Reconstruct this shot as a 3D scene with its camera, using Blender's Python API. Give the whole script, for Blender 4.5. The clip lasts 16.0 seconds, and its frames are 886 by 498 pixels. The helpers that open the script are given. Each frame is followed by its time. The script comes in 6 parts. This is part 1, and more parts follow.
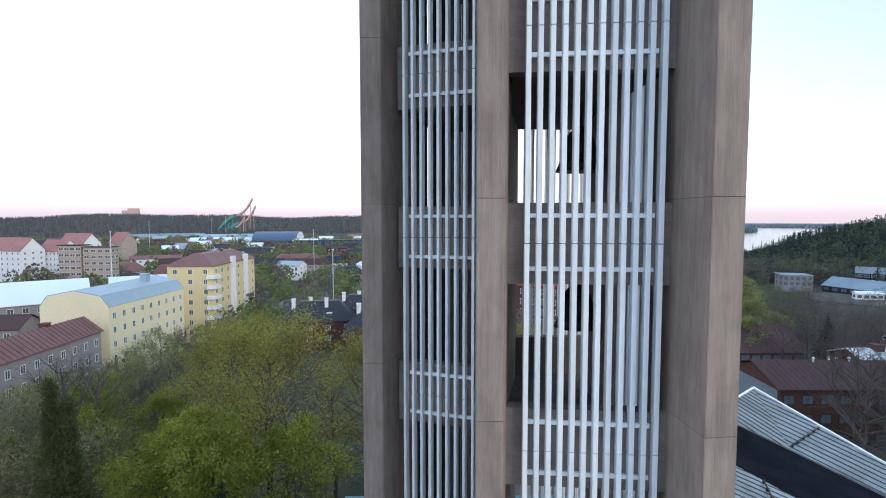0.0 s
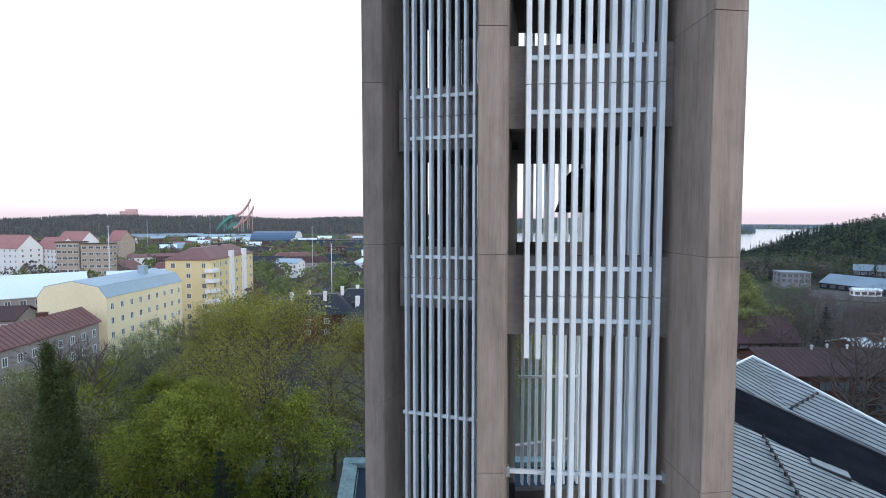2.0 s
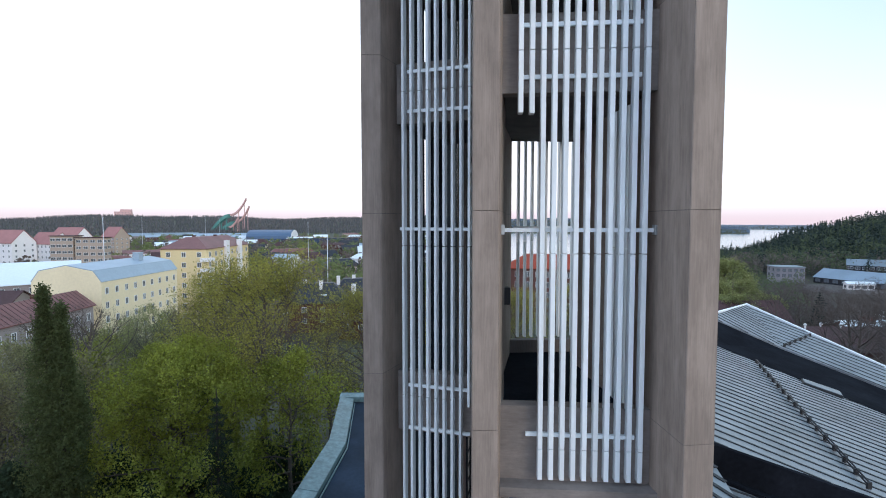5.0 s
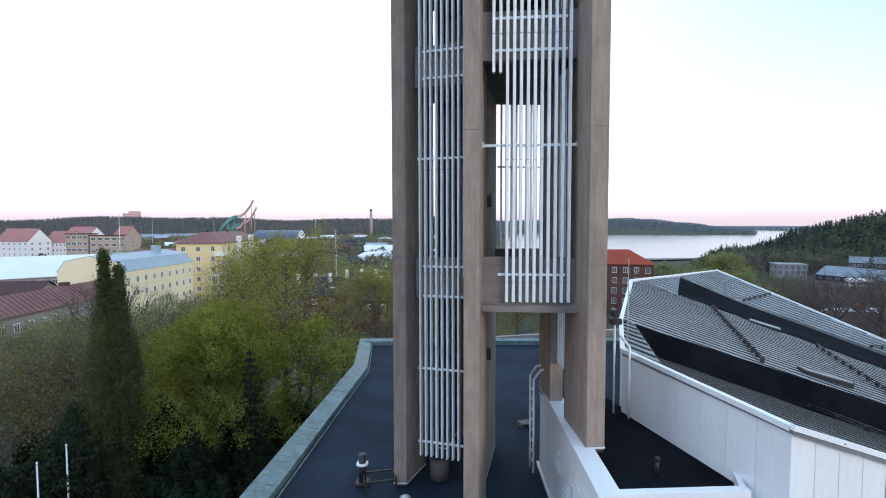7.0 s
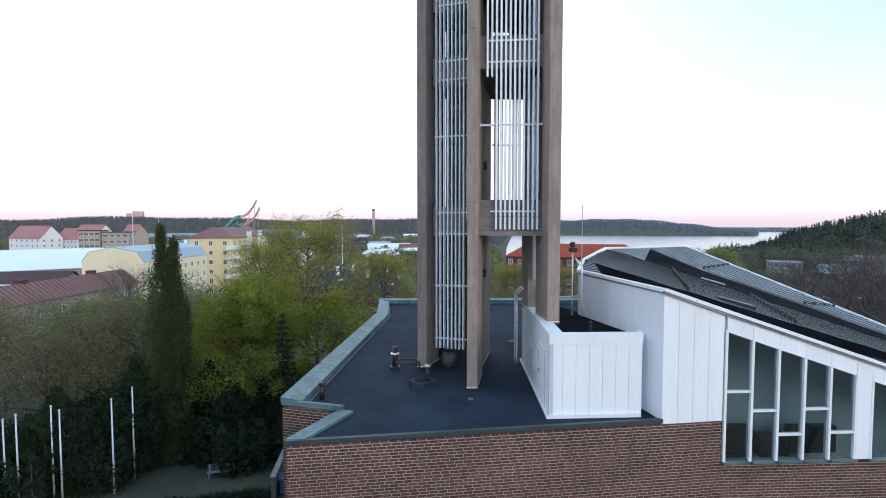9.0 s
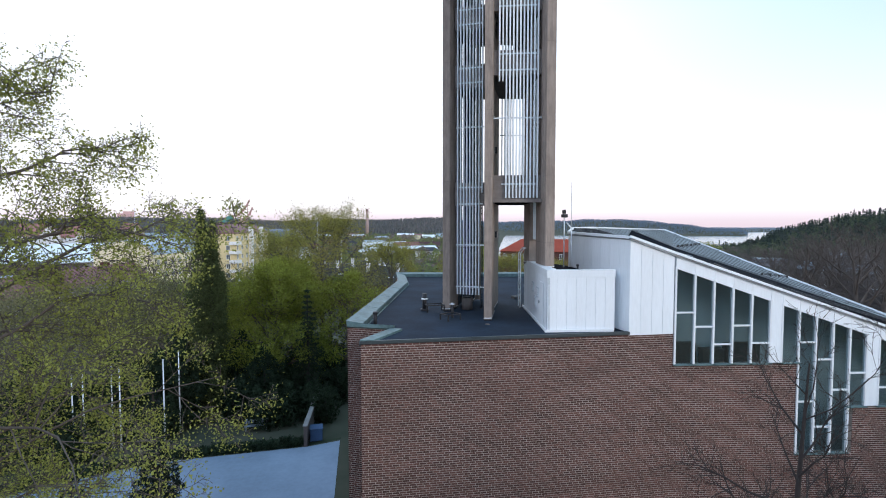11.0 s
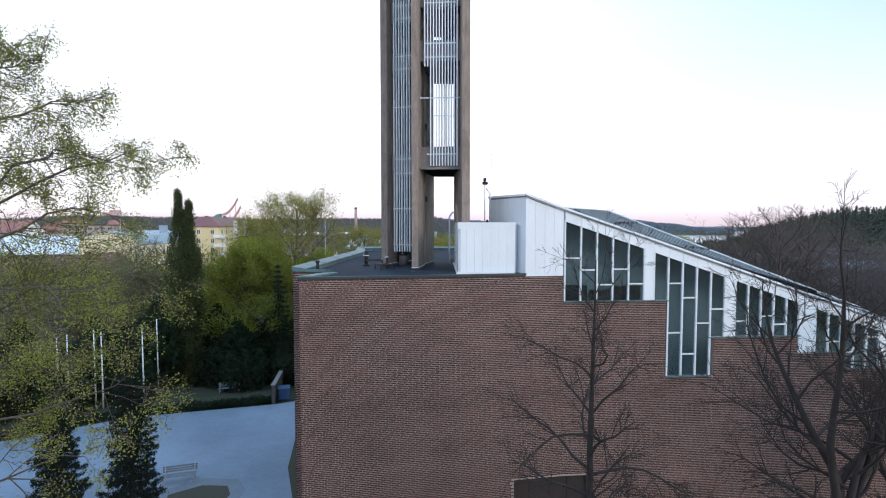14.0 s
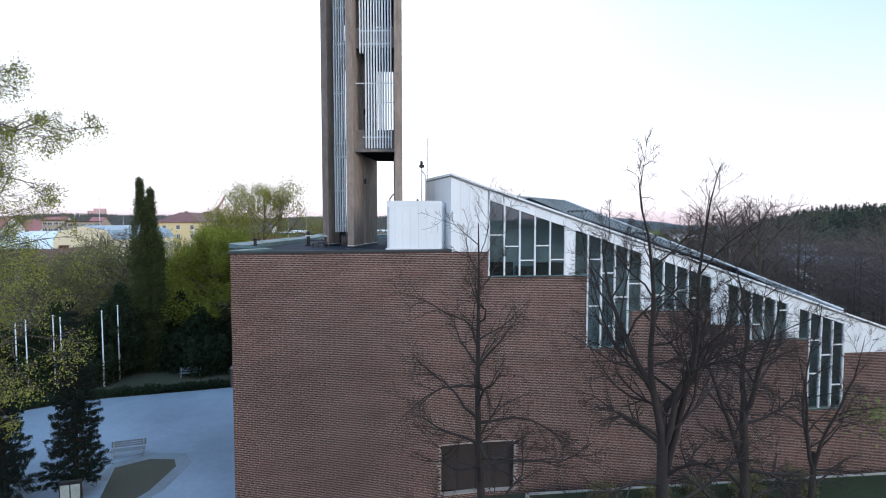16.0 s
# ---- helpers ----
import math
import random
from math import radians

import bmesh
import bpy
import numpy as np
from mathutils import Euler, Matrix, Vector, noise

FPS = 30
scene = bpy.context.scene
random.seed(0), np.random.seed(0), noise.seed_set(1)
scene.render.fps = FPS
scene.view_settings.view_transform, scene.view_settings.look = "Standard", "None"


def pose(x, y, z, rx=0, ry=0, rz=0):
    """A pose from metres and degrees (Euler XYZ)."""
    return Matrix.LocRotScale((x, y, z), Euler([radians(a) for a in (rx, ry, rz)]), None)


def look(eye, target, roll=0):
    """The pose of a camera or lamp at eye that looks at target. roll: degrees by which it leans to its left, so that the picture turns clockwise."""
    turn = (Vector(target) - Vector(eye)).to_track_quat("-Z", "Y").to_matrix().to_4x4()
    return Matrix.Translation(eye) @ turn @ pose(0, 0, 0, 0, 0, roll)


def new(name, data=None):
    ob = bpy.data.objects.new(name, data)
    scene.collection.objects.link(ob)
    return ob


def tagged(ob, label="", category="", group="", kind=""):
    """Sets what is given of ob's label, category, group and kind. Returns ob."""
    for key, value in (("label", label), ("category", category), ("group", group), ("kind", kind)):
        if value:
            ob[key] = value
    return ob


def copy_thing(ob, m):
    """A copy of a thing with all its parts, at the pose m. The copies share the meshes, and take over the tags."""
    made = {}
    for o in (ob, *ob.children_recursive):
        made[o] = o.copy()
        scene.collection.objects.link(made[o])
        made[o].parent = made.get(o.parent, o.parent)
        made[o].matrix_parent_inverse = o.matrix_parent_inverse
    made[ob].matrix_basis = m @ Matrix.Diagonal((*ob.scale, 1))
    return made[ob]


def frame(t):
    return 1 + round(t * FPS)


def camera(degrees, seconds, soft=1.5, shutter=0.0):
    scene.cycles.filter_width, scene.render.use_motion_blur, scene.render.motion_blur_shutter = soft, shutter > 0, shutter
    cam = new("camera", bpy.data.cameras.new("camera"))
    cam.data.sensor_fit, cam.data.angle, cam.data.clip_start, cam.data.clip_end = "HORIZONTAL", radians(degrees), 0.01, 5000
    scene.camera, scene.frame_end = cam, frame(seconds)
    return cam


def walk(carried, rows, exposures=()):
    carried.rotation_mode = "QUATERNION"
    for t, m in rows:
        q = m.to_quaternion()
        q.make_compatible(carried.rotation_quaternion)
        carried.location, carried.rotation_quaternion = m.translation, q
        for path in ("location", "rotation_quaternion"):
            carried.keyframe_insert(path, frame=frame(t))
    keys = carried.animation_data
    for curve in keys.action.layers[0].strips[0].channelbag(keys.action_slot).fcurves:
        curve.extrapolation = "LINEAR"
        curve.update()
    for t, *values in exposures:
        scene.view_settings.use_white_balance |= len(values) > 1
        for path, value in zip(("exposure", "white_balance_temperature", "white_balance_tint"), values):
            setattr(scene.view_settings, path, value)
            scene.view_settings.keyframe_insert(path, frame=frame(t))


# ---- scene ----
cam = camera(83.0, 16.0, soft=1.0)
PATH = [
    (0, (-0.754, 0.511, 29.24), (-0.652, 2.504, 29.118), -0.0),
    (0.5, (-0.762, 0.491, 28.7), (-0.657, 2.484, 28.579), 0.0),
    (1, (-0.761, 0.459, 28.172), (-0.655, 2.453, 28.052), 0.0),
    (1.5, (-0.772, 0.414, 27.62), (-0.664, 2.408, 27.502), 0.0),
    (2, (-0.803, 0.411, 27.018), (-0.695, 2.405, 26.901), 0.0),
    (2.5, (-0.796, 0.375, 26.426), (-0.688, 2.369, 26.31), -0.0),
    (3, (-0.794, 0.357, 25.814), (-0.678, 2.35, 25.7), -0.0),
    (3.5, (-0.802, 0.349, 25.213), (-0.683, 2.342, 25.1), -0.0),
    (4, (-0.803, 0.359, 24.628), (-0.682, 2.352, 24.515), -0.0),
    (4.5, (-0.815, 0.358, 24.033), (-0.689, 2.351, 23.92), -0.0),
    (7, (-1.063, -4.63, 21.465), (-0.961, -2.635, 21.36), -0.1),
    (7.5, (-1.276, -6.106, 21.041), (-1.17, -4.112, 20.937), -0.1),
    (8, (-1.448, -7.714, 20.607), (-1.345, -5.719, 20.505), -0.0),
    (8.5, (-1.556, -9.306, 20.183), (-1.455, -7.311, 20.081), -0.0),
    (9, (-1.698, -10.771, 19.75), (-1.603, -8.775, 19.649), 0.0),
    (11.5, (-3.544, -17.424, 17.933), (-3.408, -15.431, 17.834), -0.0),
    (12, (-3.311, -18.239, 17.573), (-3.167, -16.247, 17.474), 0.0),
    (12.5, (-2.725, -18.881, 17.263), (-2.58, -16.889, 17.163), 0.0),
    (13, (-2.015, -19.489, 16.943), (-1.865, -17.497, 16.843), 0.0),
    (13.5, (-1.281, -20.163, 16.601), (-1.125, -18.172, 16.501), 0.0),
    (14, (-0.527, -20.925, 16.289), (-0.364, -18.934, 16.188), -0.0),
    (14.5, (0.329, -21.464, 16.032), (0.498, -19.473, 15.928), 0.0),
    (15, (1.127, -21.964, 15.764), (1.305, -19.975, 15.66), 0.0),
    (15.5, (1.94, -22.307, 15.47), (2.128, -20.319, 15.366), -0.0),
    (16, (2.563, -22.582, 15.202), (2.766, -20.595, 15.096), -0.0),
]
walk(cam, [(t, look(eye, target, roll)) for t, eye, target, roll in PATH])

# ---- world and light ----
world = bpy.data.worlds.new("dusk_sky")
scene.world = world
world.use_nodes = True
wn, wl = world.node_tree.nodes, world.node_tree.links
wn.clear()
sky = wn.new("ShaderNodeTexSky")
sky.sky_type, sky.sun_disc = "NISHITA", False
sky.sun_elevation, sky.sun_rotation = radians(6), radians(138)
sky.air_density, sky.dust_density, sky.ozone_density = 1.0, 2.0, 1.5
coord = wn.new("ShaderNodeTexCoord")
split = wn.new("ShaderNodeSeparateXYZ")
haze = wn.new("ShaderNodeValToRGB")
haze.color_ramp.elements[0].position, haze.color_ramp.elements[0].color = 0.0, (0.76, 0.64, 0.72, 1)
haze.color_ramp.elements[1].position, haze.color_ramp.elements[1].color = 1.0, (0.64, 0.95, 1.36, 1)
for place, colour in ((0.008, (0.78, 0.68, 0.76, 1)), (0.034, (0.96, 0.94, 1.01, 1)), (0.35, (1.07, 1.14, 1.28, 1))):
    haze.color_ramp.elements.new(place).color = colour
mixer = wn.new("ShaderNodeMixRGB")
mixer.inputs[0].default_value = 0.88
gain = wn.new("ShaderNodeMixRGB")
gain.blend_type = "MULTIPLY"
gain.inputs[0].default_value, gain.inputs[2].default_value = 1.0, (0.1, 0.1, 0.1, 1)
back = wn.new("ShaderNodeBackground")
back.inputs["Strength"].default_value = 1.36
out = wn.new("ShaderNodeOutputWorld")
wl.new(coord.outputs["Generated"], split.inputs[0])
wl.new(split.outputs["Z"], haze.inputs[0])
wl.new(sky.outputs[0], gain.inputs[1])
wl.new(gain.outputs[0], mixer.inputs[1])
wl.new(haze.outputs[0], mixer.inputs[2])
# the sky is clearer blue high up in the east
clear = wn.new("ShaderNodeMath")
clear.operation = "MULTIPLY"
clear_range = wn.new("ShaderNodeMapRange")
clear_range.inputs["From Min"].default_value, clear_range.inputs["From Max"].default_value = 0.04, 0.235
blue = wn.new("ShaderNodeMixRGB")
blue.blend_type, blue.inputs[2].default_value = "MULTIPLY", (0.50, 0.66, 0.68, 1)
wl.new(split.outputs["X"], clear.inputs[0]), wl.new(split.outputs["Z"], clear.inputs[1])
wl.new(clear.outputs[0], clear_range.inputs[0]), wl.new(clear_range.outputs[0], blue.inputs[0])
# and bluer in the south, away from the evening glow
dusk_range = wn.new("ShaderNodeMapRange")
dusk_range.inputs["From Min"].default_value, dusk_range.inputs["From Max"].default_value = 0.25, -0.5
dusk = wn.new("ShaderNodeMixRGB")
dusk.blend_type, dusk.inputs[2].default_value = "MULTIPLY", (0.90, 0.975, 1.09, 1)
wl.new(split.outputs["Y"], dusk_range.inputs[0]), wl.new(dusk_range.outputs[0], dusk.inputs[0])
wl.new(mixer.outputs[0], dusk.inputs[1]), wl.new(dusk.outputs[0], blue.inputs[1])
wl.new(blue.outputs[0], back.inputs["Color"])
wl.new(back.outputs[0], out.inputs[0])

sun_data = bpy.data.lights.new("low_sun", "SUN")
sun_data.energy, sun_data.angle, sun_data.color = 1.35, radians(25), (1.0, 0.89, 0.80)
sun = new("low_sun", sun_data)
sun.matrix_world = look((52, -58, 32), (0, 0, 10))
scene.view_settings.exposure = 0.0


# ---- materials ----
def mat(name, colour, rough=0.8, metal=0.0, vary=0.25, scale=1.0, fine=14.0, bump=0.0, island=0.0, random=0.0, stretch=(1, 1, 1), second=None, spec=0.4, stain=0.0, stain_scale=0.3, stain_stretch=(1, 1, 1), hard=0.18):
    """A surface with two scales of variation; island / random: brightness spread between pieces."""
    m = bpy.data.materials.new(name)
    m.use_nodes = True
    n, l = m.node_tree.nodes, m.node_tree.links
    b = n["Principled BSDF"]
    b.inputs["Roughness"].default_value, b.inputs["Metallic"].default_value = rough, metal
    b.inputs["Specular IOR Level"].default_value = spec
    tc, mp = n.new("ShaderNodeTexCoord"), n.new("ShaderNodeMapping")
    mp.inputs["Scale"].default_value = stretch
    l.new(tc.outputs["Object"], mp.inputs[0])
    big, small = n.new("ShaderNodeTexNoise"), n.new("ShaderNodeTexNoise")
    big.inputs["Scale"].default_value, big.inputs["Detail"].default_value = scale, 4
    small.inputs["Scale"].default_value, small.inputs["Detail"].default_value = fine, 5
    l.new(mp.outputs[0], big.inputs[0]), l.new(mp.outputs[0], small.inputs[0])
    ramp = n.new("ShaderNodeValToRGB")
    low = second or tuple(c * (1 - vary) for c in colour)
    high = tuple(min(1, c * (1 + vary * 0.6)) for c in colour)
    ramp.color_ramp.elements[0].position, ramp.color_ramp.elements[0].color = 0.5 - hard, (*low, 1)
    ramp.color_ramp.elements[1].position, ramp.color_ramp.elements[1].color = 0.5 + hard, (*high, 1)
    add = n.new("ShaderNodeMath")
    add.operation = "MULTIPLY_ADD"
    add.inputs[1].default_value = 0.45
    half = n.new("ShaderNodeMath")
    half.operation = "MULTIPLY"
    half.inputs[1].default_value = 0.55
    l.new(big.outputs[0], half.inputs[0])
    l.new(small.outputs[0], add.inputs[0]), l.new(half.outputs[0], add.inputs[2])
    l.new(add.outputs[0], ramp.inputs[0])
    colour_out = ramp.outputs[0]
    if island or random:
        source = n.new("ShaderNodeNewGeometry").outputs["Random Per Island"] if island else n.new("ShaderNodeObjectInfo").outputs["Random"]
        spread = island or random
        rng = n.new("ShaderNodeMapRange")
        rng.inputs["To Min"].default_value, rng.inputs["To Max"].default_value = 1 - spread, 1 + spread
        l.new(source, rng.inputs[0])
        mul = n.new("ShaderNodeMixRGB")
        mul.blend_type, mul.inputs[0].default_value = "MULTIPLY", 1.0
        l.new(ramp.outputs[0], mul.inputs[1]), l.new(rng.outputs[0], mul.inputs[2])
        colour_out = mul.outputs[0]
    if stain:
        sm, sn, sr = n.new("ShaderNodeMapping"), n.new("ShaderNodeTexNoise"), n.new("ShaderNodeMapRange")
        sm.inputs["Scale"].default_value = stain_stretch
        sn.inputs["Scale"].default_value, sn.inputs["Detail"].default_value, sn.inputs["Roughness"].default_value = stain_scale, 6, 0.65
        sr.inputs["From Min"].default_value, sr.inputs["From Max"].default_value = 0.38, 0.60
        sr.inputs["To Min"].default_value, sr.inputs["To Max"].default_value = 1 - stain, 1.0
        dirt = n.new("ShaderNodeMixRGB")
        dirt.blend_type, dirt.inputs[0].default_value = "MULTIPLY", 1.0
        l.new(tc.outputs["Object"], sm.inputs[0]), l.new(sm.outputs[0], sn.inputs[0]), l.new(sn.outputs[0], sr.inputs[0])
        l.new(colour_out, dirt.inputs[1]), l.new(sr.outputs[0], dirt.inputs[2])
        colour_out = dirt.outputs[0]
    l.new(colour_out, b.inputs["Base Color"])
    if bump:
        bp = n.new("ShaderNodeBump")
        bp.inputs["Strength"].default_value, bp.inputs["Distance"].default_value = bump, 0.02
        l.new(small.outputs[0], bp.inputs["Height"]), l.new(bp.outputs[0], b.inputs["Normal"])
    return m


def glass_mat(name, tint, rough=0.03, alpha=0.5):
    m = bpy.data.materials.new(name)
    m.use_nodes = True
    n, l = m.node_tree.nodes, m.node_tree.links
    n.clear()
    o, mix, tr, gl, fr, pw, ma = (n.new("ShaderNode" + k) for k in ("OutputMaterial", "MixShader", "BsdfTransparent", "BsdfGlossy", "LayerWeight", "Math", "Math"))
    fr.inputs[0].default_value = 0.5
    pw.operation, pw.inputs[1].default_value = "POWER", 4.0
    ma.operation, ma.inputs[1].default_value, ma.inputs[2].default_value = "MULTIPLY_ADD", 0.7, 0.09
    l.new(fr.outputs["Facing"], pw.inputs[0]), l.new(pw.outputs[0], ma.inputs[0])
    tr.inputs[0].default_value, gl.inputs[0].default_value, gl.inputs[1].default_value = (*tint, 1), (0.9, 0.95, 1, 1), rough
    l.new(ma.outputs[0], mix.inputs[0]), l.new(tr.outputs[0], mix.inputs[1]), l.new(gl.outputs[0], mix.inputs[2]), l.new(mix.outputs[0], o.inputs[0])
    return m


CONCRETE = mat("board_marked_concrete", (0.335, 0.272, 0.232), 0.88, vary=0.20, scale=1.1, fine=6, bump=0.35, stretch=(8, 8, 0.45), random=0.05, spec=0.22, stain=0.22, stain_scale=2.2, stain_stretch=(1.3, 1.3, 0.55), hard=0.16)
# Concrete coloured darker for the tower's inner shade; small roof pieces share it
CONCRETE_DARK = mat("dark_concrete", (0.125, 0.110, 0.103), 0.9, vary=0.35, scale=0.5, fine=6, bump=0.3, stretch=(6, 6, 1))
# Deep shaft shade put into the colour of the back pillar and inner wall
NAVY = mat("dark_blue_shaft_shade", (0.018, 0.026, 0.040), 0.8, vary=0.3, scale=0.8, fine=6, stretch=(4, 4, 1))
# Greyer weathered concrete, its colour darkened too for the shade behind the slats
SPANDREL = mat("weathered_shaded_spandrel", (0.235, 0.205, 0.188), 0.9, vary=0.22, scale=0.9, fine=6, bump=0.3, stretch=(1.2, 1.2, 6), stain=0.25, stain_scale=1.5)
JOINT = mat("joint_shadow", (0.17, 0.145, 0.13), 0.95)
SLAT = mat("pale_blue_painted_steel", (0.80, 0.855, 0.885), 0.42, vary=0.14, scale=0.6, fine=8, spec=0.5, stretch=(2, 2, 0.4), random=0.10)
STEEL = mat("galvanised_steel", (0.42, 0.45, 0.47), 0.4, metal=0.5, vary=0.15)
BLACK = mat("black_metal", (0.02, 0.02, 0.023), 0.5)
BITUMEN = mat("blue_grey_bitumen_felt", (0.016, 0.029, 0.049), 0.85, vary=0.3, scale=0.25, fine=9, bump=0.15, spec=0.16, stain=0.3, stain_scale=0.5)
BITUMEN_DARK = mat("dark_bitumen_felt", (0.013, 0.015, 0.020), 0.95, vary=0.4, scale=0.5, fine=9, spec=0.02, stain=0.35, stain_scale=0.8)
COPPER = mat("green_copper_flashing", (0.125, 0.205, 0.215), 0.5, metal=0.15, vary=0.35, scale=0.8, fine=6, stain=0.3, stain_scale=1.5)
WHITE = mat("white_coated_sheet", (0.80, 0.84, 0.87), 0.38, vary=0.07, scale=0.4, fine=5, stretch=(3, 3, 0.5), random=0.035)
SEAM = mat("sheet_seam_grey", (0.55, 0.60, 0.64), 0.6)
ROOF_SHEET = mat("grey_seamed_roof_sheet", (0.245, 0.268, 0.290), 0.42, metal=0.2, spec=0.7, vary=0.25, scale=0.3, fine=4, stain=0.25, stain_scale=0.6)
ROOF_SEAM = mat("roof_standing_seam", (0.020, 0.023, 0.028), 0.6)
MORTAR = mat("tan_grey_mortar", (0.45, 0.385, 0.350), 0.95, vary=0.2, scale=0.6, stain=0.25, stain_scale=0.25, stain_stretch=(1, 1, 2.5))
BRICK = mat("red_brown_brick", (0.113, 0.052, 0.042), 0.88, vary=0.22, scale=0.9, fine=20, bump=0.2, island=0.34, stain=0.34, stain_scale=0.25, stain_stretch=(1, 1, 4.0))
BRICK_PIECE = mat("red_brown_brick_piece", (0.113, 0.052, 0.042), 0.88, vary=0.22, scale=0.9, fine=20, bump=0.2, random=0.34, stain=0.12, stain_scale=0.5)
GLASS = glass_mat("church_glass", (0.60, 0.69, 0.71))
PANE = mat("dark_window_glass", (0.11, 0.12, 0.13), 0.08, spec=0.9)
FRAME = mat("white_window_frame", (0.75, 0.78, 0.80), 0.5, vary=0.08)
INNER = mat("pale_interior_plaster", (0.54, 0.61, 0.65), 0.9, vary=0.15, scale=0.4)
INNER_DARK = mat("brown_interior_floor", (0.30, 0.29, 0.27), 0.7)


# ---- mesh helpers ----
def mesh_of(name, verts, faces, mats, slots=None, smooth=False):
    me = bpy.data.meshes.new(name)
    me.from_pydata([tuple(v) for v in verts], [], faces)
    for m in mats if isinstance(mats, (list, tuple)) else (mats,):
        me.materials.append(m)
    if slots is not None:
        me.polygons.foreach_set("material_index", slots)
    if smooth:
        me.polygons.foreach_set("use_smooth", [True] * len(me.polygons))
    me.update()
    return me


def part(name, bm, material, parent=None, label=""):
    me = bpy.data.meshes.new(name)
    bm.to_mesh(me)
    bm.free()
    for m in material if isinstance(material, (list, tuple)) else (material,):
        me.materials.append(m)
    ob = new(name, me)
    ob.parent = parent
    return tagged(ob, label) if label else ob


def shared(name, me, parent, m=None, label=""):
    ob = new(name, me)
    ob.parent = parent
    if m is not None:
        ob.matrix_basis = m
    return tagged(ob, label) if label else ob


def empty(name, place, label, category, group="", turn=0.0):
    ob = new(name)
    ob.matrix_basis = pose(*place, rz=turn)
    return tagged(ob, label, category, group)


def box(bm, x0, y0, z0, x1, y1, z1, bevel=0.0, m=None):
    before = set(bm.verts)
    r = bmesh.ops.create_cube(bm, size=1.0)
    for v in r["verts"]:
        v.co = Vector(((x0 + x1) / 2 + v.co.x * (x1 - x0), (y0 + y1) / 2 + v.co.y * (y1 - y0), (z0 + z1) / 2 + v.co.z * (z1 - z0)))
    if bevel:
        edges = list({e for v in r["verts"] for e in v.link_edges})
        bmesh.ops.bevel(bm, geom=edges, offset=bevel, segments=1, affect="EDGES")
    if m is not None:
        for v in set(bm.verts) - before:
            v.co = m @ v.co
    return bm


def prism(bm, outline, z0, z1, bevel=0.0):
    """A solid over an outline in plan; z1 a number or one height per corner."""
    tops = z1 if isinstance(z1, (list, tuple)) else [z1] * len(outline)
    lows = z0 if isinstance(z0, (list, tuple)) else [z0] * len(outline)
    area = sum(a[0] * b[1] - b[0] * a[1] for a, b in zip(outline, outline[1:] + outline[:1]))
    idx = list(range(len(outline)))
    if area < 0:
        idx.reverse()
    low = [bm.verts.new((*outline[i], lows[i])) for i in idx]
    top = [bm.verts.new((*outline[i], tops[i])) for i in idx]
    bm.faces.new(top), bm.faces.new(low[::-1])
    n = len(idx)
    for i in range(n):
        bm.faces.new((low[i], low[(i + 1) % n], top[(i + 1) % n], top[i]))
    if bevel:
        edges = [e for e in bm.edges if e.verts[0] in low + top and e.verts[1] in low + top and (e.verts[0] in low) != (e.verts[1] in low)]
        bmesh.ops.bevel(bm, geom=edges, offset=bevel, segments=1, affect="EDGES")
    return bm


def beam_between(bm, p, q, w, h, up=(0, 0, 1)):
    """A square bar from p to q: w across, h along up."""
    p, q = Vector(p), Vector(q)
    d = (q - p).normalized()
    s = d.cross(Vector(up))
    s = (s if s.length > 1e-4 else Vector((1, 0, 0))).normalized()
    u = s.cross(d)
    vs = []
    for c in (p, q):
        for a, b in ((-1, -1), (1, -1), (1, 1), (-1, 1)):
            vs.append(bm.verts.new(c + s * a * w / 2 + u * b * h / 2))
    for f in ((3, 2, 1, 0), (4, 5, 6, 7), (0, 1, 5, 4), (1, 2, 6, 5), (2, 3, 7, 6), (3, 0, 4, 7)):
        bm.faces.new([vs[i] for i in f])
    return bm


def rod(bm, p, q, r0, r1=None, n=8):
    p, q = Vector(p), Vector(q)
    r1 = r0 if r1 is None else r1
    d = (q - p).normalized()
    s = d.cross(Vector((0, 0, 1)) if abs(d.z) < 0.9 else Vector((1, 0, 0))).normalized()
    u = s.cross(d)
    rings = []
    for c, r in ((p, r0), (q, r1)):
        rings.append([bm.verts.new(c + (s * math.cos(a) + u * math.sin(a)) * r) for a in (2 * math.pi * k / n for k in range(n))])
    for k in range(n):
        f = bm.faces.new((rings[0][k], rings[0][(k + 1) % n], rings[1][(k + 1) % n], rings[1][k]))
        f.smooth = True
    bm.faces.new(rings[0][::-1]), bm.faces.new(rings[1])
    return bm


def structure(ob, label=""):
    return tagged(ob, label, kind="structure")


# ---- ground, lake and hills ----
def smooth(a, b, v):
    t = max(0.0, min(1.0, (v - a) / (b - a)))
    return t * t * (3 - 2 * t)


def between(v, table):
    """Straight lines through a short table of (value, height)."""
    for (a, p), (b, q) in zip(table, table[1:]):
        if v <= b:
            return p + (q - p) * smooth(a, b, v)
    return table[-1][1]


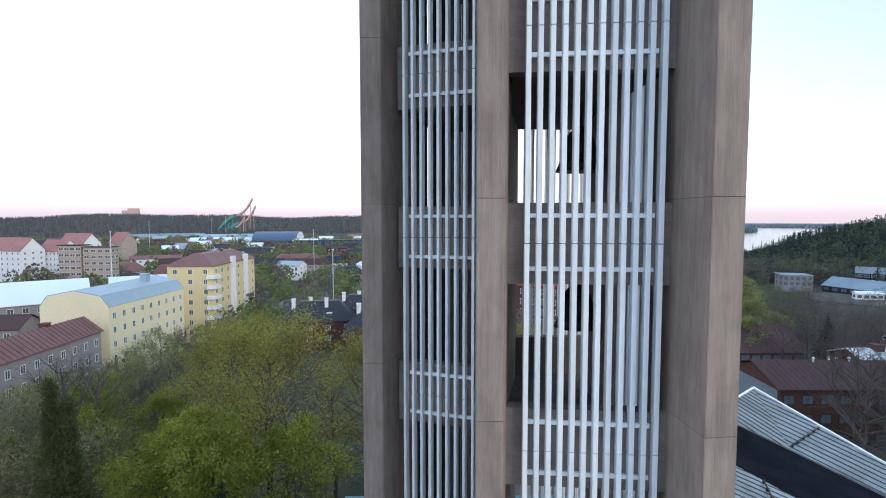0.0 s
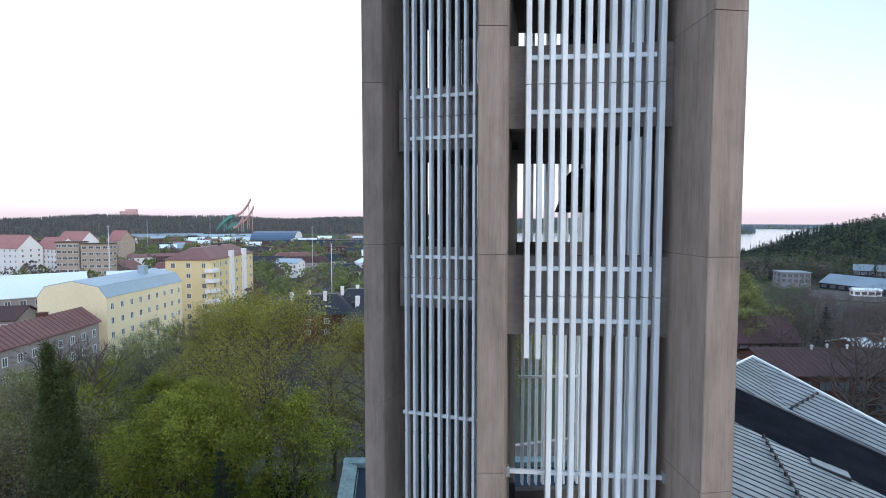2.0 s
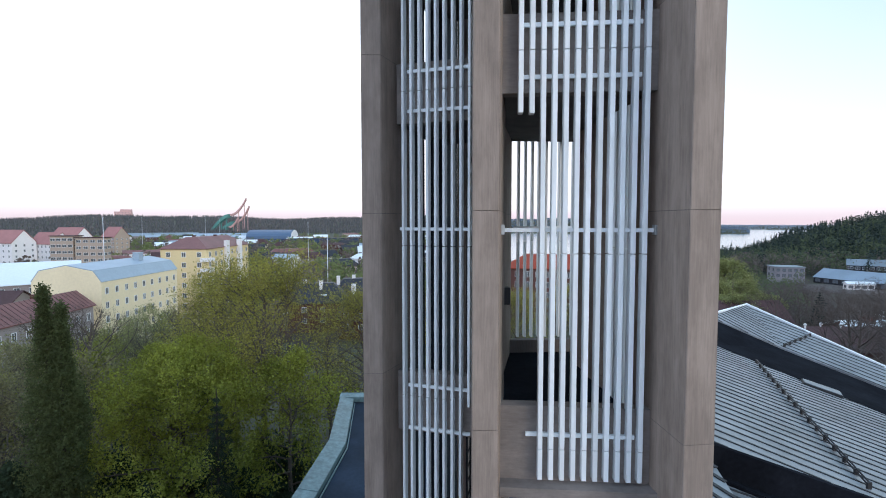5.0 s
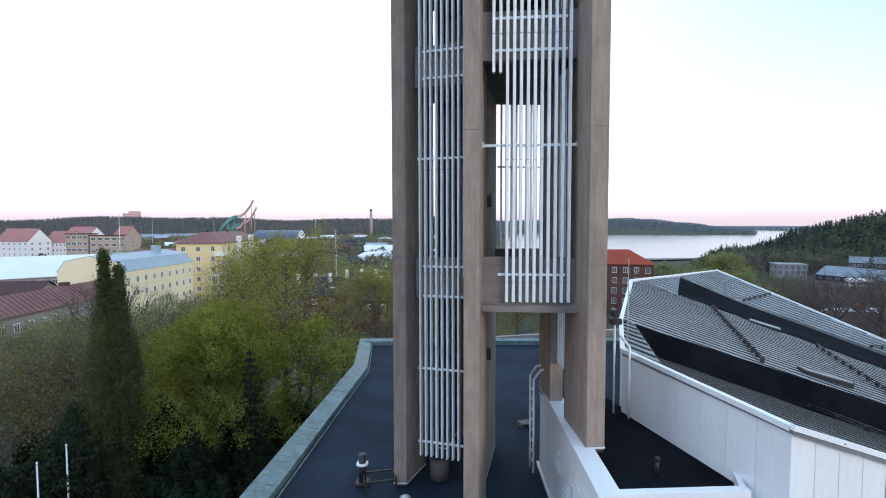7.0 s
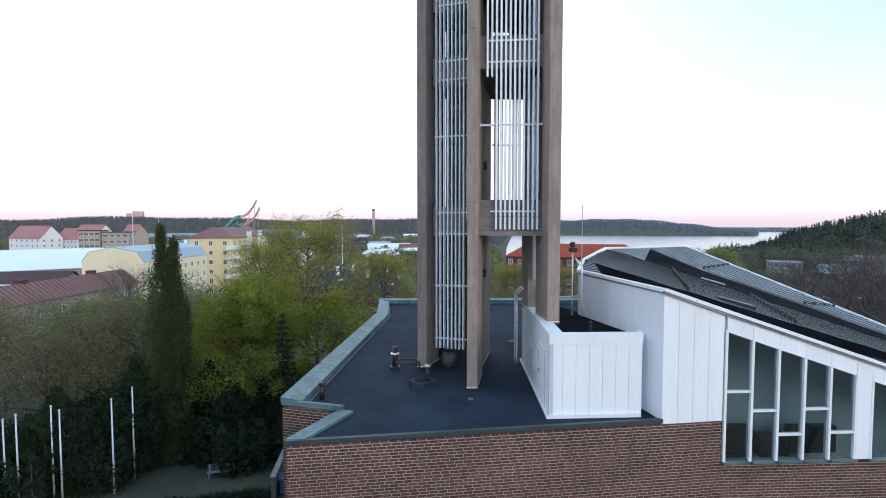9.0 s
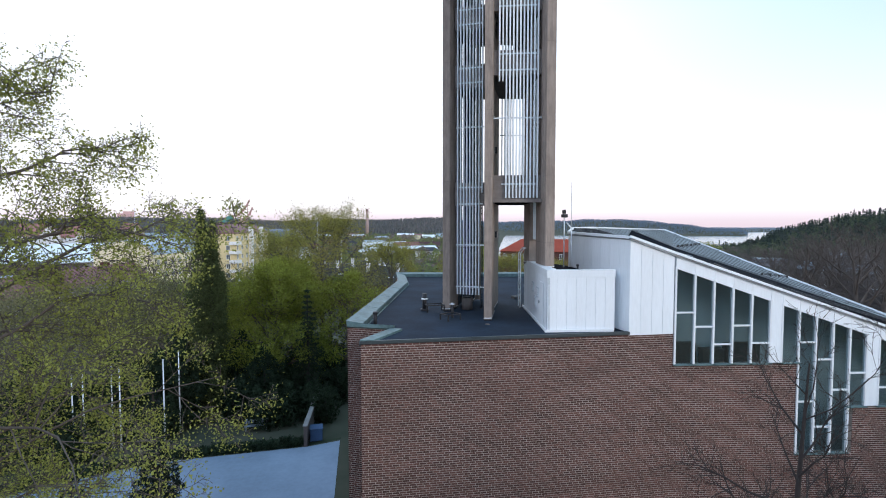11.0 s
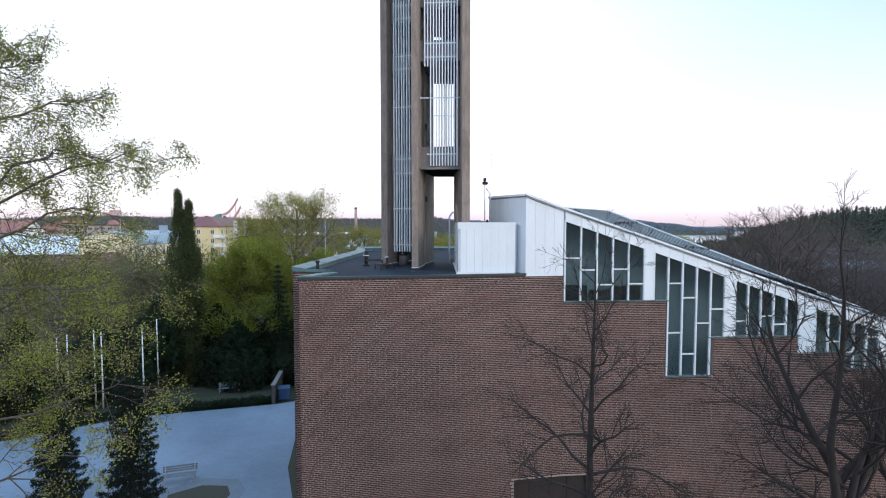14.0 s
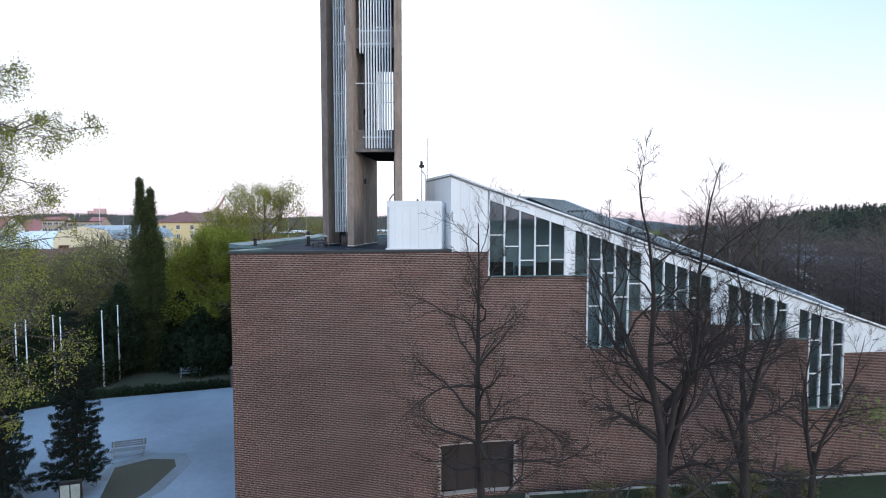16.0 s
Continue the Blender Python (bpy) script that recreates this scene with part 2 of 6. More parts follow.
def hill(bearing, r):
    """Height of the land by bearing in degrees from +y, clockwise, and distance."""
    right = smooth(3, 12, bearing) * smooth(125, 90, bearing)
    h = -7.5 * smooth(45, 120, r) * (1 - right)
    crest = 32 + 5 * math.sin(bearing * 0.21 + 1.0) + 3 * math.sin(bearing * 0.55) - 5 * smooth(-30, -50, bearing)
    h += (1 - right) * smooth(-130, -70, bearing) * (crest + 7) * smooth(900, 2300, r)
    lake = -5 * smooth(45, 110, r) - 33 * smooth(120, 620, r)
    ridge = between(bearing, ((4, 22), (11, 24), (16, 29), (21, 37), (25, 33), (28, 15), (31, 6), (34, -18), (35.6, -38)))
    lake += (ridge + 2 * math.sin(bearing * 1.7) + 38) * smooth(2280, 2750, r) * smooth(3500, 3000, r)
    lake += 26 * smooth(3500, 4000, r)
    woods = -6 * smooth(45, 120, r) - 6 * smooth(130, 230, r) + (between(bearing, ((29, -38), (31.5, -25), (34, -25), (36, -16), (38.4, -3), (41, 5), (44, 14), (60, 24), (90, 20))) + 12) * smooth(375, 620, r)
    woods -= 52 * smooth(950, 1500, r)
    woods += (-12 - woods) * smooth(3500, 4000, r)
    woods += (-14 - woods) * smooth(36.2, 34.4, bearing) * smooth(2280, 2600, r) * smooth(3300, 3000, r)
    w = smooth(29, 33, bearing)
    return h + right * (lake * (1 - w) + woods * w)


def land(x, y):
    r = math.hypot(x, y)
    h = hill(math.degrees(math.atan2(x, y)), r) if r > 45 else 0.0
    return h


GROUND = mat("spring_ground", (0.060, 0.058, 0.040), 0.95, vary=0.45, scale=0.02, fine=0.35, second=(0.028, 0.038, 0.022))
verts, faces = [(0, 0, 0)], []
rings = [3, 6, 9, 12, 15, 18, 22, 27, 33, 40, 48, 58, 70, 85, 105, 130, 165, 210, 270, 340, 430, 540, 680, 860, 1050, 1250, 1500, 1750, 2000, 2250, 2500, 2750, 3000, 3300, 3700, 4200, 4800]
SPOKES = 240
for r in rings:
    for k in range(SPOKES):
        a = 2 * math.pi * k / SPOKES
        x, y = r * math.sin(a), r * math.cos(a)
        verts.append((x, y, land(x, y)))
for k in range(SPOKES):
    faces.append((0, 1 + (k + 1) % SPOKES, 1 + k))
for i in range(len(rings) - 1):
    for k in range(SPOKES):
        a, b = 1 + i * SPOKES + k, 1 + i * SPOKES + (k + 1) % SPOKES
        faces.append((a, b, b + SPOKES, a + SPOKES))
structure(new("ground", mesh_of("ground", verts, faces, GROUND, smooth=True)), "brown and green spring ground of the town")
WATER = mat("pale_lake_water", (0.34, 0.37, 0.40), 0.17, vary=0.1, scale=0.002, fine=0.01, spec=1.0)
bm = bmesh.new()
prism(bm, [(60, 700), (1500, 900), (3100, 2400), (3300, 3300), (1400, 3900), (100, 3900)], -36, -33.5)
structure(part("water", bm, WATER), "calm pale lake water below the far shore")

# ---- church: brick walls ----
FACE, DECK = 4.15, 13.72
COURSE, LENGTH, JOINT_W, HEAD_W = 0.093, 0.268, 0.024, 0.020


def brick_boxes(rects, holes=()):
    """Boxes (u0, u1, z0, z1) of running bond over rectangles (u0, u1, z0, z1) of one wall."""
    made = []
    for u0, u1, z0, z1 in rects:
        row = 0
        z = z0
        shift = random.Random(int(u0 * 100) + 5)
        while z < z1 - 0.03:
            top = min(z + COURSE - JOINT_W, z1)
            u = u0 - ((0.0, 0.5)[row % 2] + shift.choice((0.0, 0.0, 0.25))) * LENGTH
            while u < u1:
                a, b = max(u, u0), min(u + LENGTH - HEAD_W, u1)
                if b - a > 0.03 and not any(h[0] < b and a < h[1] and h[2] < top and z < h[3] for h in holes):
                    made.append((a, b, z, top))
                u += LENGTH
            z += COURSE
            row += 1
    return made




def brick_mesh(name, boxes, depth=0.03):
    """Bricks in the plane y = 0, proud towards -y."""
    vs, fs = [], []
    rng = random.Random(7)
    for a, b, z0, z1 in boxes:
        n, y = len(vs), -rng.uniform(0.003, 0.008)
        vs += [(a, depth, z0), (a, y, z0), (b, y, z0), (b, depth, z0), (a, depth, z1), (a, y, z1), (b, y, z1), (b, depth, z1)]
        fs += [(n + 1, n + 2, n + 6, n + 5), (n, n + 1, n + 5, n + 4), (n + 2, n + 3, n + 7, n + 6), (n + 5, n + 6, n + 7, n + 4), (n, n + 3, n + 2, n + 1)]
    return mesh_of(name, vs, fs, BRICK)


RECTS = [(7.75, 13.35, -0.3, 12.22), (13.35, 15.98, -0.3, 8.18), (15.98, 20.9, -0.3, 10.22),
         (20.9, 23.4, -0.3, 9.28), (23.4, 26.85, -0.3, 8.36), (26.85, 29.2, -0.3, 4.18), (29.2, 40.0, -0.3, 7.48)]
W_C, E_C = (-5.36, 2.93), (7.75, FACE)
SOUTH_LEN = (Vector(E_C) - Vector(W_C)).length
DOOR_L, DOOR_R, DOOR_Z = 10.58, 9.28, (0.3, 3.05)


def brick_wall(name, p, q, rects, holes, label, thick=0.34, pieces=None):
    """A brick wall whose outer face runs from p to q (outside to the right of p to q); rects and holes as (u0, u1, z0, z1)."""
    p, q = Vector(p), Vector(q)
    bm = bmesh.new()
    for u0, u1, z0, z1 in rects:
        cuts = [(u0, u1, z0, z1)]
        for h in holes:
            if h[0] < u1 and u0 < h[1]:
                a, b = max(u0, h[0]), min(u1, h[1])
                cuts = [(u0, a, z0, z1), (b, u1, z0, z1), (a, b, z0, h[2]), (a, b, h[3], z1)]
        for a, b, c, d in cuts:
            if b - a > 0.01:
                box(bm, a, 0.004, c, b, thick, d)
    core = structure(part(name, bm, MORTAR), label)
    core.matrix_basis = Matrix.Translation((*p, 0)) @ Matrix.Rotation(math.atan2(q.y - p.y, q.x - p.x), 4, "Z")
    boxes = brick_boxes(rects, holes)
    near = []
    if pieces:
        near = [b for b in boxes if b[0] >= pieces[0] and b[1] <= pieces[1] and b[2] >= pieces[2]][:290]
    taken = set(near)
    ob = new("brickwork", brick_mesh("brickwork", [b for b in boxes if b not in taken]))
    ob.parent = core
    tagged(ob, "running courses of red-brown brick", kind="stuff")
    return core, near


south, NEAR_BRICKS = brick_wall("wall_south", W_C, E_C, [(0, SOUTH_LEN, -0.3, 13.66)], [(DOOR_L, SOUTH_LEN + 1, *DOOR_Z)], "tall red-brown brick church wall with pale mortar", pieces=(-0.01, 3.0, 11.8))
brick_wall("wall_windows", (0, FACE), (1, FACE), RECTS, [(0, DOOR_R, *DOOR_Z)], "red-brown brick wall stepping down below the windows")


def line_wall(name, p, q, z0, z1, label, thick=0.3):
    return brick_wall(name, p, q, [(0, (Vector(q) - Vector(p)).length, z0, z1)], [], label, thick)[0]


A_C, N_C, B_C, C_C = (-6.22, 5.72), (-4.25, 5.08), (-4.42, 21.4), (-4.72, 27.2)
line_wall("wall_notch", A_C, N_C, -0.3, 13.72, "brick return wall beside the corner slot")
line_wall("wall_wing", N_C, (-5.352, 2.945), -0.3, 13.66, "brick side of the projecting front wall", 0.02)
line_wall("wall_west", B_C, A_C, -0.3, 13.72, "long brick side wall of the church")
line_wall("wall_northwest", C_C, B_C, -0.3, 13.72, "brick side wall at the back corner")
line_wall("wall_north", (21.8, 32.6), C_C, -0.3, 13.72, "brick back wall of the church")
line_wall("wall_northeast", (29.3, 21.1), (21.8, 32.5), -0.3, 12.5, "brick back wall below the high roof edge")
line_wall("wall_east", (35.8, 11.2), (29.3, 21.0), -0.3, 8.4, "brick wall below the sloping roof edge")

line_wall("wall_southeast", (33.6, 4.6), (35.8, 11.1), -0.3, 7.9, "brick end wall below the low roof corner")

DOOR_WOOD = mat("dark_stained_door", (0.045, 0.035, 0.032), 0.6)
door_1 = structure(part("door_1", box(bmesh.new(), 5.1, FACE + 0.28, DOOR_Z[0], DOOR_R, FACE + 0.34, DOOR_Z[1]), DOOR_WOOD), "dark recessed entrance doors in the brick wall")
for k in range(5):
    x = 5.2 + k
    part("door_stile", box(bmesh.new(), x - 0.05, FACE + 0.24, DOOR_Z[0], x + 0.05, FACE + 0.28, DOOR_Z[1]), DOOR_WOOD, door_1)

# flat roof deck and its edges
deck_outline = [(-6.1, 5.8), (-4.1, 5.15), (-5.2, 3.05), (5.72, 4.08), (4.85, 9.1), (6.0, 12.3), (11.6, 24.4), (14, 26.5), (-4.6, 27.1), (-4.35, 21.4)]
deck = structure(part("roof_deck", prism(bmesh.new(), deck_outline, DECK - 0.25, DECK), BITUMEN), "flat roof of dark blue-grey bitumen felt")


def coping(name, path, width, z_out, z_in, label, drop=0.16, material=COPPER, pieces=2.0):
    """A sheet coping along the outer edge path; the roof lies to its left. Cut into lengths with thin upstands."""
    pts = [Vector(p) for p in path]
    inner = []
    for i, p in enumerate(pts):
        d0 = (pts[i] - pts[max(i - 1, 0)]).normalized() if i else None
        d1 = (pts[min(i + 1, len(pts) - 1)] - pts[i]).normalized() if i < len(pts) - 1 else None
        ns = [Vector((-d.y, d.x)) for d in (d0, d1) if d is not None]
        n = sum(ns, Vector((0, 0))).normalized()
        inner.append(p + n * width / max(0.5, n.dot(ns[0])))
    bm = bmesh.new()
    for i in range(len(pts) - 1):
        a, b, c, d = pts[i], pts[i + 1], inner[i + 1], inner[i]
        vs = [bm.verts.new((*v, z)) for v, z in ((a, z_out), (b, z_out), (c, z_in), (d, z_in), (a, z_out - drop), (b, z_out - drop), (c, z_in - drop - 0.1), (d, z_in - drop - 0.1))]
        for f in ((0, 1, 2, 3), (5, 4, 7, 6), (0, 4, 5, 1), (1, 5, 6, 2), (2, 6, 7, 3), (3, 7, 4, 0)):
            bm.faces.new([vs[k] for k in f])
        n = int((b - a).length / pieces)
        for k in range(1, n):
            t = k / n
            p, q = a.lerp(b, t), d.lerp(c, t)
            beam_between(bm, (*p, z_out + 0.005), (*q, z_in + 0.005), 0.02, 0.014)
    bmesh.ops.recalc_face_normals(bm, faces=bm.faces)
    return structure(part(name, bm, material), label)


coping("coping_west", [C_C, B_C, (-6.27, 5.68)], 0.72, 14.06, 13.94, "wide green copper coping along the roof edge", pieces=3.6)
coping("coping_notch", [(-6.25, 5.66), (-4.2, 5.0)], 0.28, 13.96, 13.9, "narrow green copper coping at the corner slot")
structure(part("coping_wing", prism(bmesh.new(), [(-4.27, 5.06), (-5.40, 2.90), (-4.88, 2.95), (-3.80, 4.98)], 13.70, [13.84, 13.84, 13.81, 13.81]), COPPER), "green copper coping on the wing wall")
coping("coping_south", [(-5.42, 2.88), (5.74, 3.91)], 0.13, 13.78, 13.78, "thin dark green copper coping over the brick", 0.12, mat("dark_copper_edge", (0.040, 0.055, 0.060), 0.5, vary=0.3))
coping("coping_north", [(14, 26.4), C_C], 0.5, 14.1, 14.02, "green copper coping along the back roof edge")

bm = bmesh.new()
beam_between(bm, (-5.42, 5.9, DECK + 0.03), (-3.62, 21.2, DECK + 0.03), 0.04, 0.05)
beam_between(bm, (-3.62, 21.2, DECK + 0.03), (-3.9, 26.5, DECK + 0.03), 0.04, 0.05)
structure(part("roof_flashing", bm, COPPER), "thin pale metal flashing strip along the felt")

# ---- church: white sheet volumes ----
def sheet_wall(parent, p, q, z0, z1a, z1b, step, thick=0.12, low_b=None):
    """Sheet cladding from p to q in plan (outside to the right), one panel after another with open joints."""
    p, q = Vector(p), Vector(q)
    d = (q - p).normalized()
    n = Vector((d.y, -d.x))
    count = max(1, round((q - p).length / step))
    for k in range(count):
        t0, t1 = k / count, (k + 1) / count
        g = 0.005 / (q - p).length
        a, b = p.lerp(q, t0 + g), p.lerp(q, t1 - g)
        lo = [z0 + ((low_b if low_b is not None else z0) - z0) * t for t in (t0, t1)]
        hi = [z1a + (z1b - z1a) * t for t in (t0, t1)]
        part("panel", prism(bmesh.new(), [tuple(a), tuple(b), tuple(b - n * thick), tuple(a - n * thick)], [lo[0], lo[1], lo[1], lo[0]], [hi[0], hi[1], hi[1], hi[0]], 0.006), WHITE, parent)


def backing(bm, p, q, z0, z1a, z1b, thick=0.1, inset=0.012):
    p, q = Vector(p), Vector(q)
    d = (q - p).normalized()
    n = Vector((d.y, -d.x))
    a, b = p - n * inset, q - n * inset
    prism(bm, [tuple(a), tuple(b), tuple(b - n * thick), tuple(a - n * thick)], z0, [z1a, z1b, z1b, z1a])


def clad(name, segments, label):
    bm_back = bmesh.new()
    for p, q, z0, za, zb, step in segments:
        backing(bm_back, p, q, z0 + 0.01, za - 0.01, zb - 0.01, inset=0.014)
    wall = structure(part(name, bm_back, SEAM), label)
    for p, q, z0, za, zb, step in segments:
        sheet_wall(wall, p, q, z0, za, zb, step)
    return wall


BX = [(2.32, 4.34), (5.24, 4.34), (2.82, 10.9)]
clad("wall_plant_room", [(BX[0], BX[1], DECK + 0.02, 16.28, 16.28, 0.415), (BX[2], BX[0], DECK + 0.02, 16.28, 16.28, 0.6), (BX[1], (5.6, 5.2), DECK + 0.02, 16.28, 16.28, 0.5)],
               "white sheet-clad plant room on the flat roof")
structure(part("plant_room_deck", prism(bmesh.new(), [(2.44, 4.44), (5.2, 4.44), (5.54, 5.2), (4.95, 9.1), (4.6, 10.85), (2.88, 10.85)], 15.8, 16.08), BITUMEN_DARK), "black felt deck of the plant room")
bm = bmesh.new()
for p, q in ((BX[0], BX[1]), (BX[2], BX[0])):
    d = (Vector(q) - Vector(p)).normalized()
    n = Vector((d.y, -d.x))
    wide = 0.2 if p == BX[0] else 0.46
    a, b = Vector(p) + n * 0.015 - d * 0.015, Vector(q) + n * 0.015 + d * (0.02 if p == BX[0] else -0.09)
    prism(bm, [tuple(a), tuple(b), tuple(b - n * wide), tuple(a - n * wide)], 16.03, 16.36 if p == BX[0] else 16.358)
structure(part("coping_plant_room", bm, WHITE), "white sheet coping round the plant room")


bm = bmesh.new()
beam_between(bm, (2.26, 4.28, DECK + 0.05), (2.76, 10.9, DECK + 0.05), 0.07, 0.10)
beam_between(bm, (2.23, 4.29, DECK + 0.05), (5.2, 4.29, DECK + 0.05), 0.07, 0.10)
structure(part("base_flashing", bm, FRAME), "white flashing at the foot of the plant room")


def roofline(x):
    return 17.72 - 0.338 * (x - 5.7)


P_H, P_B, P_R, P_A, P_P = (5.70, 3.93), (4.72, 9.1), (6.0, 12.3), (11.6, 24.4), (22.0, 32.8)
hall = clad("wall_hall", [(P_H, (7.72, FACE - 0.04), 13.62, roofline(5.7), roofline(7.72), 0.5), (P_B, P_H, DECK + 0.02, 17.8, 17.72, 0.75), (P_R, P_B, DECK + 0.02, 17.95, 17.8, 0.8), (P_A, P_R, DECK, 17.98, 17.95, 1.2), ((22.1, 33.1), (11.5, 24.65), DECK - 1.0, 17.66, 17.94, 1.5)],
            "white sheet-clad side of the church hall")

# window bays: x edges of the panes with sill heights, and cross bars
BAYS = [
    ("window_1", 7.80, 12.05, [12.3] * 5, [(14.52,), (13.9,), (13.13,), (13.93,), (13.16,)]),
    ("window_2", 12.58, 16.50, [12.3, 8.25, 8.25, 8.25, 10.3], [(), (13.16, 10.54), (12.39, 9.4), (11.03,), (11.77,)]),
    ("window_3", 17.08, 20.72, [10.3] * 5, [(11.1,), (), (11.35,), (10.9,), ()]),
    ("window_4", 21.68, 25.45, [9.35, 9.35, 8.43, 8.43, 8.43], [(), (9.9,), (9.3,), (), (10.1,)]),
    ("window_5", 26.15, 29.10, [8.43, 4.25, 4.25, 4.25], [(), (8.3, 6.3), (7.4,), (8.0, 5.6)]),
]
GAP = 0.60
for name, x0, x1, sills, bars in BAYS:
    w = structure(empty(name, (0, FACE, 0), "", ""), "tall glazed bay with white frames and grey-green glass")
    n = len(sills)
    pitch = (x1 - x0) / n
    for k in range(n + 1):
        x = x0 + k * pitch
        low = min(sills[max(k - 1, 0)], sills[min(k, n - 1)])
        part("mullion", box(bmesh.new(), x - 0.043, -0.06, low, x + 0.043, 0.12, roofline(x) - GAP + 0.05, 0.006), FRAME, w)
    for k in range(n):
        a, b = x0 + k * pitch + 0.044, x0 + (k + 1) * pitch - 0.044
        ta, tb = roofline(a) - GAP, roofline(b) - GAP
        part("window_sill", box(bmesh.new(), a - 0.1, -0.13, sills[k] - 0.06, b + 0.1, 0.1, sills[k], 0.006), COPPER, w)
        pane = part("pane", prism(bmesh.new(), [(a, 0.03), (b, 0.03), (b, 0.045), (a, 0.045)], sills[k], [ta, tb, tb, ta]), GLASS, w, "grey-green window pane")
        pane.visible_shadow = False
        for z in bars[k]:
            part("transom", box(bmesh.new(), a, -0.045, z - 0.034, b, 0.1, z + 0.034, 0.004), FRAME, w)
bj = bmesh.new()
prism(bj, [(7.7, FACE + 0.06), (40, FACE + 0.06), (40, FACE + 0.09), (7.7, FACE + 0.09)], [roofline(7.7) - GAP, roofline(40) - GAP, roofline(40) - GAP, roofline(7.7) - GAP], [roofline(7.7), roofline(40), roofline(40), roofline(7.7)])
fascia = structure(part("fascia_south", bj, SEAM), "sloping white sheet fascia above the church windows")
for k, (name, x0, x1, sills, bars) in enumerate(BAYS):
    pitch = (x1 - x0) / len(sills)
    for i in range(len(sills)):
        a, b = x0 + i * pitch, x0 + (i + 1) * pitch
        sheet_wall(fascia, (a, FACE - 0.04), (b, FACE - 0.04), roofline(a) - GAP, roofline(a), roofline(b), 5.0, low_b=roofline(b) - GAP)
    nxt = BAYS[k + 1][1] if k + 1 < len(BAYS) else 40.0
    low = min(sills[-1], BAYS[k + 1][3][0] if k + 1 < len(BAYS) else 7.5)
    sheet_wall(fascia, (x1, FACE - 0.045), (nxt, FACE - 0.045), low if k + 1 < len(BAYS) else 7.5, roofline(x1), roofline(nxt), 0.55)

# interior behind the glass
bm = bmesh.new()
prism(bm, [(7.8, 6.0), (40, 6.0), (40, 6.2), (7.8, 6.2)], 0, [roofline(7.8) - 0.5, roofline(40) - 0.3, roofline(40) - 0.3, roofline(7.8) - 0.5])
structure(part("wall_inner", bm, INNER), "pale plaster wall inside the church")
structure(part("wall_inner_end", box(bmesh.new(), 7.3, 4.6, 3, 7.6, 6.2, 16.2), INNER), "pale plaster end wall inside the church")
structure(part("gallery_front", box(box(box(bmesh.new(), 7.9, 5.2, 12.0, 9.4, 5.5, 12.95), 9.6, 5.0, 12.0, 10.6, 5.4, 12.7), 10.8, 5.2, 12.0, 12.4, 5.5, 12.9), DOOR_WOOD), "dark wooden gallery front inside the church")
structure(part("floor", box(bmesh.new(), 7.6, 4.6, 2.6, 40, 6.0, 2.9), INNER_DARK), "dark floor inside the church")

# ---- church: seamed metal roof in three stepped slopes ----
def plane_z(p, q, r):
    p, q, r = Vector(p), Vector(q), Vector(r)
    n = (q - p).cross(r - p)
    return lambda x, y: p.z - (n.x * (x - p.x) + n.y * (y - p.y)) / n.z


MID = lambda x, y: 18.26 - 0.284 * x + 0.122 * y
FRONT = plane_z((5.7, FACE, 17.74), (31, FACE, 17.74 - 0.338 * 25.3), (4.72, 9.1, 17.82))
REAR = lambda x, y: 10.95 - 0.1617 * x + 0.3153 * y

def slope(name, outline, zf, seam_dir, step, label, thick=0.12, wide=0.085):
    """A roof slope with standing seams that run along seam_dir, clipped to the outline."""
    bm = prism(bmesh.new(), outline, [zf(*p) - thick for p in outline], [zf(*p) for p in outline])
    ob = structure(part(name, bm, ROOF_SHEET), label)
    d = Vector(seam_dir).normalized()
    n = Vector((-d.y, d.x))
    offs = [Vector(p).dot(n) for p in outline]
    bs = bmesh.new()
    o = min(offs) + step / 2
    while o < max(offs):
        cross = []
        for a, b in zip(outline, outline[1:] + outline[:1]):
            u, v = Vector(a).dot(n) - o, Vector(b).dot(n) - o
            if (u < 0) != (v < 0):
                t = u / (u - v)
                c = Vector(a).lerp(Vector(b), t)
                cross.append((c.dot(d), c))
        cross.sort(key=lambda c: c[0])
        for (s0, a), (s1, b) in zip(cross[::2], cross[1::2]):
            if s1 - s0 > 0.2:
                beam_between(bs, (*a, zf(*a) + 0.013), (*b, zf(*b) + 0.012), wide, 0.026)
        o += step
    part("seam", bs, ROOF_SEAM, ob)
    return ob


m_top = [(14.6, 24.6), (17.0, 22.2), (21.9, 17.2), (27.0, 11.9)]
r_low = [(16.7, 28.3), (20.3, 27.1), (24.3, 23.8), (28.6, 19.9)]
m_out = [(6.0, 12.3), (11.6, 24.4), (12.3, 24.95), *m_top, (25.0, 8.0), (14.0, 10.48)]
slope("roof_mid", m_out, MID, (7.6, -3.6), 0.52, "grey standing-seam metal roof slope of the church", wide=0.06)
HIP = plane_z((12.3, 24.95, 17.92), (16.7, 28.3, 17.80), (14.6, 24.6, MID(14.6, 24.6)))
slope("roof_hip", [(12.3, 24.95), (14.6, 24.6), (16.7, 28.3)], HIP, (4.0, -1.2), 0.5, "small twisted roof slope at the ridge")
f_out = [(5.66, 3.85), (8.0, FACE - 0.1), (33.4, FACE - 0.1), (35.2, 12.4), (27.05, 11.9), (25.0, 8.02), (14.0, 10.50), (6.0, 12.32), (4.72, 9.1)]
slope("roof_front", f_out, FRONT, (8, -1.3), 0.52, "lower standing-seam metal roof strip above the windows")
TIP = plane_z((16.7, 28.3, 17.80), (*r_low[1], REAR(*r_low[1])), (22.0, 32.8, REAR(22.0, 32.8)))
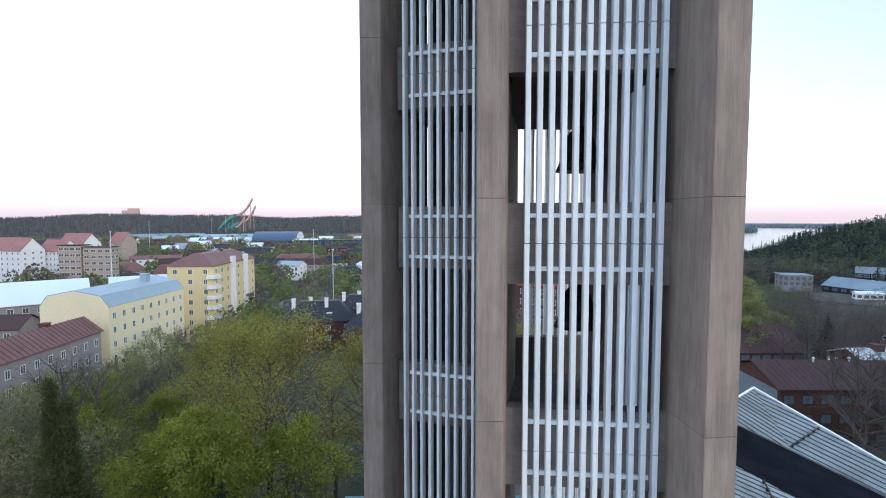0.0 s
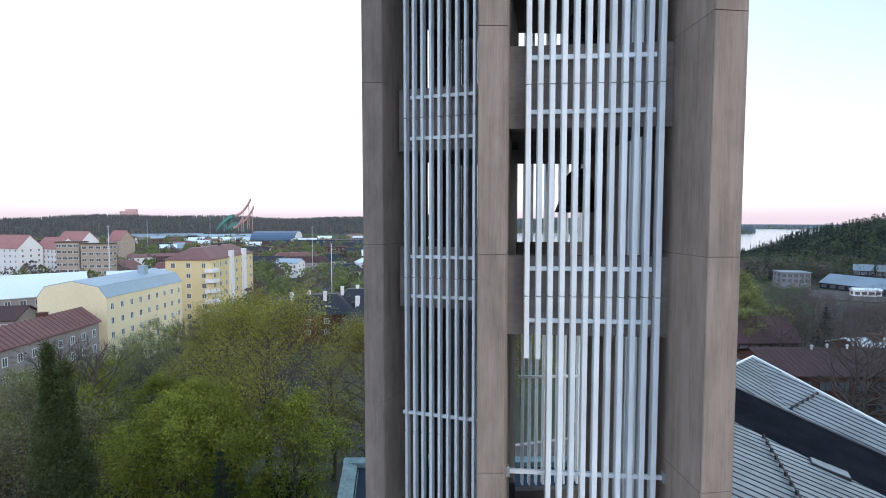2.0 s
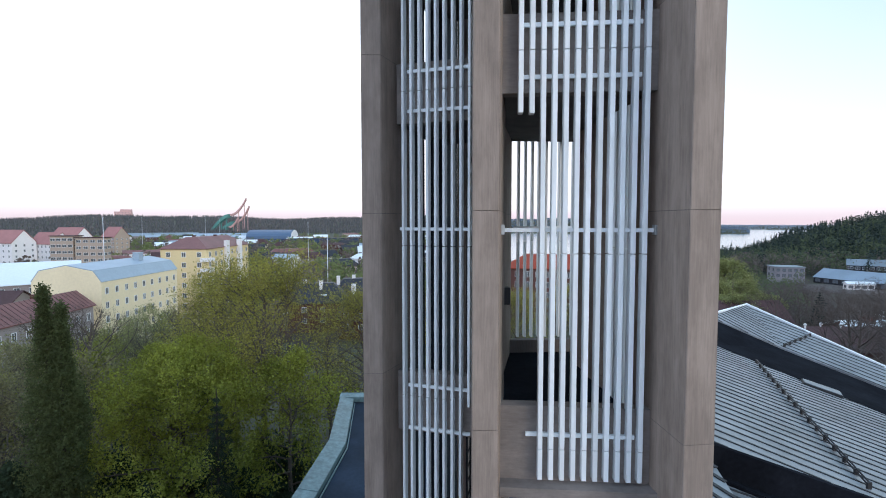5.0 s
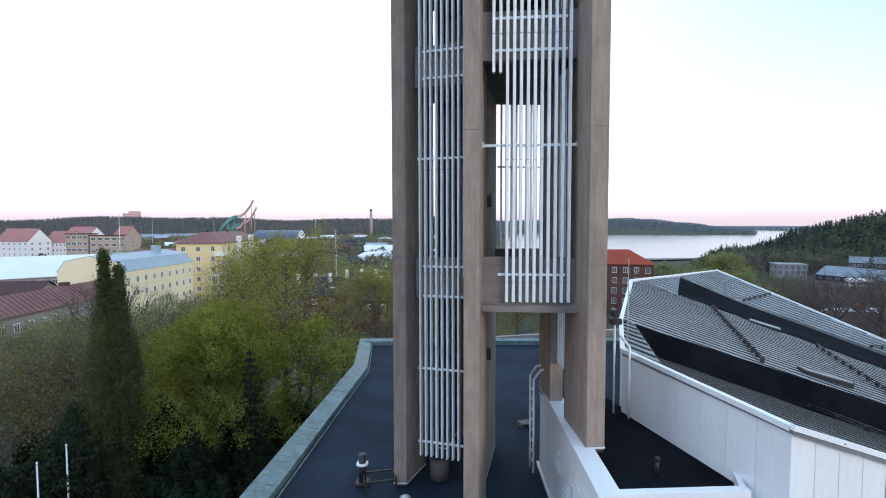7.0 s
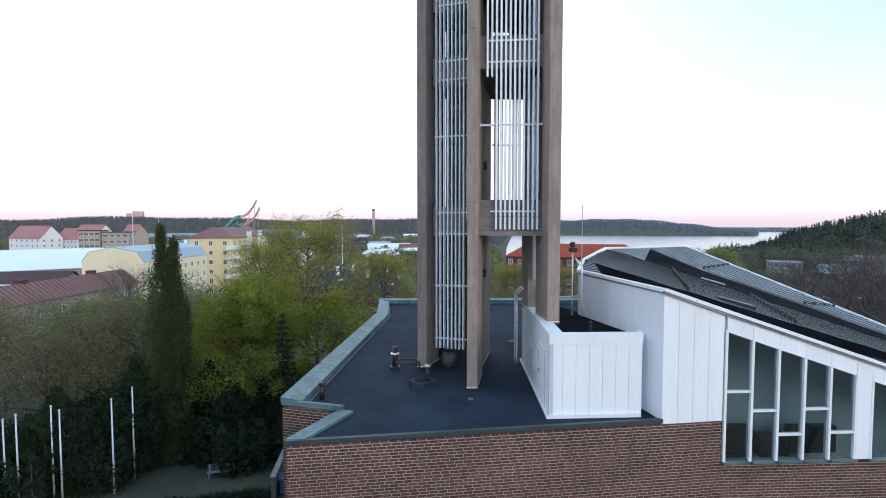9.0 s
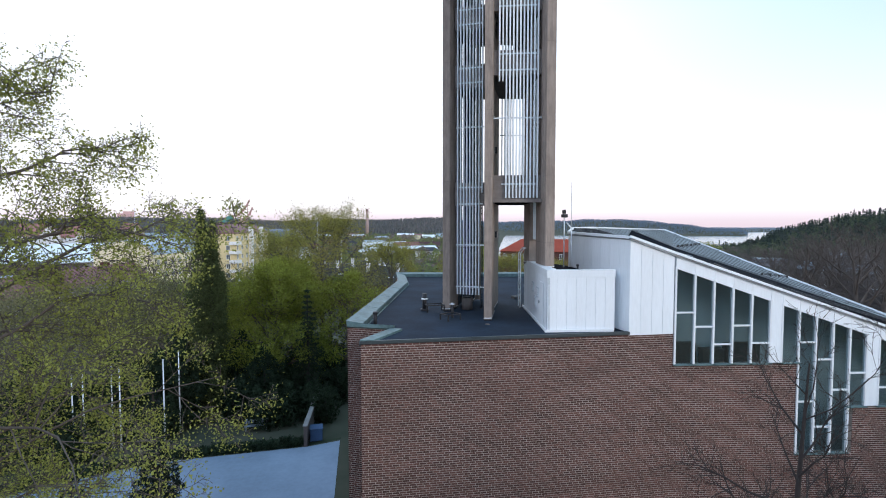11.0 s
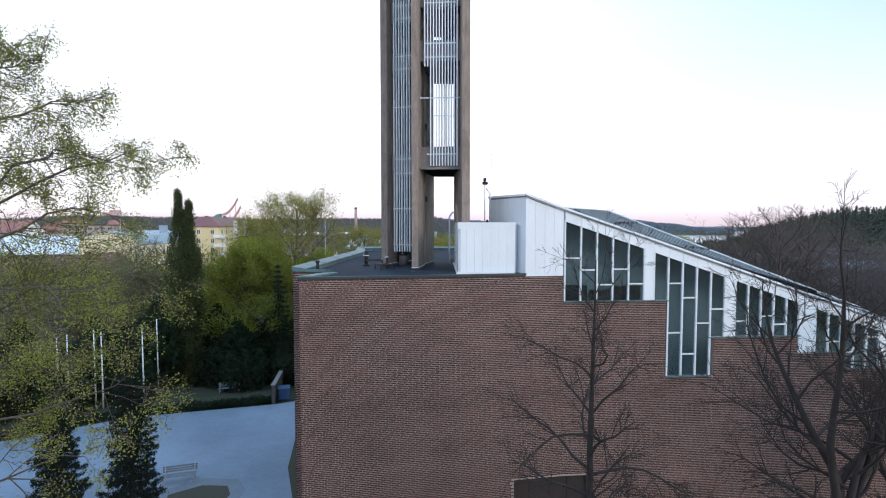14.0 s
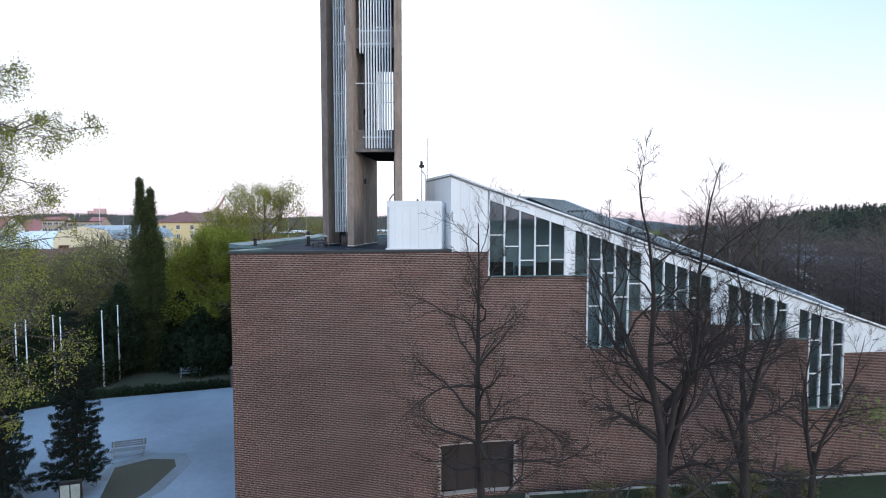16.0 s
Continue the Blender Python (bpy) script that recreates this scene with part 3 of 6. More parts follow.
slope("roof_rear_tip", [r_low[0], r_low[1], (22.0, 32.8)], TIP, (6.8, -5.9), 0.52, "upper tip of the seamed metal roof at the ridge")
r_out = [r_low[1], (22.0, 32.8), (29.5, 21.2), (36.0, 11.2), (34.0, 12.4), r_low[3], r_low[2]]
slope("roof_rear", r_out, REAR, (6.8, -5.9), 0.52, "upper standing-seam metal roof slope of the church")


def riser(name, path, top, low, label):
    bm = bmesh.new()
    for a, b in zip(path, path[1:]):
        d = (Vector(b) - Vector(a)).normalized()
        n = Vector((-d.y, d.x)) * -0.12
        o = [a, b, tuple(Vector(b) + n), tuple(Vector(a) + n)]
        prism(bm, o, [low(*p) - 0.2 for p in o], [top(*a) + 0.02, top(*b) + 0.02, top(*b) + 0.0, top(*a) + 0.0])
    return structure(part(name, bm, BITUMEN_DARK), label)


riser("roof_step_low", [(6.0, 12.3), (14.0, 10.48), (25.0, 8.02), (27.05, 11.9)], MID, FRONT, "black felt step between two roof slopes")
bm = bmesh.new()
for (a, b), (c, d) in zip(zip(m_top, m_top[1:]), zip(r_low, r_low[1:])):
    high = 17.74 if c == r_low[0] else REAR(*c) - 0.10
    prism(bm, [a, b, d, c], [MID(*a) - 0.25, MID(*b) - 0.25, REAR(*d) - 0.4, high - 0.3], [MID(*a) + 0.03, MID(*b) + 0.03, REAR(*d) - 0.10, high])
prism(bm, [m_top[-1], (35.2, 12.4), (34.0, 12.4), r_low[-1]], 7.0, [MID(*m_top[-1]) + 0.03, 8.3, REAR(34.0, 12.4) - 0.1, REAR(*r_low[-1]) - 0.1])
structure(part("roof_gutter", bm, BITUMEN_DARK), "broad dark felt gutter below the upper roof slope")


def valley(name, path, zf, width, label):
    """A dark felt strip that lies on the lower slope in front of a step."""
    bm = bmesh.new()
    for i, (a, b) in enumerate(zip(path, path[1:])):
        wa, wb = width[i], width[i + 1]
        d = (Vector(b) - Vector(a)).normalized()
        n = Vector((d.y, -d.x))
        o = [a, b, tuple(Vector(b) + n * wb), tuple(Vector(a) + n * wa)]
        prism(bm, o, [zf(*p) - 0.02 for p in o], [zf(*p) + 0.085 for p in o])
    return structure(part(name, bm, BITUMEN_DARK), label)


CORNER = plane_z((4.72, 9.1, 17.86), (5.04, 7.4, 17.82), (6.4, 12.2, 18.0))
slope("roof_corner", [(4.76, 9.1), (5.08, 7.4), (6.4, 12.2), (6.0, 12.28)], CORNER, (1.2, -4.6), 0.3, "small seamed roof facet at the hall corner")
valley("roof_valley_low", [(6.1, 12.25), (14.0, 10.45), (25.0, 7.98)], FRONT, [0.3, 1.6, 1.6], "black felt valley along the roof step")

# white edge flashing along the top of the roof
bm = bmesh.new()
for p, q, zf, zg in ((P_H, P_B, 17.74, 17.86), (P_B, P_R, 17.86, 18.06), (P_R, P_A, 18.06, 18.02), (P_A, P_P, 18.02, 17.72), (P_P, (29.5, 21.2), 17.78, REAR(29.5, 21.2) + 0.06), ((29.5, 21.2), (36.0, 11.2), REAR(29.5, 21.2) + 0.06, REAR(36.0, 11.2) + 0.06)):
    beam_between(bm, (*p, zf), (*q, zg), 0.13, 0.11)
beam_between(bm, (5.66, 3.86, 17.78), (7.75, FACE - 0.1, roofline(7.75) + 0.04), 0.10, 0.10)
beam_between(bm, (7.75, FACE - 0.10, roofline(7.75) + 0.04), (33.4, FACE - 0.10, roofline(33.4) + 0.04), 0.10, 0.10)
structure(part("roof_edge_trim", bm, WHITE), "white sheet trim along the roof edges")


def snow_guard(p, q, zf):
    g = empty("snow_guard", (*p, zf(*p)), "black tubular snow guard across the metal roof", "snow guard", "roof snow guards")
    o = Vector((*p, zf(*p)))
    length = (Vector(q) - Vector(p)).length
    n = int(length / 0.75)
    for k in range(n + 1):
        c = Vector(p).lerp(Vector(q), k / n)
        z = zf(*c)
        part("bracket", box(bmesh.new(), c.x - 0.07 - o.x, c.y - 0.03 - o.y, z + 0.0 - o.z, c.x + 0.07 - o.x, c.y + 0.03 - o.y, z + 0.19 - o.z, 0.01), BLACK, g)
    for h in (0.09, 0.18):
        part("rail", rod(bmesh.new(), Vector((*p, zf(*p) + h)) - o, Vector((*q, zf(*q) + h)) - o, 0.024, n=6), BLACK, g)


snow_guard((15.75, 22.9), (10.75, 11.75), MID)
snow_guard((18.7, 18.9), (15.3, 10.9), MID)
snow_guard((20.5, 27.2), (23.7, 29.2), REAR)
snow_guard((25.4, 23.0), (27.9, 23.4), REAR)
snow_guard((11.2, 10.2), (13.6, 4.6), FRONT)


def skylight(x, y, zf, turn, w=1.5, d=0.7):
    z = zf(x, y)
    s = empty("roof_hatch", (x, y, z), "dark sheet roof hatch on the metal roof", "roof hatch", "roof hatches")
    tilt = math.degrees(math.atan(0.3))
    s.matrix_basis = pose(x, y, z, 0, 0, turn) @ pose(0, 0, 0, 0, tilt * 0.9, 0)
    part("frame", box(bmesh.new(), -w / 2, -d / 2, -0.05, w / 2, d / 2, 0.12, 0.02), BLACK, s)
    part("lid", box(bmesh.new(), -w / 2 + 0.04, -d / 2 + 0.04, 0.12, w / 2 - 0.04, d / 2 - 0.04, 0.15, 0.01), ROOF_SHEET, s, "flat grey sheet lid")


skylight(17.6, 21.2, MID, -32, 1.5, 0.7)
skylight(13.2, 12.0, MID, -12, 1.6, 0.6)

# ---- bell tower ----
TOP, BASE, LIFT = 37.0, 13.84, 2.96
JOINTS = [17.45, 20.5, 23.6, 26.56, 29.5, 32.45, 35.4]
tower = empty("bell_tower", (1.0, 9.0, DECK), "tall concrete bell tower with pale blue steel slats", "bell tower")
T0 = Vector((1.0, 9.0, DECK))


def tower_part(name, bm, material, label=""):
    bmesh.ops.translate(bm, verts=bm.verts, vec=-T0)
    return part(name, bm, material, tower, label)


def inset(outline, d):
    c = sum((Vector(p) for p in outline), Vector((0, 0))) / len(outline)
    return [tuple(Vector(p) + (c - Vector(p)).normalized() * d) for p in outline]


def pillar(outline, z0=BASE, material=CONCRETE):
    bm, blocks = bmesh.new(), []
    cuts = [z0] + [z for z in JOINTS if z0 + 0.5 < z < TOP] + [TOP]
    for a, b in zip(cuts, cuts[1:]):
        blocks.append((a, b))
    prism(bm, inset(outline, 0.012), z0 - 0.06, TOP)
    shaft = tower_part("pillar", bm, JOINT, "board-marked grey-brown concrete pillar")
    for a, b in blocks:
        block = prism(bmesh.new(), outline, a + 0.005, b - 0.005, 0.018)
        bmesh.ops.translate(block, verts=block.verts, vec=-T0)
        part("block", block, material, shaft)
    foot = bmesh.new()
    prism(foot, inset(outline, 0.05), z0 - 0.13, z0 - 0.02)
    tower_part("pillar_foot", foot, BLACK)
    rim = bmesh.new()
    prism(rim, inset(outline, -0.012), z0 - 0.01, z0 + 0.03)
    tower_part("foot_trim", rim, FRAME, "thin white metal trim")


PILLARS = {
    "L": [(-1.78, 9.70), (-1.40, 9.68), (-0.84, 10.83), (-1.26, 10.98)],
    "F": [(0.0, 6.95), (0.38, 6.93), (0.82, 8.88), (0.40, 8.98)],
    "G": [(0.54, 10.0), (0.97, 9.9), (1.58, 12.1), (1.15, 12.22)],
    "R": [(2.735, 6.3), (3.18, 6.33), (3.20, 8.05), (2.75, 8.1)],
    "B": [(2.70, 9.3), (3.08, 9.3), (3.2, 10.85), (2.78, 10.9)],
    "K": [(-0.48, 12.0), (-0.09, 11.88), (0.36, 13.2), (-0.04, 13.3)],
}
for key, outline in PILLARS.items():
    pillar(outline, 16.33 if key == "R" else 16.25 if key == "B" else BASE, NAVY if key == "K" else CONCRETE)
LEVELS = [25.35 + LIFT * k for k in range(4)]


def plate(p, q, thick, z0, z1, label="", material=SPANDREL):
    p, q = Vector(p), Vector(q)
    n = Vector((-(q - p).y, (q - p).x)).normalized() * thick
    tower_part("beam", prism(bmesh.new(), [tuple(p), tuple(q), tuple(q + n), tuple(p + n)], z0, z1, 0.012), material, label)


FRONT_A, FRONT_B = (0.50, 7.58), (2.77, 7.24)
LEFT_A, LEFT_B = (-1.12, 10.06), (0.62, 9.42)
BACK_A, BACK_B = (3.3, 12.0), (1.5, 12.0)
for z in LEVELS:
    plate(FRONT_A, FRONT_B, 0.24, z, z + 1.15, "concrete spandrel beam")
    plate(LEFT_A, LEFT_B, 0.24, z, z + 1.15)
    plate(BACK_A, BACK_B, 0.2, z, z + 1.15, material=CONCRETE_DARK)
plate(FRONT_A, FRONT_B, 0.24, 19.36, 20.62, "concrete spandrel beam")
plate((0.46, 7.30), (2.78, 6.96), 0.30, 19.32, 19.47, "projecting concrete beam lip")
plate(LEFT_A, LEFT_B, 0.24, 19.25, 20.45)
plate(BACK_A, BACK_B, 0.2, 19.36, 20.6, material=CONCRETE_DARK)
SLAB_A = [(0.6, 7.7), (2.74, 7.4), (2.74, 9.4), (3.1, 10.9), (3.2, 11.9), (1.55, 11.95), (0.97, 9.9)]
SLAB_B = [(-1.05, 10.25), (0.52, 9.65), (1.15, 12.1), (0.1, 12.6), (-0.5, 12.0)]
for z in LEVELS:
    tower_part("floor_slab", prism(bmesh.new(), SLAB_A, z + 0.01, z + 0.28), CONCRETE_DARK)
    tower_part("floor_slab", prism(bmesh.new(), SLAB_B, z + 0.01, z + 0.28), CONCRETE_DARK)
tower_part("floor_slab", prism(bmesh.new(), SLAB_A, 19.37, 20.3), BITUMEN_DARK, "black felt floor of the lowest landing")
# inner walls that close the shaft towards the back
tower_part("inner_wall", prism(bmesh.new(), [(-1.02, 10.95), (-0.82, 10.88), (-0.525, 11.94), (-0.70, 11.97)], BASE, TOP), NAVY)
tower_part("inner_wall", prism(bmesh.new(), [(0.34, 13.0), (0.40, 13.15), (0.68, 13.02), (0.62, 12.87)], BASE, TOP), CONCRETE)
tower_part("roof_slab", prism(bmesh.new(), [(-1.9, 9.4), (0.0, 6.8), (3.3, 6.2), (3.4, 11), (0.2, 13.4)], TOP, TOP + 0.3), CONCRETE)


def slat_mesh(z0, z1, w=0.072, d=0.16):
    """An upright channel with small joints at every storey."""
    bm = bmesh.new()
    cuts = [z0] + [z for z in [25.93 - DECK + LIFT * k for k in range(-4, 4)] if z0 + 0.3 < z < z1] + [z1]
    for a, b in zip(cuts, cuts[1:]):
        box(bm, -w / 2, -0.03, a + 0.006, w / 2, d - 0.03, b - 0.006, 0.006)
    me = bpy.data.meshes.new("slat")
    bm.to_mesh(me)
    bm.free()
    me.materials.append(SLAT)
    return me


def slats(p, q, n, bottoms, wide=0.072):
    p, q = Vector(p), Vector(q)
    turn = math.degrees(math.atan2(q.y - p.y, q.x - p.x))
    cache = {}
    for k in range(n):
        c = p.lerp(q, k / (n - 1))
        z0 = bottoms.get(k, bottoms[None])
        if z0 not in cache:
            cache[z0] = slat_mesh(z0 - DECK, TOP - 0.1 - DECK, wide)
        shared("slat", cache[z0], tower, pose(c.x - T0.x, c.y - T0.y, 0, rz=turn))


def rail(p, q, z, over=0.0):
    p, q = Vector(p), Vector(q)
    d = (q - p).normalized()
    bm = bmesh.new()
    beam_between(bm, (*(p - d * over), z), (*(q + d * over), z), 0.045, 0.06)
    tower_part("rail", bm, SLAT)


slats((0.77, 7.42), (2.56, 7.18), 12, {None: 19.53, 0: 25.03, 1: 25.02})
slats((-0.99, 9.88), (0.245, 9.41), 9, {None: 14.58, 8: 19.9}, 0.052)
slats((1.74, 12.02), (3.08, 12.02), 9, {None: 20.62}, 0.05)
slats((3.0, 8.25), (3.0, 9.15), 6, {None: 17.5})
for z in [l + d for l in LEVELS for d in (0.22, 0.97)]:
    rail((0.82, 7.50), (2.50, 7.25), z)
    rail((-0.90, 9.91), (0.28, 9.48), z)
for z in (20.2, 19.34):
    rail((-0.90, 9.91), (0.28, 9.48), z)
rail((0.9, 7.49), (2.50, 7.25), 20.2)
for z in (23.3, 17.2, 15.0):
    rail((-0.98, 9.94), (0.28, 9.48), z, 0.08)
rail((0.55, 7.54), (2.74, 7.22), 23.32, 0.02)
rail((1.6, 11.95), (3.2, 11.95), 23.3)
for x, y in ((0.53, 7.53), (2.74, 7.21)):
    tower_part("bracket", box(bmesh.new(), x - 0.03, y - 0.05, 23.25, x + 0.03, y + 0.05, 23.40, 0.008), STEEL)
for z in LEVELS[1:]:
    bell = rod(rod(rod(rod(bmesh.new(), (2.3, 9.9, z - 1.15), (2.3, 9.9, z - 0.95), 0.44, 0.36, n=18), (2.3, 9.9, z - 0.95), (2.3, 9.9, z - 0.5), 0.36, 0.25, n=18), (2.3, 9.9, z - 0.5), (2.3, 9.9, z - 0.32), 0.25, 0.1, n=18), (2.3, 9.9, z - 0.32), (2.3, 9.9, z + 0.02), 0.05, n=8)
    tower_part("bell", bell, BLACK, "dark hanging bell")
for x, y, z in ((0.93, 9.3, 17.6), (0.93, 9.3, 21.9), (0.88, 9.0, 28.2)):
    tower_part("junction_box", box(bmesh.new(), x - 0.06, y - 0.1, z, x + 0.06, y + 0.1, z + 0.32, 0.01), BLACK)
ladder = bmesh.new()
for dx in (0.0, 0.4):
    rod(ladder, (0.25 + dx * 0.3, 9.75 + dx, DECK + 0.1), (0.25 + dx * 0.3, 9.75 + dx, 26.0), 0.025, n=6)
lad = tower_part("ladder", ladder, BLACK, "black steel access ladder")
z = DECK + 0.3
while z < 25.9:
    r = rod(bmesh.new(), (0.25, 9.75, z), (0.37, 10.15, z), 0.016, n=5)
    bmesh.ops.translate(r, verts=r.verts, vec=-T0)
    part("rung", r, BLACK, lad)
    z += 0.3

# ---- things on the flat roof ----
def vent(x, y):
    v = empty("roof_vent", (x, y, DECK), "black roof vent pipe with a white cap on a frame", "roof vent")
    part("pipe", rod(bmesh.new(), (0, 0, 0), (0, 0, 0.92), 0.11, n=12), BLACK, v)
    part("cap", rod(bmesh.new(), (0, 0, 0.60), (0, 0, 0.66), 0.18, 0.17, n=14), FRAME, v, "white collar")
    part("base", box(bmesh.new(), -0.2, -0.2, 0, 0.2, 0.2, 0.1, 0.02), BLACK, v)


def skid(x, y, w, d, h, turn, label):
    s = empty("steel_frame", (x, y, DECK), label, "steel frame", turn=turn)
    for a in (-1, 1):
        for b in (-1, 1):
            part("leg", box(bmesh.new(), a * w / 2 - 0.03, b * d / 2 - 0.03, 0, a * w / 2 + 0.03, b * d / 2 + 0.03, h, 0.005), BLACK, s)
        part("rail", box(bmesh.new(), -w / 2, a * d / 2 - 0.025, h - 0.05, w / 2, a * d / 2 + 0.025, h, 0.005), BLACK, s)
        part("rail", box(bmesh.new(), a * w / 2 - 0.025, -d / 2, h - 0.05, a * w / 2 + 0.025, d / 2, h, 0.005), BLACK, s)


vent(-2.72, 9.95)
skid(-2.2, 9.7, 0.9, 0.6, 0.38, 10, "low black steel frame beside the roof vent")
mush = empty("mushroom_vent", (-1.4, 8.0, DECK), "small black vent with a white mushroom cap", "roof vent")
part("pipe", rod(bmesh.new(), (0, 0, 0), (0, 0, 0.62), 0.07, n=10), BLACK, mush)
part("cap", rod(rod(bmesh.new(), (0, 0, 0.62), (0, 0, 0.66), 0.15, 0.14, n=14), (0, 0, 0.66), (0, 0, 0.71), 0.14, 0.05, n=14), STEEL, mush, "white mushroom cap")
skid(-1.55, 7.35, 0.75, 0.6, 0.3, 35, "low rusty steel frame on the felt roof")
post = empty("vent_post", (-5.05, 6.35, DECK), "short black vent post near the roof corner", "vent post")
part("pipe", rod(bmesh.new(), (0, 0, 0), (0, 0, 0.5), 0.09, n=10), BLACK, post)
part("cap", rod(bmesh.new(), (0, 0, 0.5), (0, 0, 0.6), 0.13, 0.1, n=10), BLACK, post)
drum = empty("drum", (-0.42, 10.25, DECK), "dark dented drum under the tower slats", "drum")
part("body", rod(rod(bmesh.new(), (0, 0, 0), (0, 0, 0.6), 0.3, n=16), (0, 0, 0.6), (0, 0, 0.64), 0.32, n=16), CONCRETE_DARK, drum)
part("rim", rod(bmesh.new(), (0, 0, 0.64), (0, 0, 0.7), 0.24, n=16), BLACK, drum)
disc = empty("drain_cover", (0.05, 6.1, DECK), "small grey roof drain cover", "drain cover")
part("disc", rod(bmesh.new(), (0, 0, 0), (0, 0, 0.03), 0.10, n=14), CONCRETE_DARK, disc)
stack = empty("pallet", (3.0, 13.9, DECK), "small pale slatted pallet on the felt roof", "pallet")
for k in range(4):
    part("slat", box(bmesh.new(), -0.35, -0.3 + k * 0.17, 0.22, 0.35, -0.18 + k * 0.17, 0.26, 0.004), mat("weathered_board", (0.20, 0.19, 0.18), 0.85) if k == 0 else stack.children[0].data.materials[0], stack)
for x in (-0.3, 0.3):
    part("runner", box(bmesh.new(), x - 0.05, -0.32, 0, x + 0.05, 0.36, 0.22, 0.004), CONCRETE_DARK, stack)

stack.matrix_basis = pose(3.0, 13.9, DECK, rz=12) @ Matrix.Diagonal((0.62, 0.62, 0.62, 1))
rail_set = empty("ladder_rails", (2.52, 10.15, DECK), "white bent tubular ladder rails on the plant room wall", "ladder")
for y in (0.0, 0.45):
    b = bmesh.new()
    rod(b, (-0.08, y, 0.1), (-0.08, y, 3.0), 0.035, n=8)
    rod(b, (-0.08, y, 3.0), (0.12, y, 3.28), 0.035, n=8)
    rod(b, (0.12, y, 3.28), (0.4, y, 3.3), 0.035, n=8)
    part("rail", b, WHITE, rail_set)
for k in range(8):
    part("rung", rod(bmesh.new(), (-0.08, 0, 0.4 + k * 0.32), (-0.08, 0.45, 0.4 + k * 0.32), 0.02, n=6), WHITE, rail_set)
door = structure(part("door_2", box(bmesh.new(), -0.03, 0.0, 0.1, 0.0, 0.95, 2.0, 0.008), WHITE), "white sheet door in the plant room wall")
door.matrix_basis = pose(2.36, 5.1, DECK, rz=-4.3)
part("door_handle", box(bmesh.new(), -0.09, 0.78, 1.0, -0.03, 0.84, 1.12, 0.01), STEEL, door)
for k, (y, z) in enumerate(((6.6, 1.4), (7.2, 0.9), (7.9, 1.5))):
    g = empty("wall_grille", (2.33 + (y - 4.34) * 0.076, y, DECK + z), "grey louvred grille on the white wall", "grille", "wall grilles")
    part("frame", box(bmesh.new(), -0.05, -0.18, -0.24, 0.0, 0.18, 0.24, 0.01), SEAM, g)
    for i in range(4):
        part("slat", box(bmesh.new(), -0.075, -0.15, -0.18 + i * 0.1, -0.045, 0.15, -0.13 + i * 0.1), FRAME, g)

mast = empty("roof_mast", (4.62, 9.0, 16.08), "thin grey mast with a black floodlight by the hall wall", "mast")
part("pole", rod(bmesh.new(), (0.2, 0, 0), (0.2, 0, 4.4), 0.022, 0.012, n=8), STEEL, mast)
part("floodlight", box(box(bmesh.new(), -0.32, -0.18, 2.55, -0.02, 0.1, 2.72, 0.03), -0.26, -0.1, 2.74, -0.1, 0.1, 2.95, 0.03), BLACK, mast, "black floodlight head")
part("arm", rod(bmesh.new(), (-0.17, 0, 0), (-0.17, 0, 2.55), 0.03, n=8), WHITE, mast, "white bent tube")
part("tube", rod(rod(bmesh.new(), (0.05, -0.5, 0.05), (0.05, -0.5, 2.0), 0.035, n=8), (0.05, -0.5, 2.0), (-0.15, -0.3, 2.3), 0.035, n=8), WHITE, mast, "white bent tube")
cowl = empty("vent_cowl", (4.0, 5.5, 16.08), "small black vent cowl on the plant room deck", "vent cowl")
part("pipe", rod(bmesh.new(), (0, 0, 0), (0, 0, 0.34), 0.045, n=10), BLACK, cowl)
part("cap", rod(bmesh.new(), (0, 0, 0.34), (0, 0, 0.42), 0.07, 0.05, n=10), BLACK, cowl)

# ---- plaza and church grounds ----
GRAVEL = mat("pale_blue_grey_gravel", (0.205, 0.27, 0.355), 0.95, vary=0.14, scale=0.12, fine=3.0, stain=0.18, stain_scale=0.12)
GRASS = mat("dull_green_lawn", (0.024, 0.037, 0.016), 0.95, vary=0.4, scale=0.3, fine=6)
PAVING = mat("grey_street_paving", (0.075, 0.08, 0.09), 0.9, vary=0.25, scale=0.15, fine=3)


def sheet(name, outline, lift, material, label, step=None):
    """A thin sheet that follows the land."""
    bm = bmesh.new()
    low = [land(*p) for p in outline]
    prism(bm, outline, [h - 0.3 for h in low], [h + lift for h in low])
    return structure(part(name, bm, material), label)


sheet("plaza", [(-6.0, 5.0), (-8.2, 12.5), (-9.5, 25.6), (-11.9, 24.6), (-23.4, 22.4), (-31, 18.0), (-31, 6), (-13.4, 5.6), (-14.6, 9.6), (-13.0, 10.6), (-11.4, 10.4), (-10.9, 9.4), (-11.2, 6.6), (-12.6, 3.0), (-12, -3), (-6.2, -2)], 0.02, GRAVEL, "pale blue-grey gravel plaza beside the church")
sheet("pavement", [(-12, -6), (40, -6), (40, 0.2), (9.9, 0.2), (9.5, 3.4), (-5.0, 2.8), (-12, 2.6)], 0.015, PAVING, "grey paving in front of the church")
bm = bmesh.new()
for p, q in (((9.75, 3.2), (40, 3.3)), ((9.75, 3.2), (10.2, 0.6))):
    beam_between(bm, (*p, 0.25), (*q, 0.25), 0.18, 0.56)
structure(part("kerb", bm, mat("pale_stone_kerb", (0.38, 0.37, 0.35), 0.9)), "pale stone kerb round the lawn strip")
sheet("lawn", [(10.2, 0.6), (40, 0.6), (40, 3.2), (9.9, 3.2)], 0.48, GRASS, "narrow green lawn strip before the brick wall")
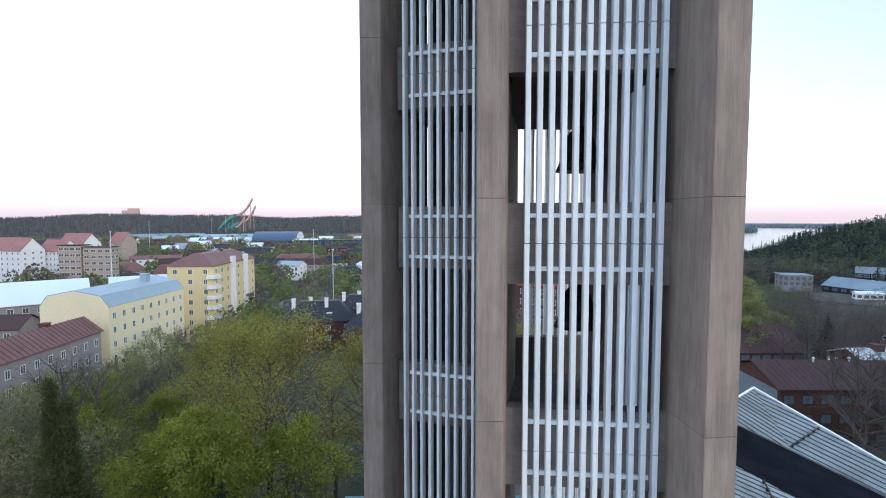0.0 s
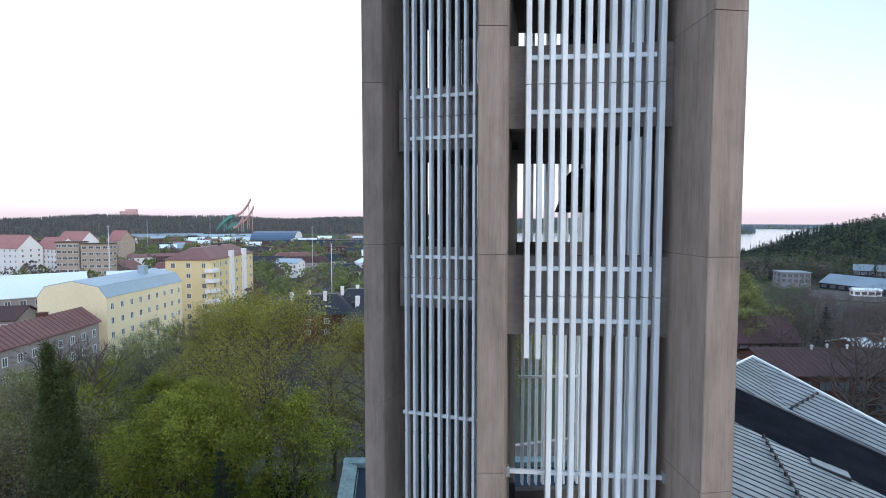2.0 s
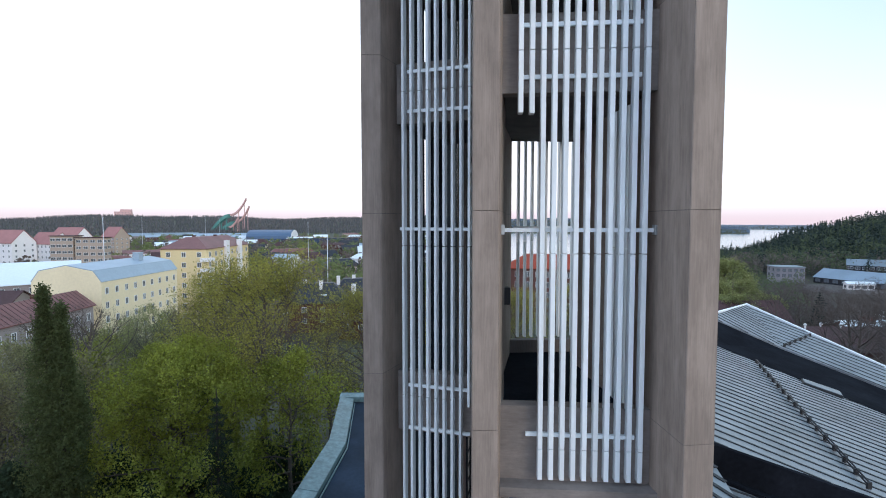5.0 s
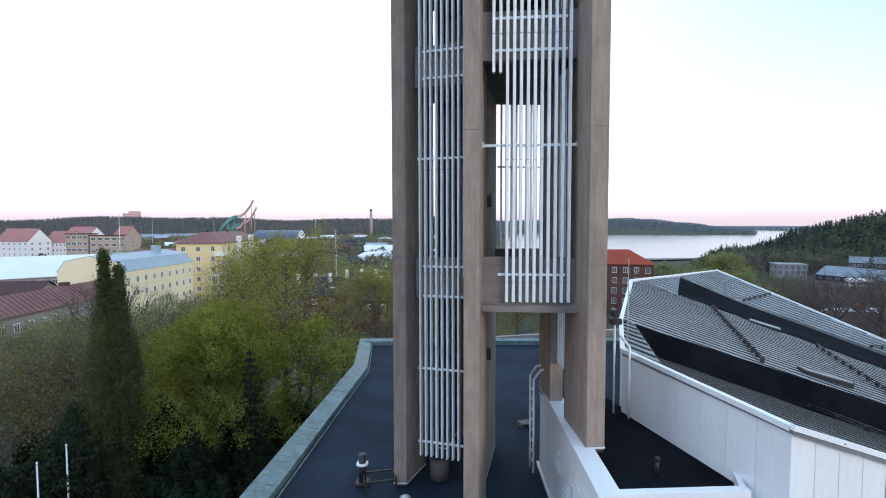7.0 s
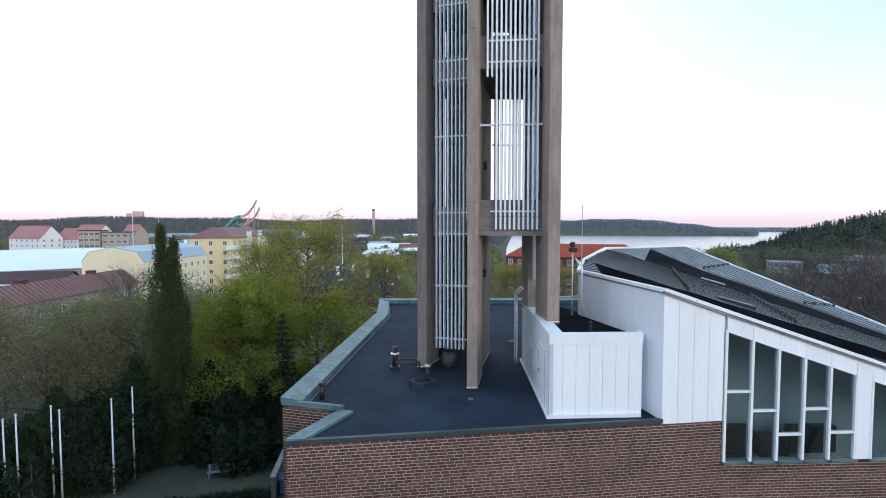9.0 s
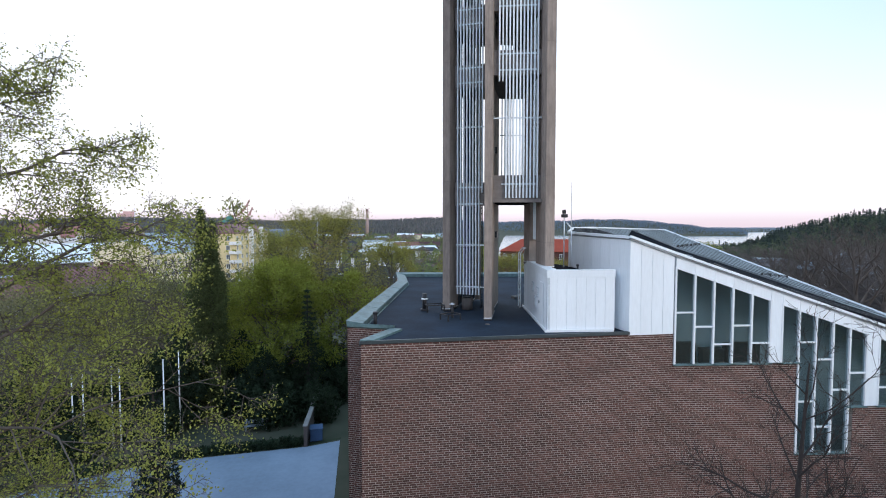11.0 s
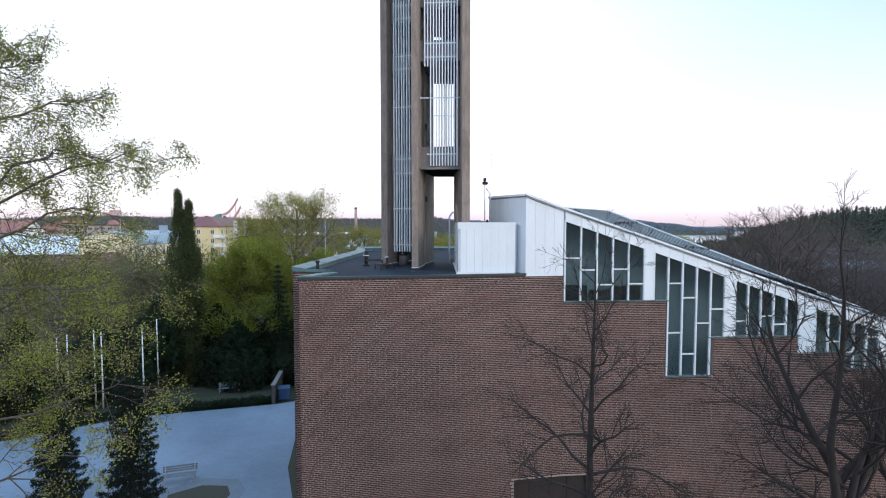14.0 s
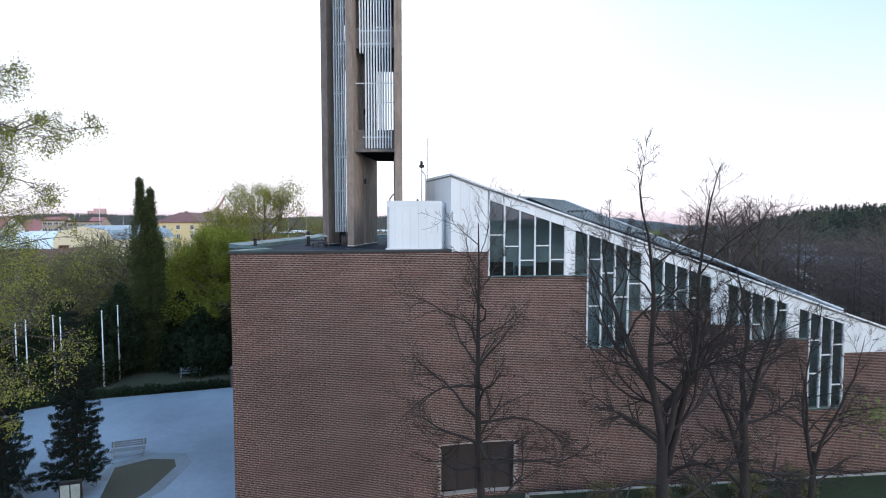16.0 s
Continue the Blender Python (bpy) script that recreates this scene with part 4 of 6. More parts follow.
sheet("lawn_patch", [(-13.4, 5.6), (-14.6, 9.6), (-13.0, 10.6), (-11.4, 10.4), (-10.9, 9.4), (-11.2, 6.6), (-12.6, 3.0), (-16, 2), (-16, 5.6)], 0.018, mat("worn_lawn", (0.036, 0.042, 0.028), 0.95, vary=0.4, scale=0.5, fine=6, second=(0.060, 0.058, 0.052)), "worn dark green lawn patch beside the plaza")
sheet("lawn_fringe", [(-14.9, 8.0), (-15.0, 10.2), (-13.2, 11.5), (-11.0, 11.2), (-10.1, 9.8), (-10.4, 6.6), (-12.0, 3.0), (-12.6, 3.0), (-11.2, 6.6), (-10.9, 9.4), (-11.4, 10.4), (-13.0, 10.6), (-14.6, 9.6), (-14.2, 8.0)], 0.026, mat("trodden_gravel", (0.105, 0.13, 0.155), 0.95, vary=0.4, scale=0.6, fine=5, second=(0.17, 0.215, 0.27)), "trodden grey gravel round the lawn patch")
sheet("lawn_west", [(-36, 28), (-31, 18.4), (-23.5, 22.6), (-12.0, 24.8), (-9.5, 26), (-9, 62), (-40, 62)], 0.012, GRASS, "dark green park lawn under the trees")
sheet("road", [(-9, 62), (-6, 58), (30, 64), (30, 70), (-9, 69), (-46, 66), (-46, 61)], 0.03, PAVING, "grey street beyond the park")
GREY_CAP = mat("grey_stone_coping", (0.20, 0.20, 0.20), 0.7, vary=0.2, scale=1.0, fine=5)
wall_ob = structure(part("garden_wall", prism(bmesh.new(), [(-12.3, 24.6), (-12.0, 24.6), (-12.5, 33.5), (-12.8, 33.5)], 0, [1.7, 1.7, 1.95, 1.95]), mat("dark_garden_wall", (0.10, 0.08, 0.075), 0.9)), "dark low garden wall with pale top")
part("wall_cap", prism(bmesh.new(), [(-12.34, 24.5), (-11.96, 24.5), (-12.46, 33.6), (-12.84, 33.6)], [1.72, 1.72, 1.97, 1.97], [1.80, 1.80, 2.05, 2.05]), GREY_CAP, wall_ob)

BENCH_WOOD = mat("grey_blue_bench_wood", (0.16, 0.20, 0.24), 0.7)


def bench(x, y, turn, label):
    b = empty("park_bench", (x, y, land(x, y) + 0.02), label, "bench", "park benches", turn)
    for k in range(4):
        part("seat_slat", box(bmesh.new(), -1.0, -0.22 + k * 0.12, 0.42, 1.0, -0.12 + k * 0.12, 0.46, 0.006), BENCH_WOOD, b)
    for k in range(3):
        part("back_slat", box(bmesh.new(), -1.0, 0.27 + k * 0.03, 0.55 + k * 0.13, 1.0, 0.31 + k * 0.03, 0.65 + k * 0.13, 0.006), BENCH_WOOD, b)
    for sx in (-0.85, 0.85):
        part("leg", box(box(bmesh.new(), sx - 0.03, -0.22, 0, sx + 0.03, -0.16, 0.43), sx - 0.03, 0.22, 0, sx + 0.03, 0.3, 0.95), STEEL, b)


bench(-14.6, 11.2, 12, "grey-blue slatted park bench on the gravel plaza")
bench(-17.2, 28.2, 12, "pale slatted park bench under the dark trees")
POLE_PAINT = mat("white_pole_paint", (0.72, 0.76, 0.82), 0.45)
for x, y, h in ((-23.7, 28.1, 7.15), (-24.0, 26.0, 7.0), (-26.9, 24.9, 6.65), (-27.75, 25.3, 6.8), (-29.3, 24.2, 6.65), (-30.0, 24.0, 6.4)):
    f = empty("flagpole", (x, y, land(x, y)), "bare white flagpole beside the plaza", "flagpole", "flagpoles")
    part("pole", rod(bmesh.new(), (0, 0, 0), (0, 0, h), 0.075, 0.045, n=10), POLE_PAINT, f)
    part("finial", rod(bmesh.new(), (0, 0, h), (0, 0, h + 0.12), 0.08, 0.05, n=10), POLE_PAINT, f)
    part("cleat", box(bmesh.new(), 0.06, -0.05, 2.2, 0.12, 0.05, 2.45, 0.01), STEEL, f)

# a blue waste bin by the garden wall
bin_ob = empty("waste_bin", (-11.5, 25.8, land(-11.5, 25.8) + 0.02), "blue plastic waste bin beside the garden wall", "waste bin", turn=12)
BIN_BLUE = mat("blue_bin_plastic", (0.05, 0.10, 0.20), 0.5)
part("body", prism(bmesh.new(), [(-0.5, -0.4), (0.5, -0.4), (0.5, 0.4), (-0.5, 0.4)], 0.08, 1.05, 0.03), BIN_BLUE, bin_ob)
part("lid", prism(bmesh.new(), [(-0.54, -0.45), (0.54, -0.45), (0.54, 0.45), (-0.54, 0.45)], 1.05, [1.12, 1.12, 1.2, 1.2]), BIN_BLUE, bin_ob)
for x in (-0.4, 0.4):
    part("wheel", rod(bmesh.new(), (x - 0.04, 0.3, 0.1), (x + 0.04, 0.3, 0.1), 0.1, n=12), BLACK, bin_ob)

# a small notice case near the plaza
board = empty("notice_case", (-14.0, 4.4, 0.0), "small lit notice case on black posts", "notice case", turn=10)
part("case", box(bmesh.new(), -0.5, -0.08, 0.9, 0.5, 0.08, 1.9, 0.02), BLACK, board)
for a, b in ((-0.44, -0.03), (0.03, 0.44)):
    part("panel", box(bmesh.new(), a, -0.1, 0.98, b, -0.082, 1.72), mat("pale_green_notices", (0.36, 0.41, 0.40), 0.5, vary=0.35, scale=3, fine=20), board, "pale green-grey notice panel")
for sx in (-0.45, 0.45):
    part("post", box(bmesh.new(), sx - 0.04, -0.04, 0, sx + 0.04, 0.04, 0.9), BLACK, board)


# ---- trees ----
BARK = mat("grey_brown_bark", (0.10, 0.082, 0.072), 0.95, vary=0.35, scale=1.5, fine=10)
BARK_DARK = mat("dark_bark", (0.040, 0.033, 0.031), 0.95, vary=0.3, scale=1.5, fine=10)


def leaf_mat(name, colour, second, spread=0.35):
    m = mat(name, colour, 0.75, vary=0.3, scale=0.25, fine=1.5, island=spread, second=second, spec=0.25)
    n, l = m.node_tree.nodes, m.node_tree.links
    b, o = n["Principled BSDF"], n["Material Output"]
    tr, mix = n.new("ShaderNodeBsdfTranslucent"), n.new("ShaderNodeMixShader")
    mix.inputs[0].default_value = 0.42
    l.new(b.inputs["Base Color"].links[0].from_socket, tr.inputs[0])
    l.new(b.outputs[0], mix.inputs[1]), l.new(tr.outputs[0], mix.inputs[2]), l.new(mix.outputs[0], o.inputs[0])
    return m


LIME = leaf_mat("fresh_lime_leaves", (0.250, 0.272, 0.045), (0.145, 0.165, 0.030))
OLIVE = leaf_mat("young_olive_leaves", (0.29, 0.275, 0.062), (0.19, 0.18, 0.045))
BUDS = leaf_mat("brown_green_buds", (0.195, 0.188, 0.092), (0.130, 0.124, 0.066))
BIRCH = leaf_mat("small_spring_leaves", (0.300, 0.315, 0.075), (0.185, 0.200, 0.052))
DARKLEAF = leaf_mat("dark_conifer_needles", (0.035, 0.055, 0.028), (0.02, 0.035, 0.02))
THUJA = leaf_mat("thuja_scales", (0.092, 0.112, 0.042), (0.052, 0.068, 0.030))
SPRUCE = leaf_mat("spruce_needles", (0.017, 0.029, 0.024), (0.010, 0.019, 0.016))


class Wood:
    """Collects tapered limbs and leaves of one tree."""

    def __init__(self, seed, thin=0.006):
        self.r, self.thin = random.Random(seed), thin
        self.v, self.f, self.tips, self.cut = [], [], [], None

    def mark(self):
        """What was made so far is the trunk, the rest its branches."""
        self.cut = (len(self.v), len(self.f))

    def tube(self, pts, radii, n):
        base = len(self.v)
        for i, p in enumerate(pts):
            d = (pts[min(i + 1, len(pts) - 1)] - pts[max(i - 1, 0)]).normalized()
            s = d.cross(Vector((0.3, 0.2, 1)) if abs(d.z) < 0.95 else Vector((1, 0, 0))).normalized()
            u = s.cross(d)
            for k in range(n):
                a = 2 * math.pi * k / n
                self.v.append(p + (s * math.cos(a) + u * math.sin(a)) * radii[i])
        for i in range(len(pts) - 1):
            for k in range(n):
                a, b = base + i * n + k, base + i * n + (k + 1) % n
                self.f.append((a, b, b + n, a + n))

    def limb(self, p, d, length, radius, level, kids, curl, lift, tips_from=2, ratio=0.55, angle=(35, 65)):
        r = self.r
        n = (7, 5, 4, 3, 3)[min(level, 4)]
        steps = max(2, min(7, int(length / 0.7) + 1))
        pts, d = [p.copy()], d.normalized()
        for i in range(steps):
            d = (d + Vector((r.gauss(0, curl), r.gauss(0, curl), r.gauss(0, curl) + lift))).normalized()
            pts.append(pts[-1] + d * length / steps)
        radii = [max(self.thin, radius * (1 - 0.8 * i / steps)) for i in range(steps + 1)]
        self.tube(pts, radii, n)
        if level >= tips_from:
            self.tips += pts[1:]
        if level >= len(kids) or (level >= 2 and length < 0.4 and tips_from > 5):
            return
        for k in range(kids[level]):
            t = r.uniform(0.3, 1.0) if level else r.uniform(0.22, 0.98)
            i = min(int(t * steps), steps - 1)
            q = pts[i].lerp(pts[i + 1], t * steps - i)
            axis = (pts[i + 1] - pts[i]).normalized()
            turn = axis.orthogonal().normalized()
            turn.rotate(Matrix.Rotation(r.uniform(0, 2 * math.pi), 3, axis))
            a = radians(r.uniform(*angle))
            nd = axis * math.cos(a) + turn * math.sin(a)
            self.limb(q, nd, length * ratio * r.uniform(0.7, 1.15) * (1.25 - 0.6 * t), radii[i] * 0.6, level + 1, kids, curl * 1.15, lift, tips_from, ratio, angle)

    def leaves(self, per, spread, size, droop=0.0):
        r = self.r
        vs, fs = [], []
        for p in self.tips:
            for _ in range(per):
                c = p + Vector((r.gauss(0, spread), r.gauss(0, spread), r.gauss(0, spread) - droop * abs(r.gauss(0, 1))))
                a = Vector((r.gauss(0, 1), r.gauss(0, 1), r.gauss(0, 1))).normalized() * size * r.uniform(0.6, 1.2)
                b = a.orthogonal().normalized()
                b.rotate(Matrix.Rotation(r.uniform(0, 6.3), 3, a.normalized()))
                b *= a.length * 0.6
                n = len(vs)
                vs += [c - a, c + b, c + a, c - b]
                fs.append((n, n + 1, n + 2, n + 3))
        return vs, fs


def tree_thing(name, place, wood, bark, leaves, leaf_material, label, category="tree", group=""):
    t = empty(name, place, label, category, group)
    nv, nf = wood.cut or (len(wood.v), len(wood.f))
    shared("trunk", mesh_of("trunk", wood.v[:nv], wood.f[:nf], bark, smooth=True), t)
    if nf < len(wood.f):
        shared("branchwork", mesh_of("branchwork", wood.v[nv:], [tuple(i - nv for i in f) for f in wood.f[nf:]], bark, smooth=True), t)
    if leaves:
        shared("crown", mesh_of("crown", *leaves, leaf_material), t, label="")
    return t


def broadleaf(name, place, height, width, seed, material, label, per=9, size=0.16, kids=(11, 6, 5), spread=0.35, trunk=0.3, group="", bark=BARK, low=0.28, lift=0.03):
    w = Wood(seed)
    r = w.r
    pts = [Vector((0, 0, -0.2))]
    for i in range(6):
        pts.append(pts[-1] + Vector((r.gauss(0, 0.12), r.gauss(0, 0.12), height * 0.92 / 6)))
    w.tube(pts, [trunk * (1 - 0.13 * i) for i in range(7)], 8)
    w.mark()
    for k in range(kids[0]):
        t = low + (0.97 - low) * (k + r.random()) / kids[0]
        i = min(int(t * 6), 5)
        p = pts[i].lerp(pts[i + 1], t * 6 - i)
        a = k * 2.4 + r.uniform(-0.4, 0.4)
        h = (t - low) / (1 - low)
        reach = width / 2 * (0.55 + 0.6 * math.sin(math.pi * min(1, 0.2 + 0.75 * h))) * r.uniform(0.8, 1.1) * (1.0 if h < 0.75 else 0.75)
        d = Vector((math.cos(a), math.sin(a), 0.35 + 0.9 * h))
        w.limb(p, d, reach, trunk * 0.42 * (1 - 0.5 * h), 1, (0, *kids[1:]), 0.12, lift, 2, 0.5)
    return tree_thing(name, place, w, bark, w.leaves(per, spread, size) if material else None, material, label, group=group)


def columnar(name, place, height, width, seed, label, spires=((0.0, 0.0, 1.0, 1.0),), material=DARKLEAF, count=1500, leaf=0.13):
    """A dense evergreen column; spires: (x, y, share of the height, share of the width) of each upright stem."""
    w = Wood(seed)
    r = w.r
    for sx, sy, tall, wide in spires:
        w.tube([Vector((sx * 0.3, sy * 0.3, -0.2)), Vector((sx, sy, height * tall * 0.93))], [0.26, 0.03], 7)
        phase = r.uniform(0, 6)
        for k in range(int(count * wide)):
            h = r.random() ** 0.9
            prof = width / 2 * wide * (0.78 + 0.3 * math.sin(math.pi * min(1, h * 1.1 + 0.05))) * (1 - smooth(0.62, 1.0, h) * 0.90)
            a = r.uniform(0, 2 * math.pi)
            lump = 1 + 0.16 * math.sin(a * 3 + h * 17 + phase) + 0.12 * math.sin(a * 2 - h * 41)
            q = prof * math.sqrt(r.uniform(0.3, 1)) * lump
            w.tips.append(Vector((sx + q * math.cos(a), sy + q * math.sin(a), 0.4 + h * (height * tall - 0.5))))
    return tree_thing(name, place, w, BARK_DARK, w.leaves(14, 0.15, leaf, 0.05), material, label)


def conifer(name, place, height, width, seed, label, material=SPRUCE, per=5):
    w = Wood(seed)
    r = w.r
    w.tube([Vector((0, 0, -0.2)), Vector((0, 0, height))], [width * 0.05, 0.02], 7)
    levels = int(height / 0.55)
    for i in range(levels):
        h = (i + 1) / (levels + 1)
        z = 0.6 + h * (height - 0.7)
        reach = (width / 2 * (1 - h) ** 0.8 + 0.10) * r.uniform(0.82, 1.12)
        count = 9 if h < 0.75 else 6
        for k in range(count):
            a = 2 * math.pi * (k + r.random() * 0.7) / count + i
            length = reach * r.uniform(0.62, 1.15)
            pts = [Vector((0, 0, z))]
            for s in range(1, 6):
                q = s / 5
                pts.append(Vector((math.cos(a) * length * q, math.sin(a) * length * q, z - 0.62 * length * q + 0.40 * length * q * q)))
            w.tube(pts, [0.03, 0.026, 0.022, 0.017, 0.011, 0.005], 3)
            for s in range(int(length * 34) + 4):
                q = r.uniform(0.05, 1.0) ** 0.75
                j = min(int(q * 5), 4)
                side = Vector((-math.sin(a), math.cos(a), -0.12)) * r.uniform(-0.26, 0.26) * (1.12 - q) * length
                w.tips.append(pts[j].lerp(pts[j + 1], q * 5 - j) + side)
    return tree_thing(name, place, w, BARK_DARK, w.leaves(per * 2, 0.045, 0.042, 0.10), material, label, "conifer")


def at(x, y, lift=0.0):
    return (x, y, land(x, y) + lift)


lime = broadleaf("lime_tree", at(-18.0, 37.5), 13.2, 11.5, 3, LIME, "rounded lime tree in fresh yellow-green leaf", per=20, size=0.092, kids=(42, 8, 5), spread=0.30, trunk=0.32, low=0.12)
maple = broadleaf("maple_tree", at(-14.5, 47.0), 19.8, 15, 5, OLIVE, "tall maple with sparse olive spring leaves", per=10, size=0.088, kids=(28, 7, 6), spread=0.45, trunk=0.36, low=0.25)
dim = broadleaf("park_tree", at(-27.5, 36.0), 11.5, 12, 8, BUDS, "grey-green park tree just coming into leaf", per=5, size=0.105, kids=(22, 7, 6), spread=0.45, trunk=0.3, low=0.2)
small = broadleaf("young_tree", at(-10.5, 40.0), 12.5, 8, 12, LIME, "young tree in light green leaf", per=9, size=0.115, kids=(20, 6, 5), spread=0.35, trunk=0.22, low=0.2)
bare = broadleaf("bare_tree", at(-9.5, 52.0), 13, 9, 14, None, "grey-brown bare park tree", kids=(20, 7, 6), trunk=0.26, bark=BARK)
columnar("thuja", at(-22.25, 30.9), 19.7, 2.35, 21, "tall dark green twin-tipped columnar thuja", ((-0.45, 0.1, 1.0, 1.05), (0.62, -0.1, 0.945, 0.92), (0.15, 0.4, 0.90, 1.1)), THUJA, 2000, 0.078)
conifer("spruce", at(-15.2, 6.9), 11.4, 3.5, 31, "small dark spruce beside the gravel plaza", per=6)
conifer("spruce", at(-18.6, 6.4), 7.6, 4.4, 37, "small dark spruce behind the leafing tree", per=6)
conifer("fir_tree", at(-13.6, 33.0), 12.5, 4.4, 33, "slim dark fir among the park trees", DARKLEAF, per=3)
yew = columnar("yew", at(-24.6, 30.5), 9.0, 5.0, 35, "dark dense yew beneath taller trees")
for x, y, turn, s in ((-17.5, 32.0, 40, 0.75), (-20.5, 34.5, 120, 0.85), (-28.5, 27.0, 80, 0.85), (-13.0, 36.5, 10, 0.6), (-33, 24, 200, 0.9)):
    copy_thing(yew, pose(*at(x, y), rz=turn) @ Matrix.Diagonal((s, s, s, 1)))
for x, y, turn, s in ((-23, 58, 60, 0.9), (-6.5, 56, 140, 0.8)):
    copy_thing(maple, pose(*at(x, y), rz=turn) @ Matrix.Diagonal((s, s, s, 1)))
for x, y, turn, s in ((-36, 44, 60, 0.95), (-33, 33, 150, 0.9), (-42, 36, 210, 1.0), (-44, 50, 300, 0.9), (-38, 24, 20, 0.9), (-52, 76, 90, 1.1), (-46, 68, 180, 1.0), (-50, 90, 260, 1.05)):
    s *= 0.72 if y > 65 else 1.0
    copy_thing(dim, pose(*at(x, y), rz=turn) @ Matrix.Diagonal((s, s, s, 1)))
for x, y, turn, s in ((-14.5, 52, 60, 1.0), (-4.5, 47, 200, 0.9), (-40, 57, 120, 1.25), (-47, 62, 20, 1.2), (-30, 64, 80, 1.1), (-34, 53, 250, 1.2), (-36, 68, 10, 1.3), (-40, 82, 200, 1.3), (-54, 84, 40, 1.2), (-57, 100, 130, 1.25), (-53, 108, 210, 1.2), (-56, 121, 280, 1.3), (-47, 96, 330, 1.2), (-48, 116, 70, 1.25), (-57, 70, 20, 1.15), (-52, 132, 160, 1.3), (-40, 104, 250, 1.2), (-58, 58, 300, 1.1), (-30, 92, 100, 1.2), (-26, 110, 60, 1.1)):
    s *= 0.68 if y > 65 or x < -45 else 1.0
    copy_thing(bare, pose(*at(x, y), rz=turn) @ Matrix.Diagonal((s, s, s, 1)))

for x, y, turn, s in ((-34, 51, 30, 0.85), (-40, 61, 110, 0.9), (-29.5, 57, 200, 0.85), (-44, 71, 260, 0.9), (-38, 45.5, 320, 0.8)):
    copy_thing(small, pose(*at(x, y), rz=turn) @ Matrix.Diagonal((s, s, s, 1)))

SOFT = leaf_mat("pale_budding_leaves", (0.25, 0.265, 0.105), (0.175, 0.19, 0.08))
soft = broadleaf("budding_tree", at(-41.0, 66.0), 11.5, 9, 17, SOFT, "slender tree in pale green bud before the tenement", per=6, size=0.12, kids=(16, 5, 4), spread=0.42, trunk=0.2, low=0.2)
for x, y, turn, s in ((-48, 62, 40, 1.0), (-46, 79, 130, 1.05), (-53, 73, 210, 1.0), (-51, 94, 300, 1.05), (-55, 108, 20, 1.1), (-43, 90, 80, 1.0), (-50, 47, 160, 0.95), (-36, 74, 240, 0.9)):
    copy_thing(soft, pose(*at(x, y), rz=turn) @ Matrix.Diagonal((s, s, s, 1)))

# clipped hedge along the plaza's back edge and dark shrubs under the trees
def shrub(name, place, wide, deep, tall, seed, label, turn=0.0, count=500, leaf=0.09, material=DARKLEAF, category="shrub", group=""):
    w = Wood(seed)
    r = w.r
    for k in range(5):
        x = (k - 2) / 5 * wide
        w.tube([Vector((x, 0, -0.1)), Vector((x + r.gauss(0, 0.1), r.gauss(0, 0.1), tall * 0.8))], [0.05, 0.015], 5)
    for k in range(count):
        u, v, h = r.uniform(-1, 1), r.uniform(-1, 1), r.uniform(0.02, 1)
        if abs(u) ** 4 + abs(v) ** 3 + h ** 4 > 1.25:
            continue
        w.tips.append(Vector((u * wide / 2, v * deep / 2, h * tall * (1 + 0.1 * math.sin(u * 9 + seed)))))
    t = tree_thing(name, place, w, BARK_DARK, w.leaves(9, 0.1, leaf), material, label, category, group)
    t.matrix_basis = pose(*place, rz=turn)
    return t


for k, (x0, y0, x1, y1) in enumerate(((-23.4, 23.0, -17.6, 24.1), (-17.6, 24.1, -12.4, 25.1), (-31.5, 18.6, -23.4, 23.0))):
    shrub("hedge", at((x0 + x1) / 2, (y0 + y1) / 2), math.hypot(x1 - x0, y1 - y0) + 0.4, 0.8, 0.6, 60 + k, "low dark clipped hedge along the gravel plaza", math.degrees(math.atan2(y1 - y0, x1 - x0)), 700, category="hedge", group="plaza hedges")
bush = shrub("shrub", at(-16.0, 29.5), 4.2, 3.4, 3.4, 71, "dark evergreen shrub under the park trees", 20, 900, 0.12, group="park shrubs")
for x, y, turn, s in ((-19.0, 31.5, 70, 1.1), (-12.2, 30.5, 130, 0.9), (-25.5, 27.0, 10, 1.0), (-29.5, 23.5, 50, 1.0), (-22.5, 33.5, 200, 1.2), (-14.8, 34.5, 260, 1.1), (-27.5, 31.0, 300, 1.2), (-32.5, 28.5, 80, 1.2), (-35.5, 21.5, 30, 1.2), (-10.8, 36.0, 90, 1.0), (-18.5, 41.0, 10, 1.3), (-25.0, 41.0, 80, 1.4), (-12.5, 44.0, 140, 1.2), (-31.0, 38.0, 190, 1.4)):
    copy_thing(bush, pose(*at(x, y), rz=turn) @ Matrix.Diagonal((s, s, s, 1)))

# the leafing tree at the plaza's near edge
w = Wood(77)
r = w.r
pts = [Vector((0, 0, -0.2)), Vector((0.1, 0, 5)), Vector((0.3, 0.1, 10)), Vector((0.2, 0.2, 13)), Vector((0.2, 0.3, 17)), Vector((0.1, 0.2, 21.0))]
w.tube(pts, [0.4, 0.33, 0.26, 0.19, 0.11, 0.04], 9)
w.mark()
for k in range(38):
    t = 0.16 + 0.74 * (k + r.random()) / 38
    i = min(int(t * 5), 4)
    p = pts[i].lerp(pts[i + 1], t * 5 - i)
    a = k * 2.399
    reach = (4.4 + 3.2 * smooth(0.25, 0.6, t) - 4.9 * smooth(0.66, 0.92, t)) * r.uniform(0.8, 1.05) * (1 - 0.5 * max(0.0, math.sin(a)))
    w.limb(p, Vector((math.cos(a), math.sin(a), 0.45)), reach, 0.055 * (1.15 - t * 0.7), 1, (0, 8, 7, 3), 0.14, -0.05, 2, 0.42)
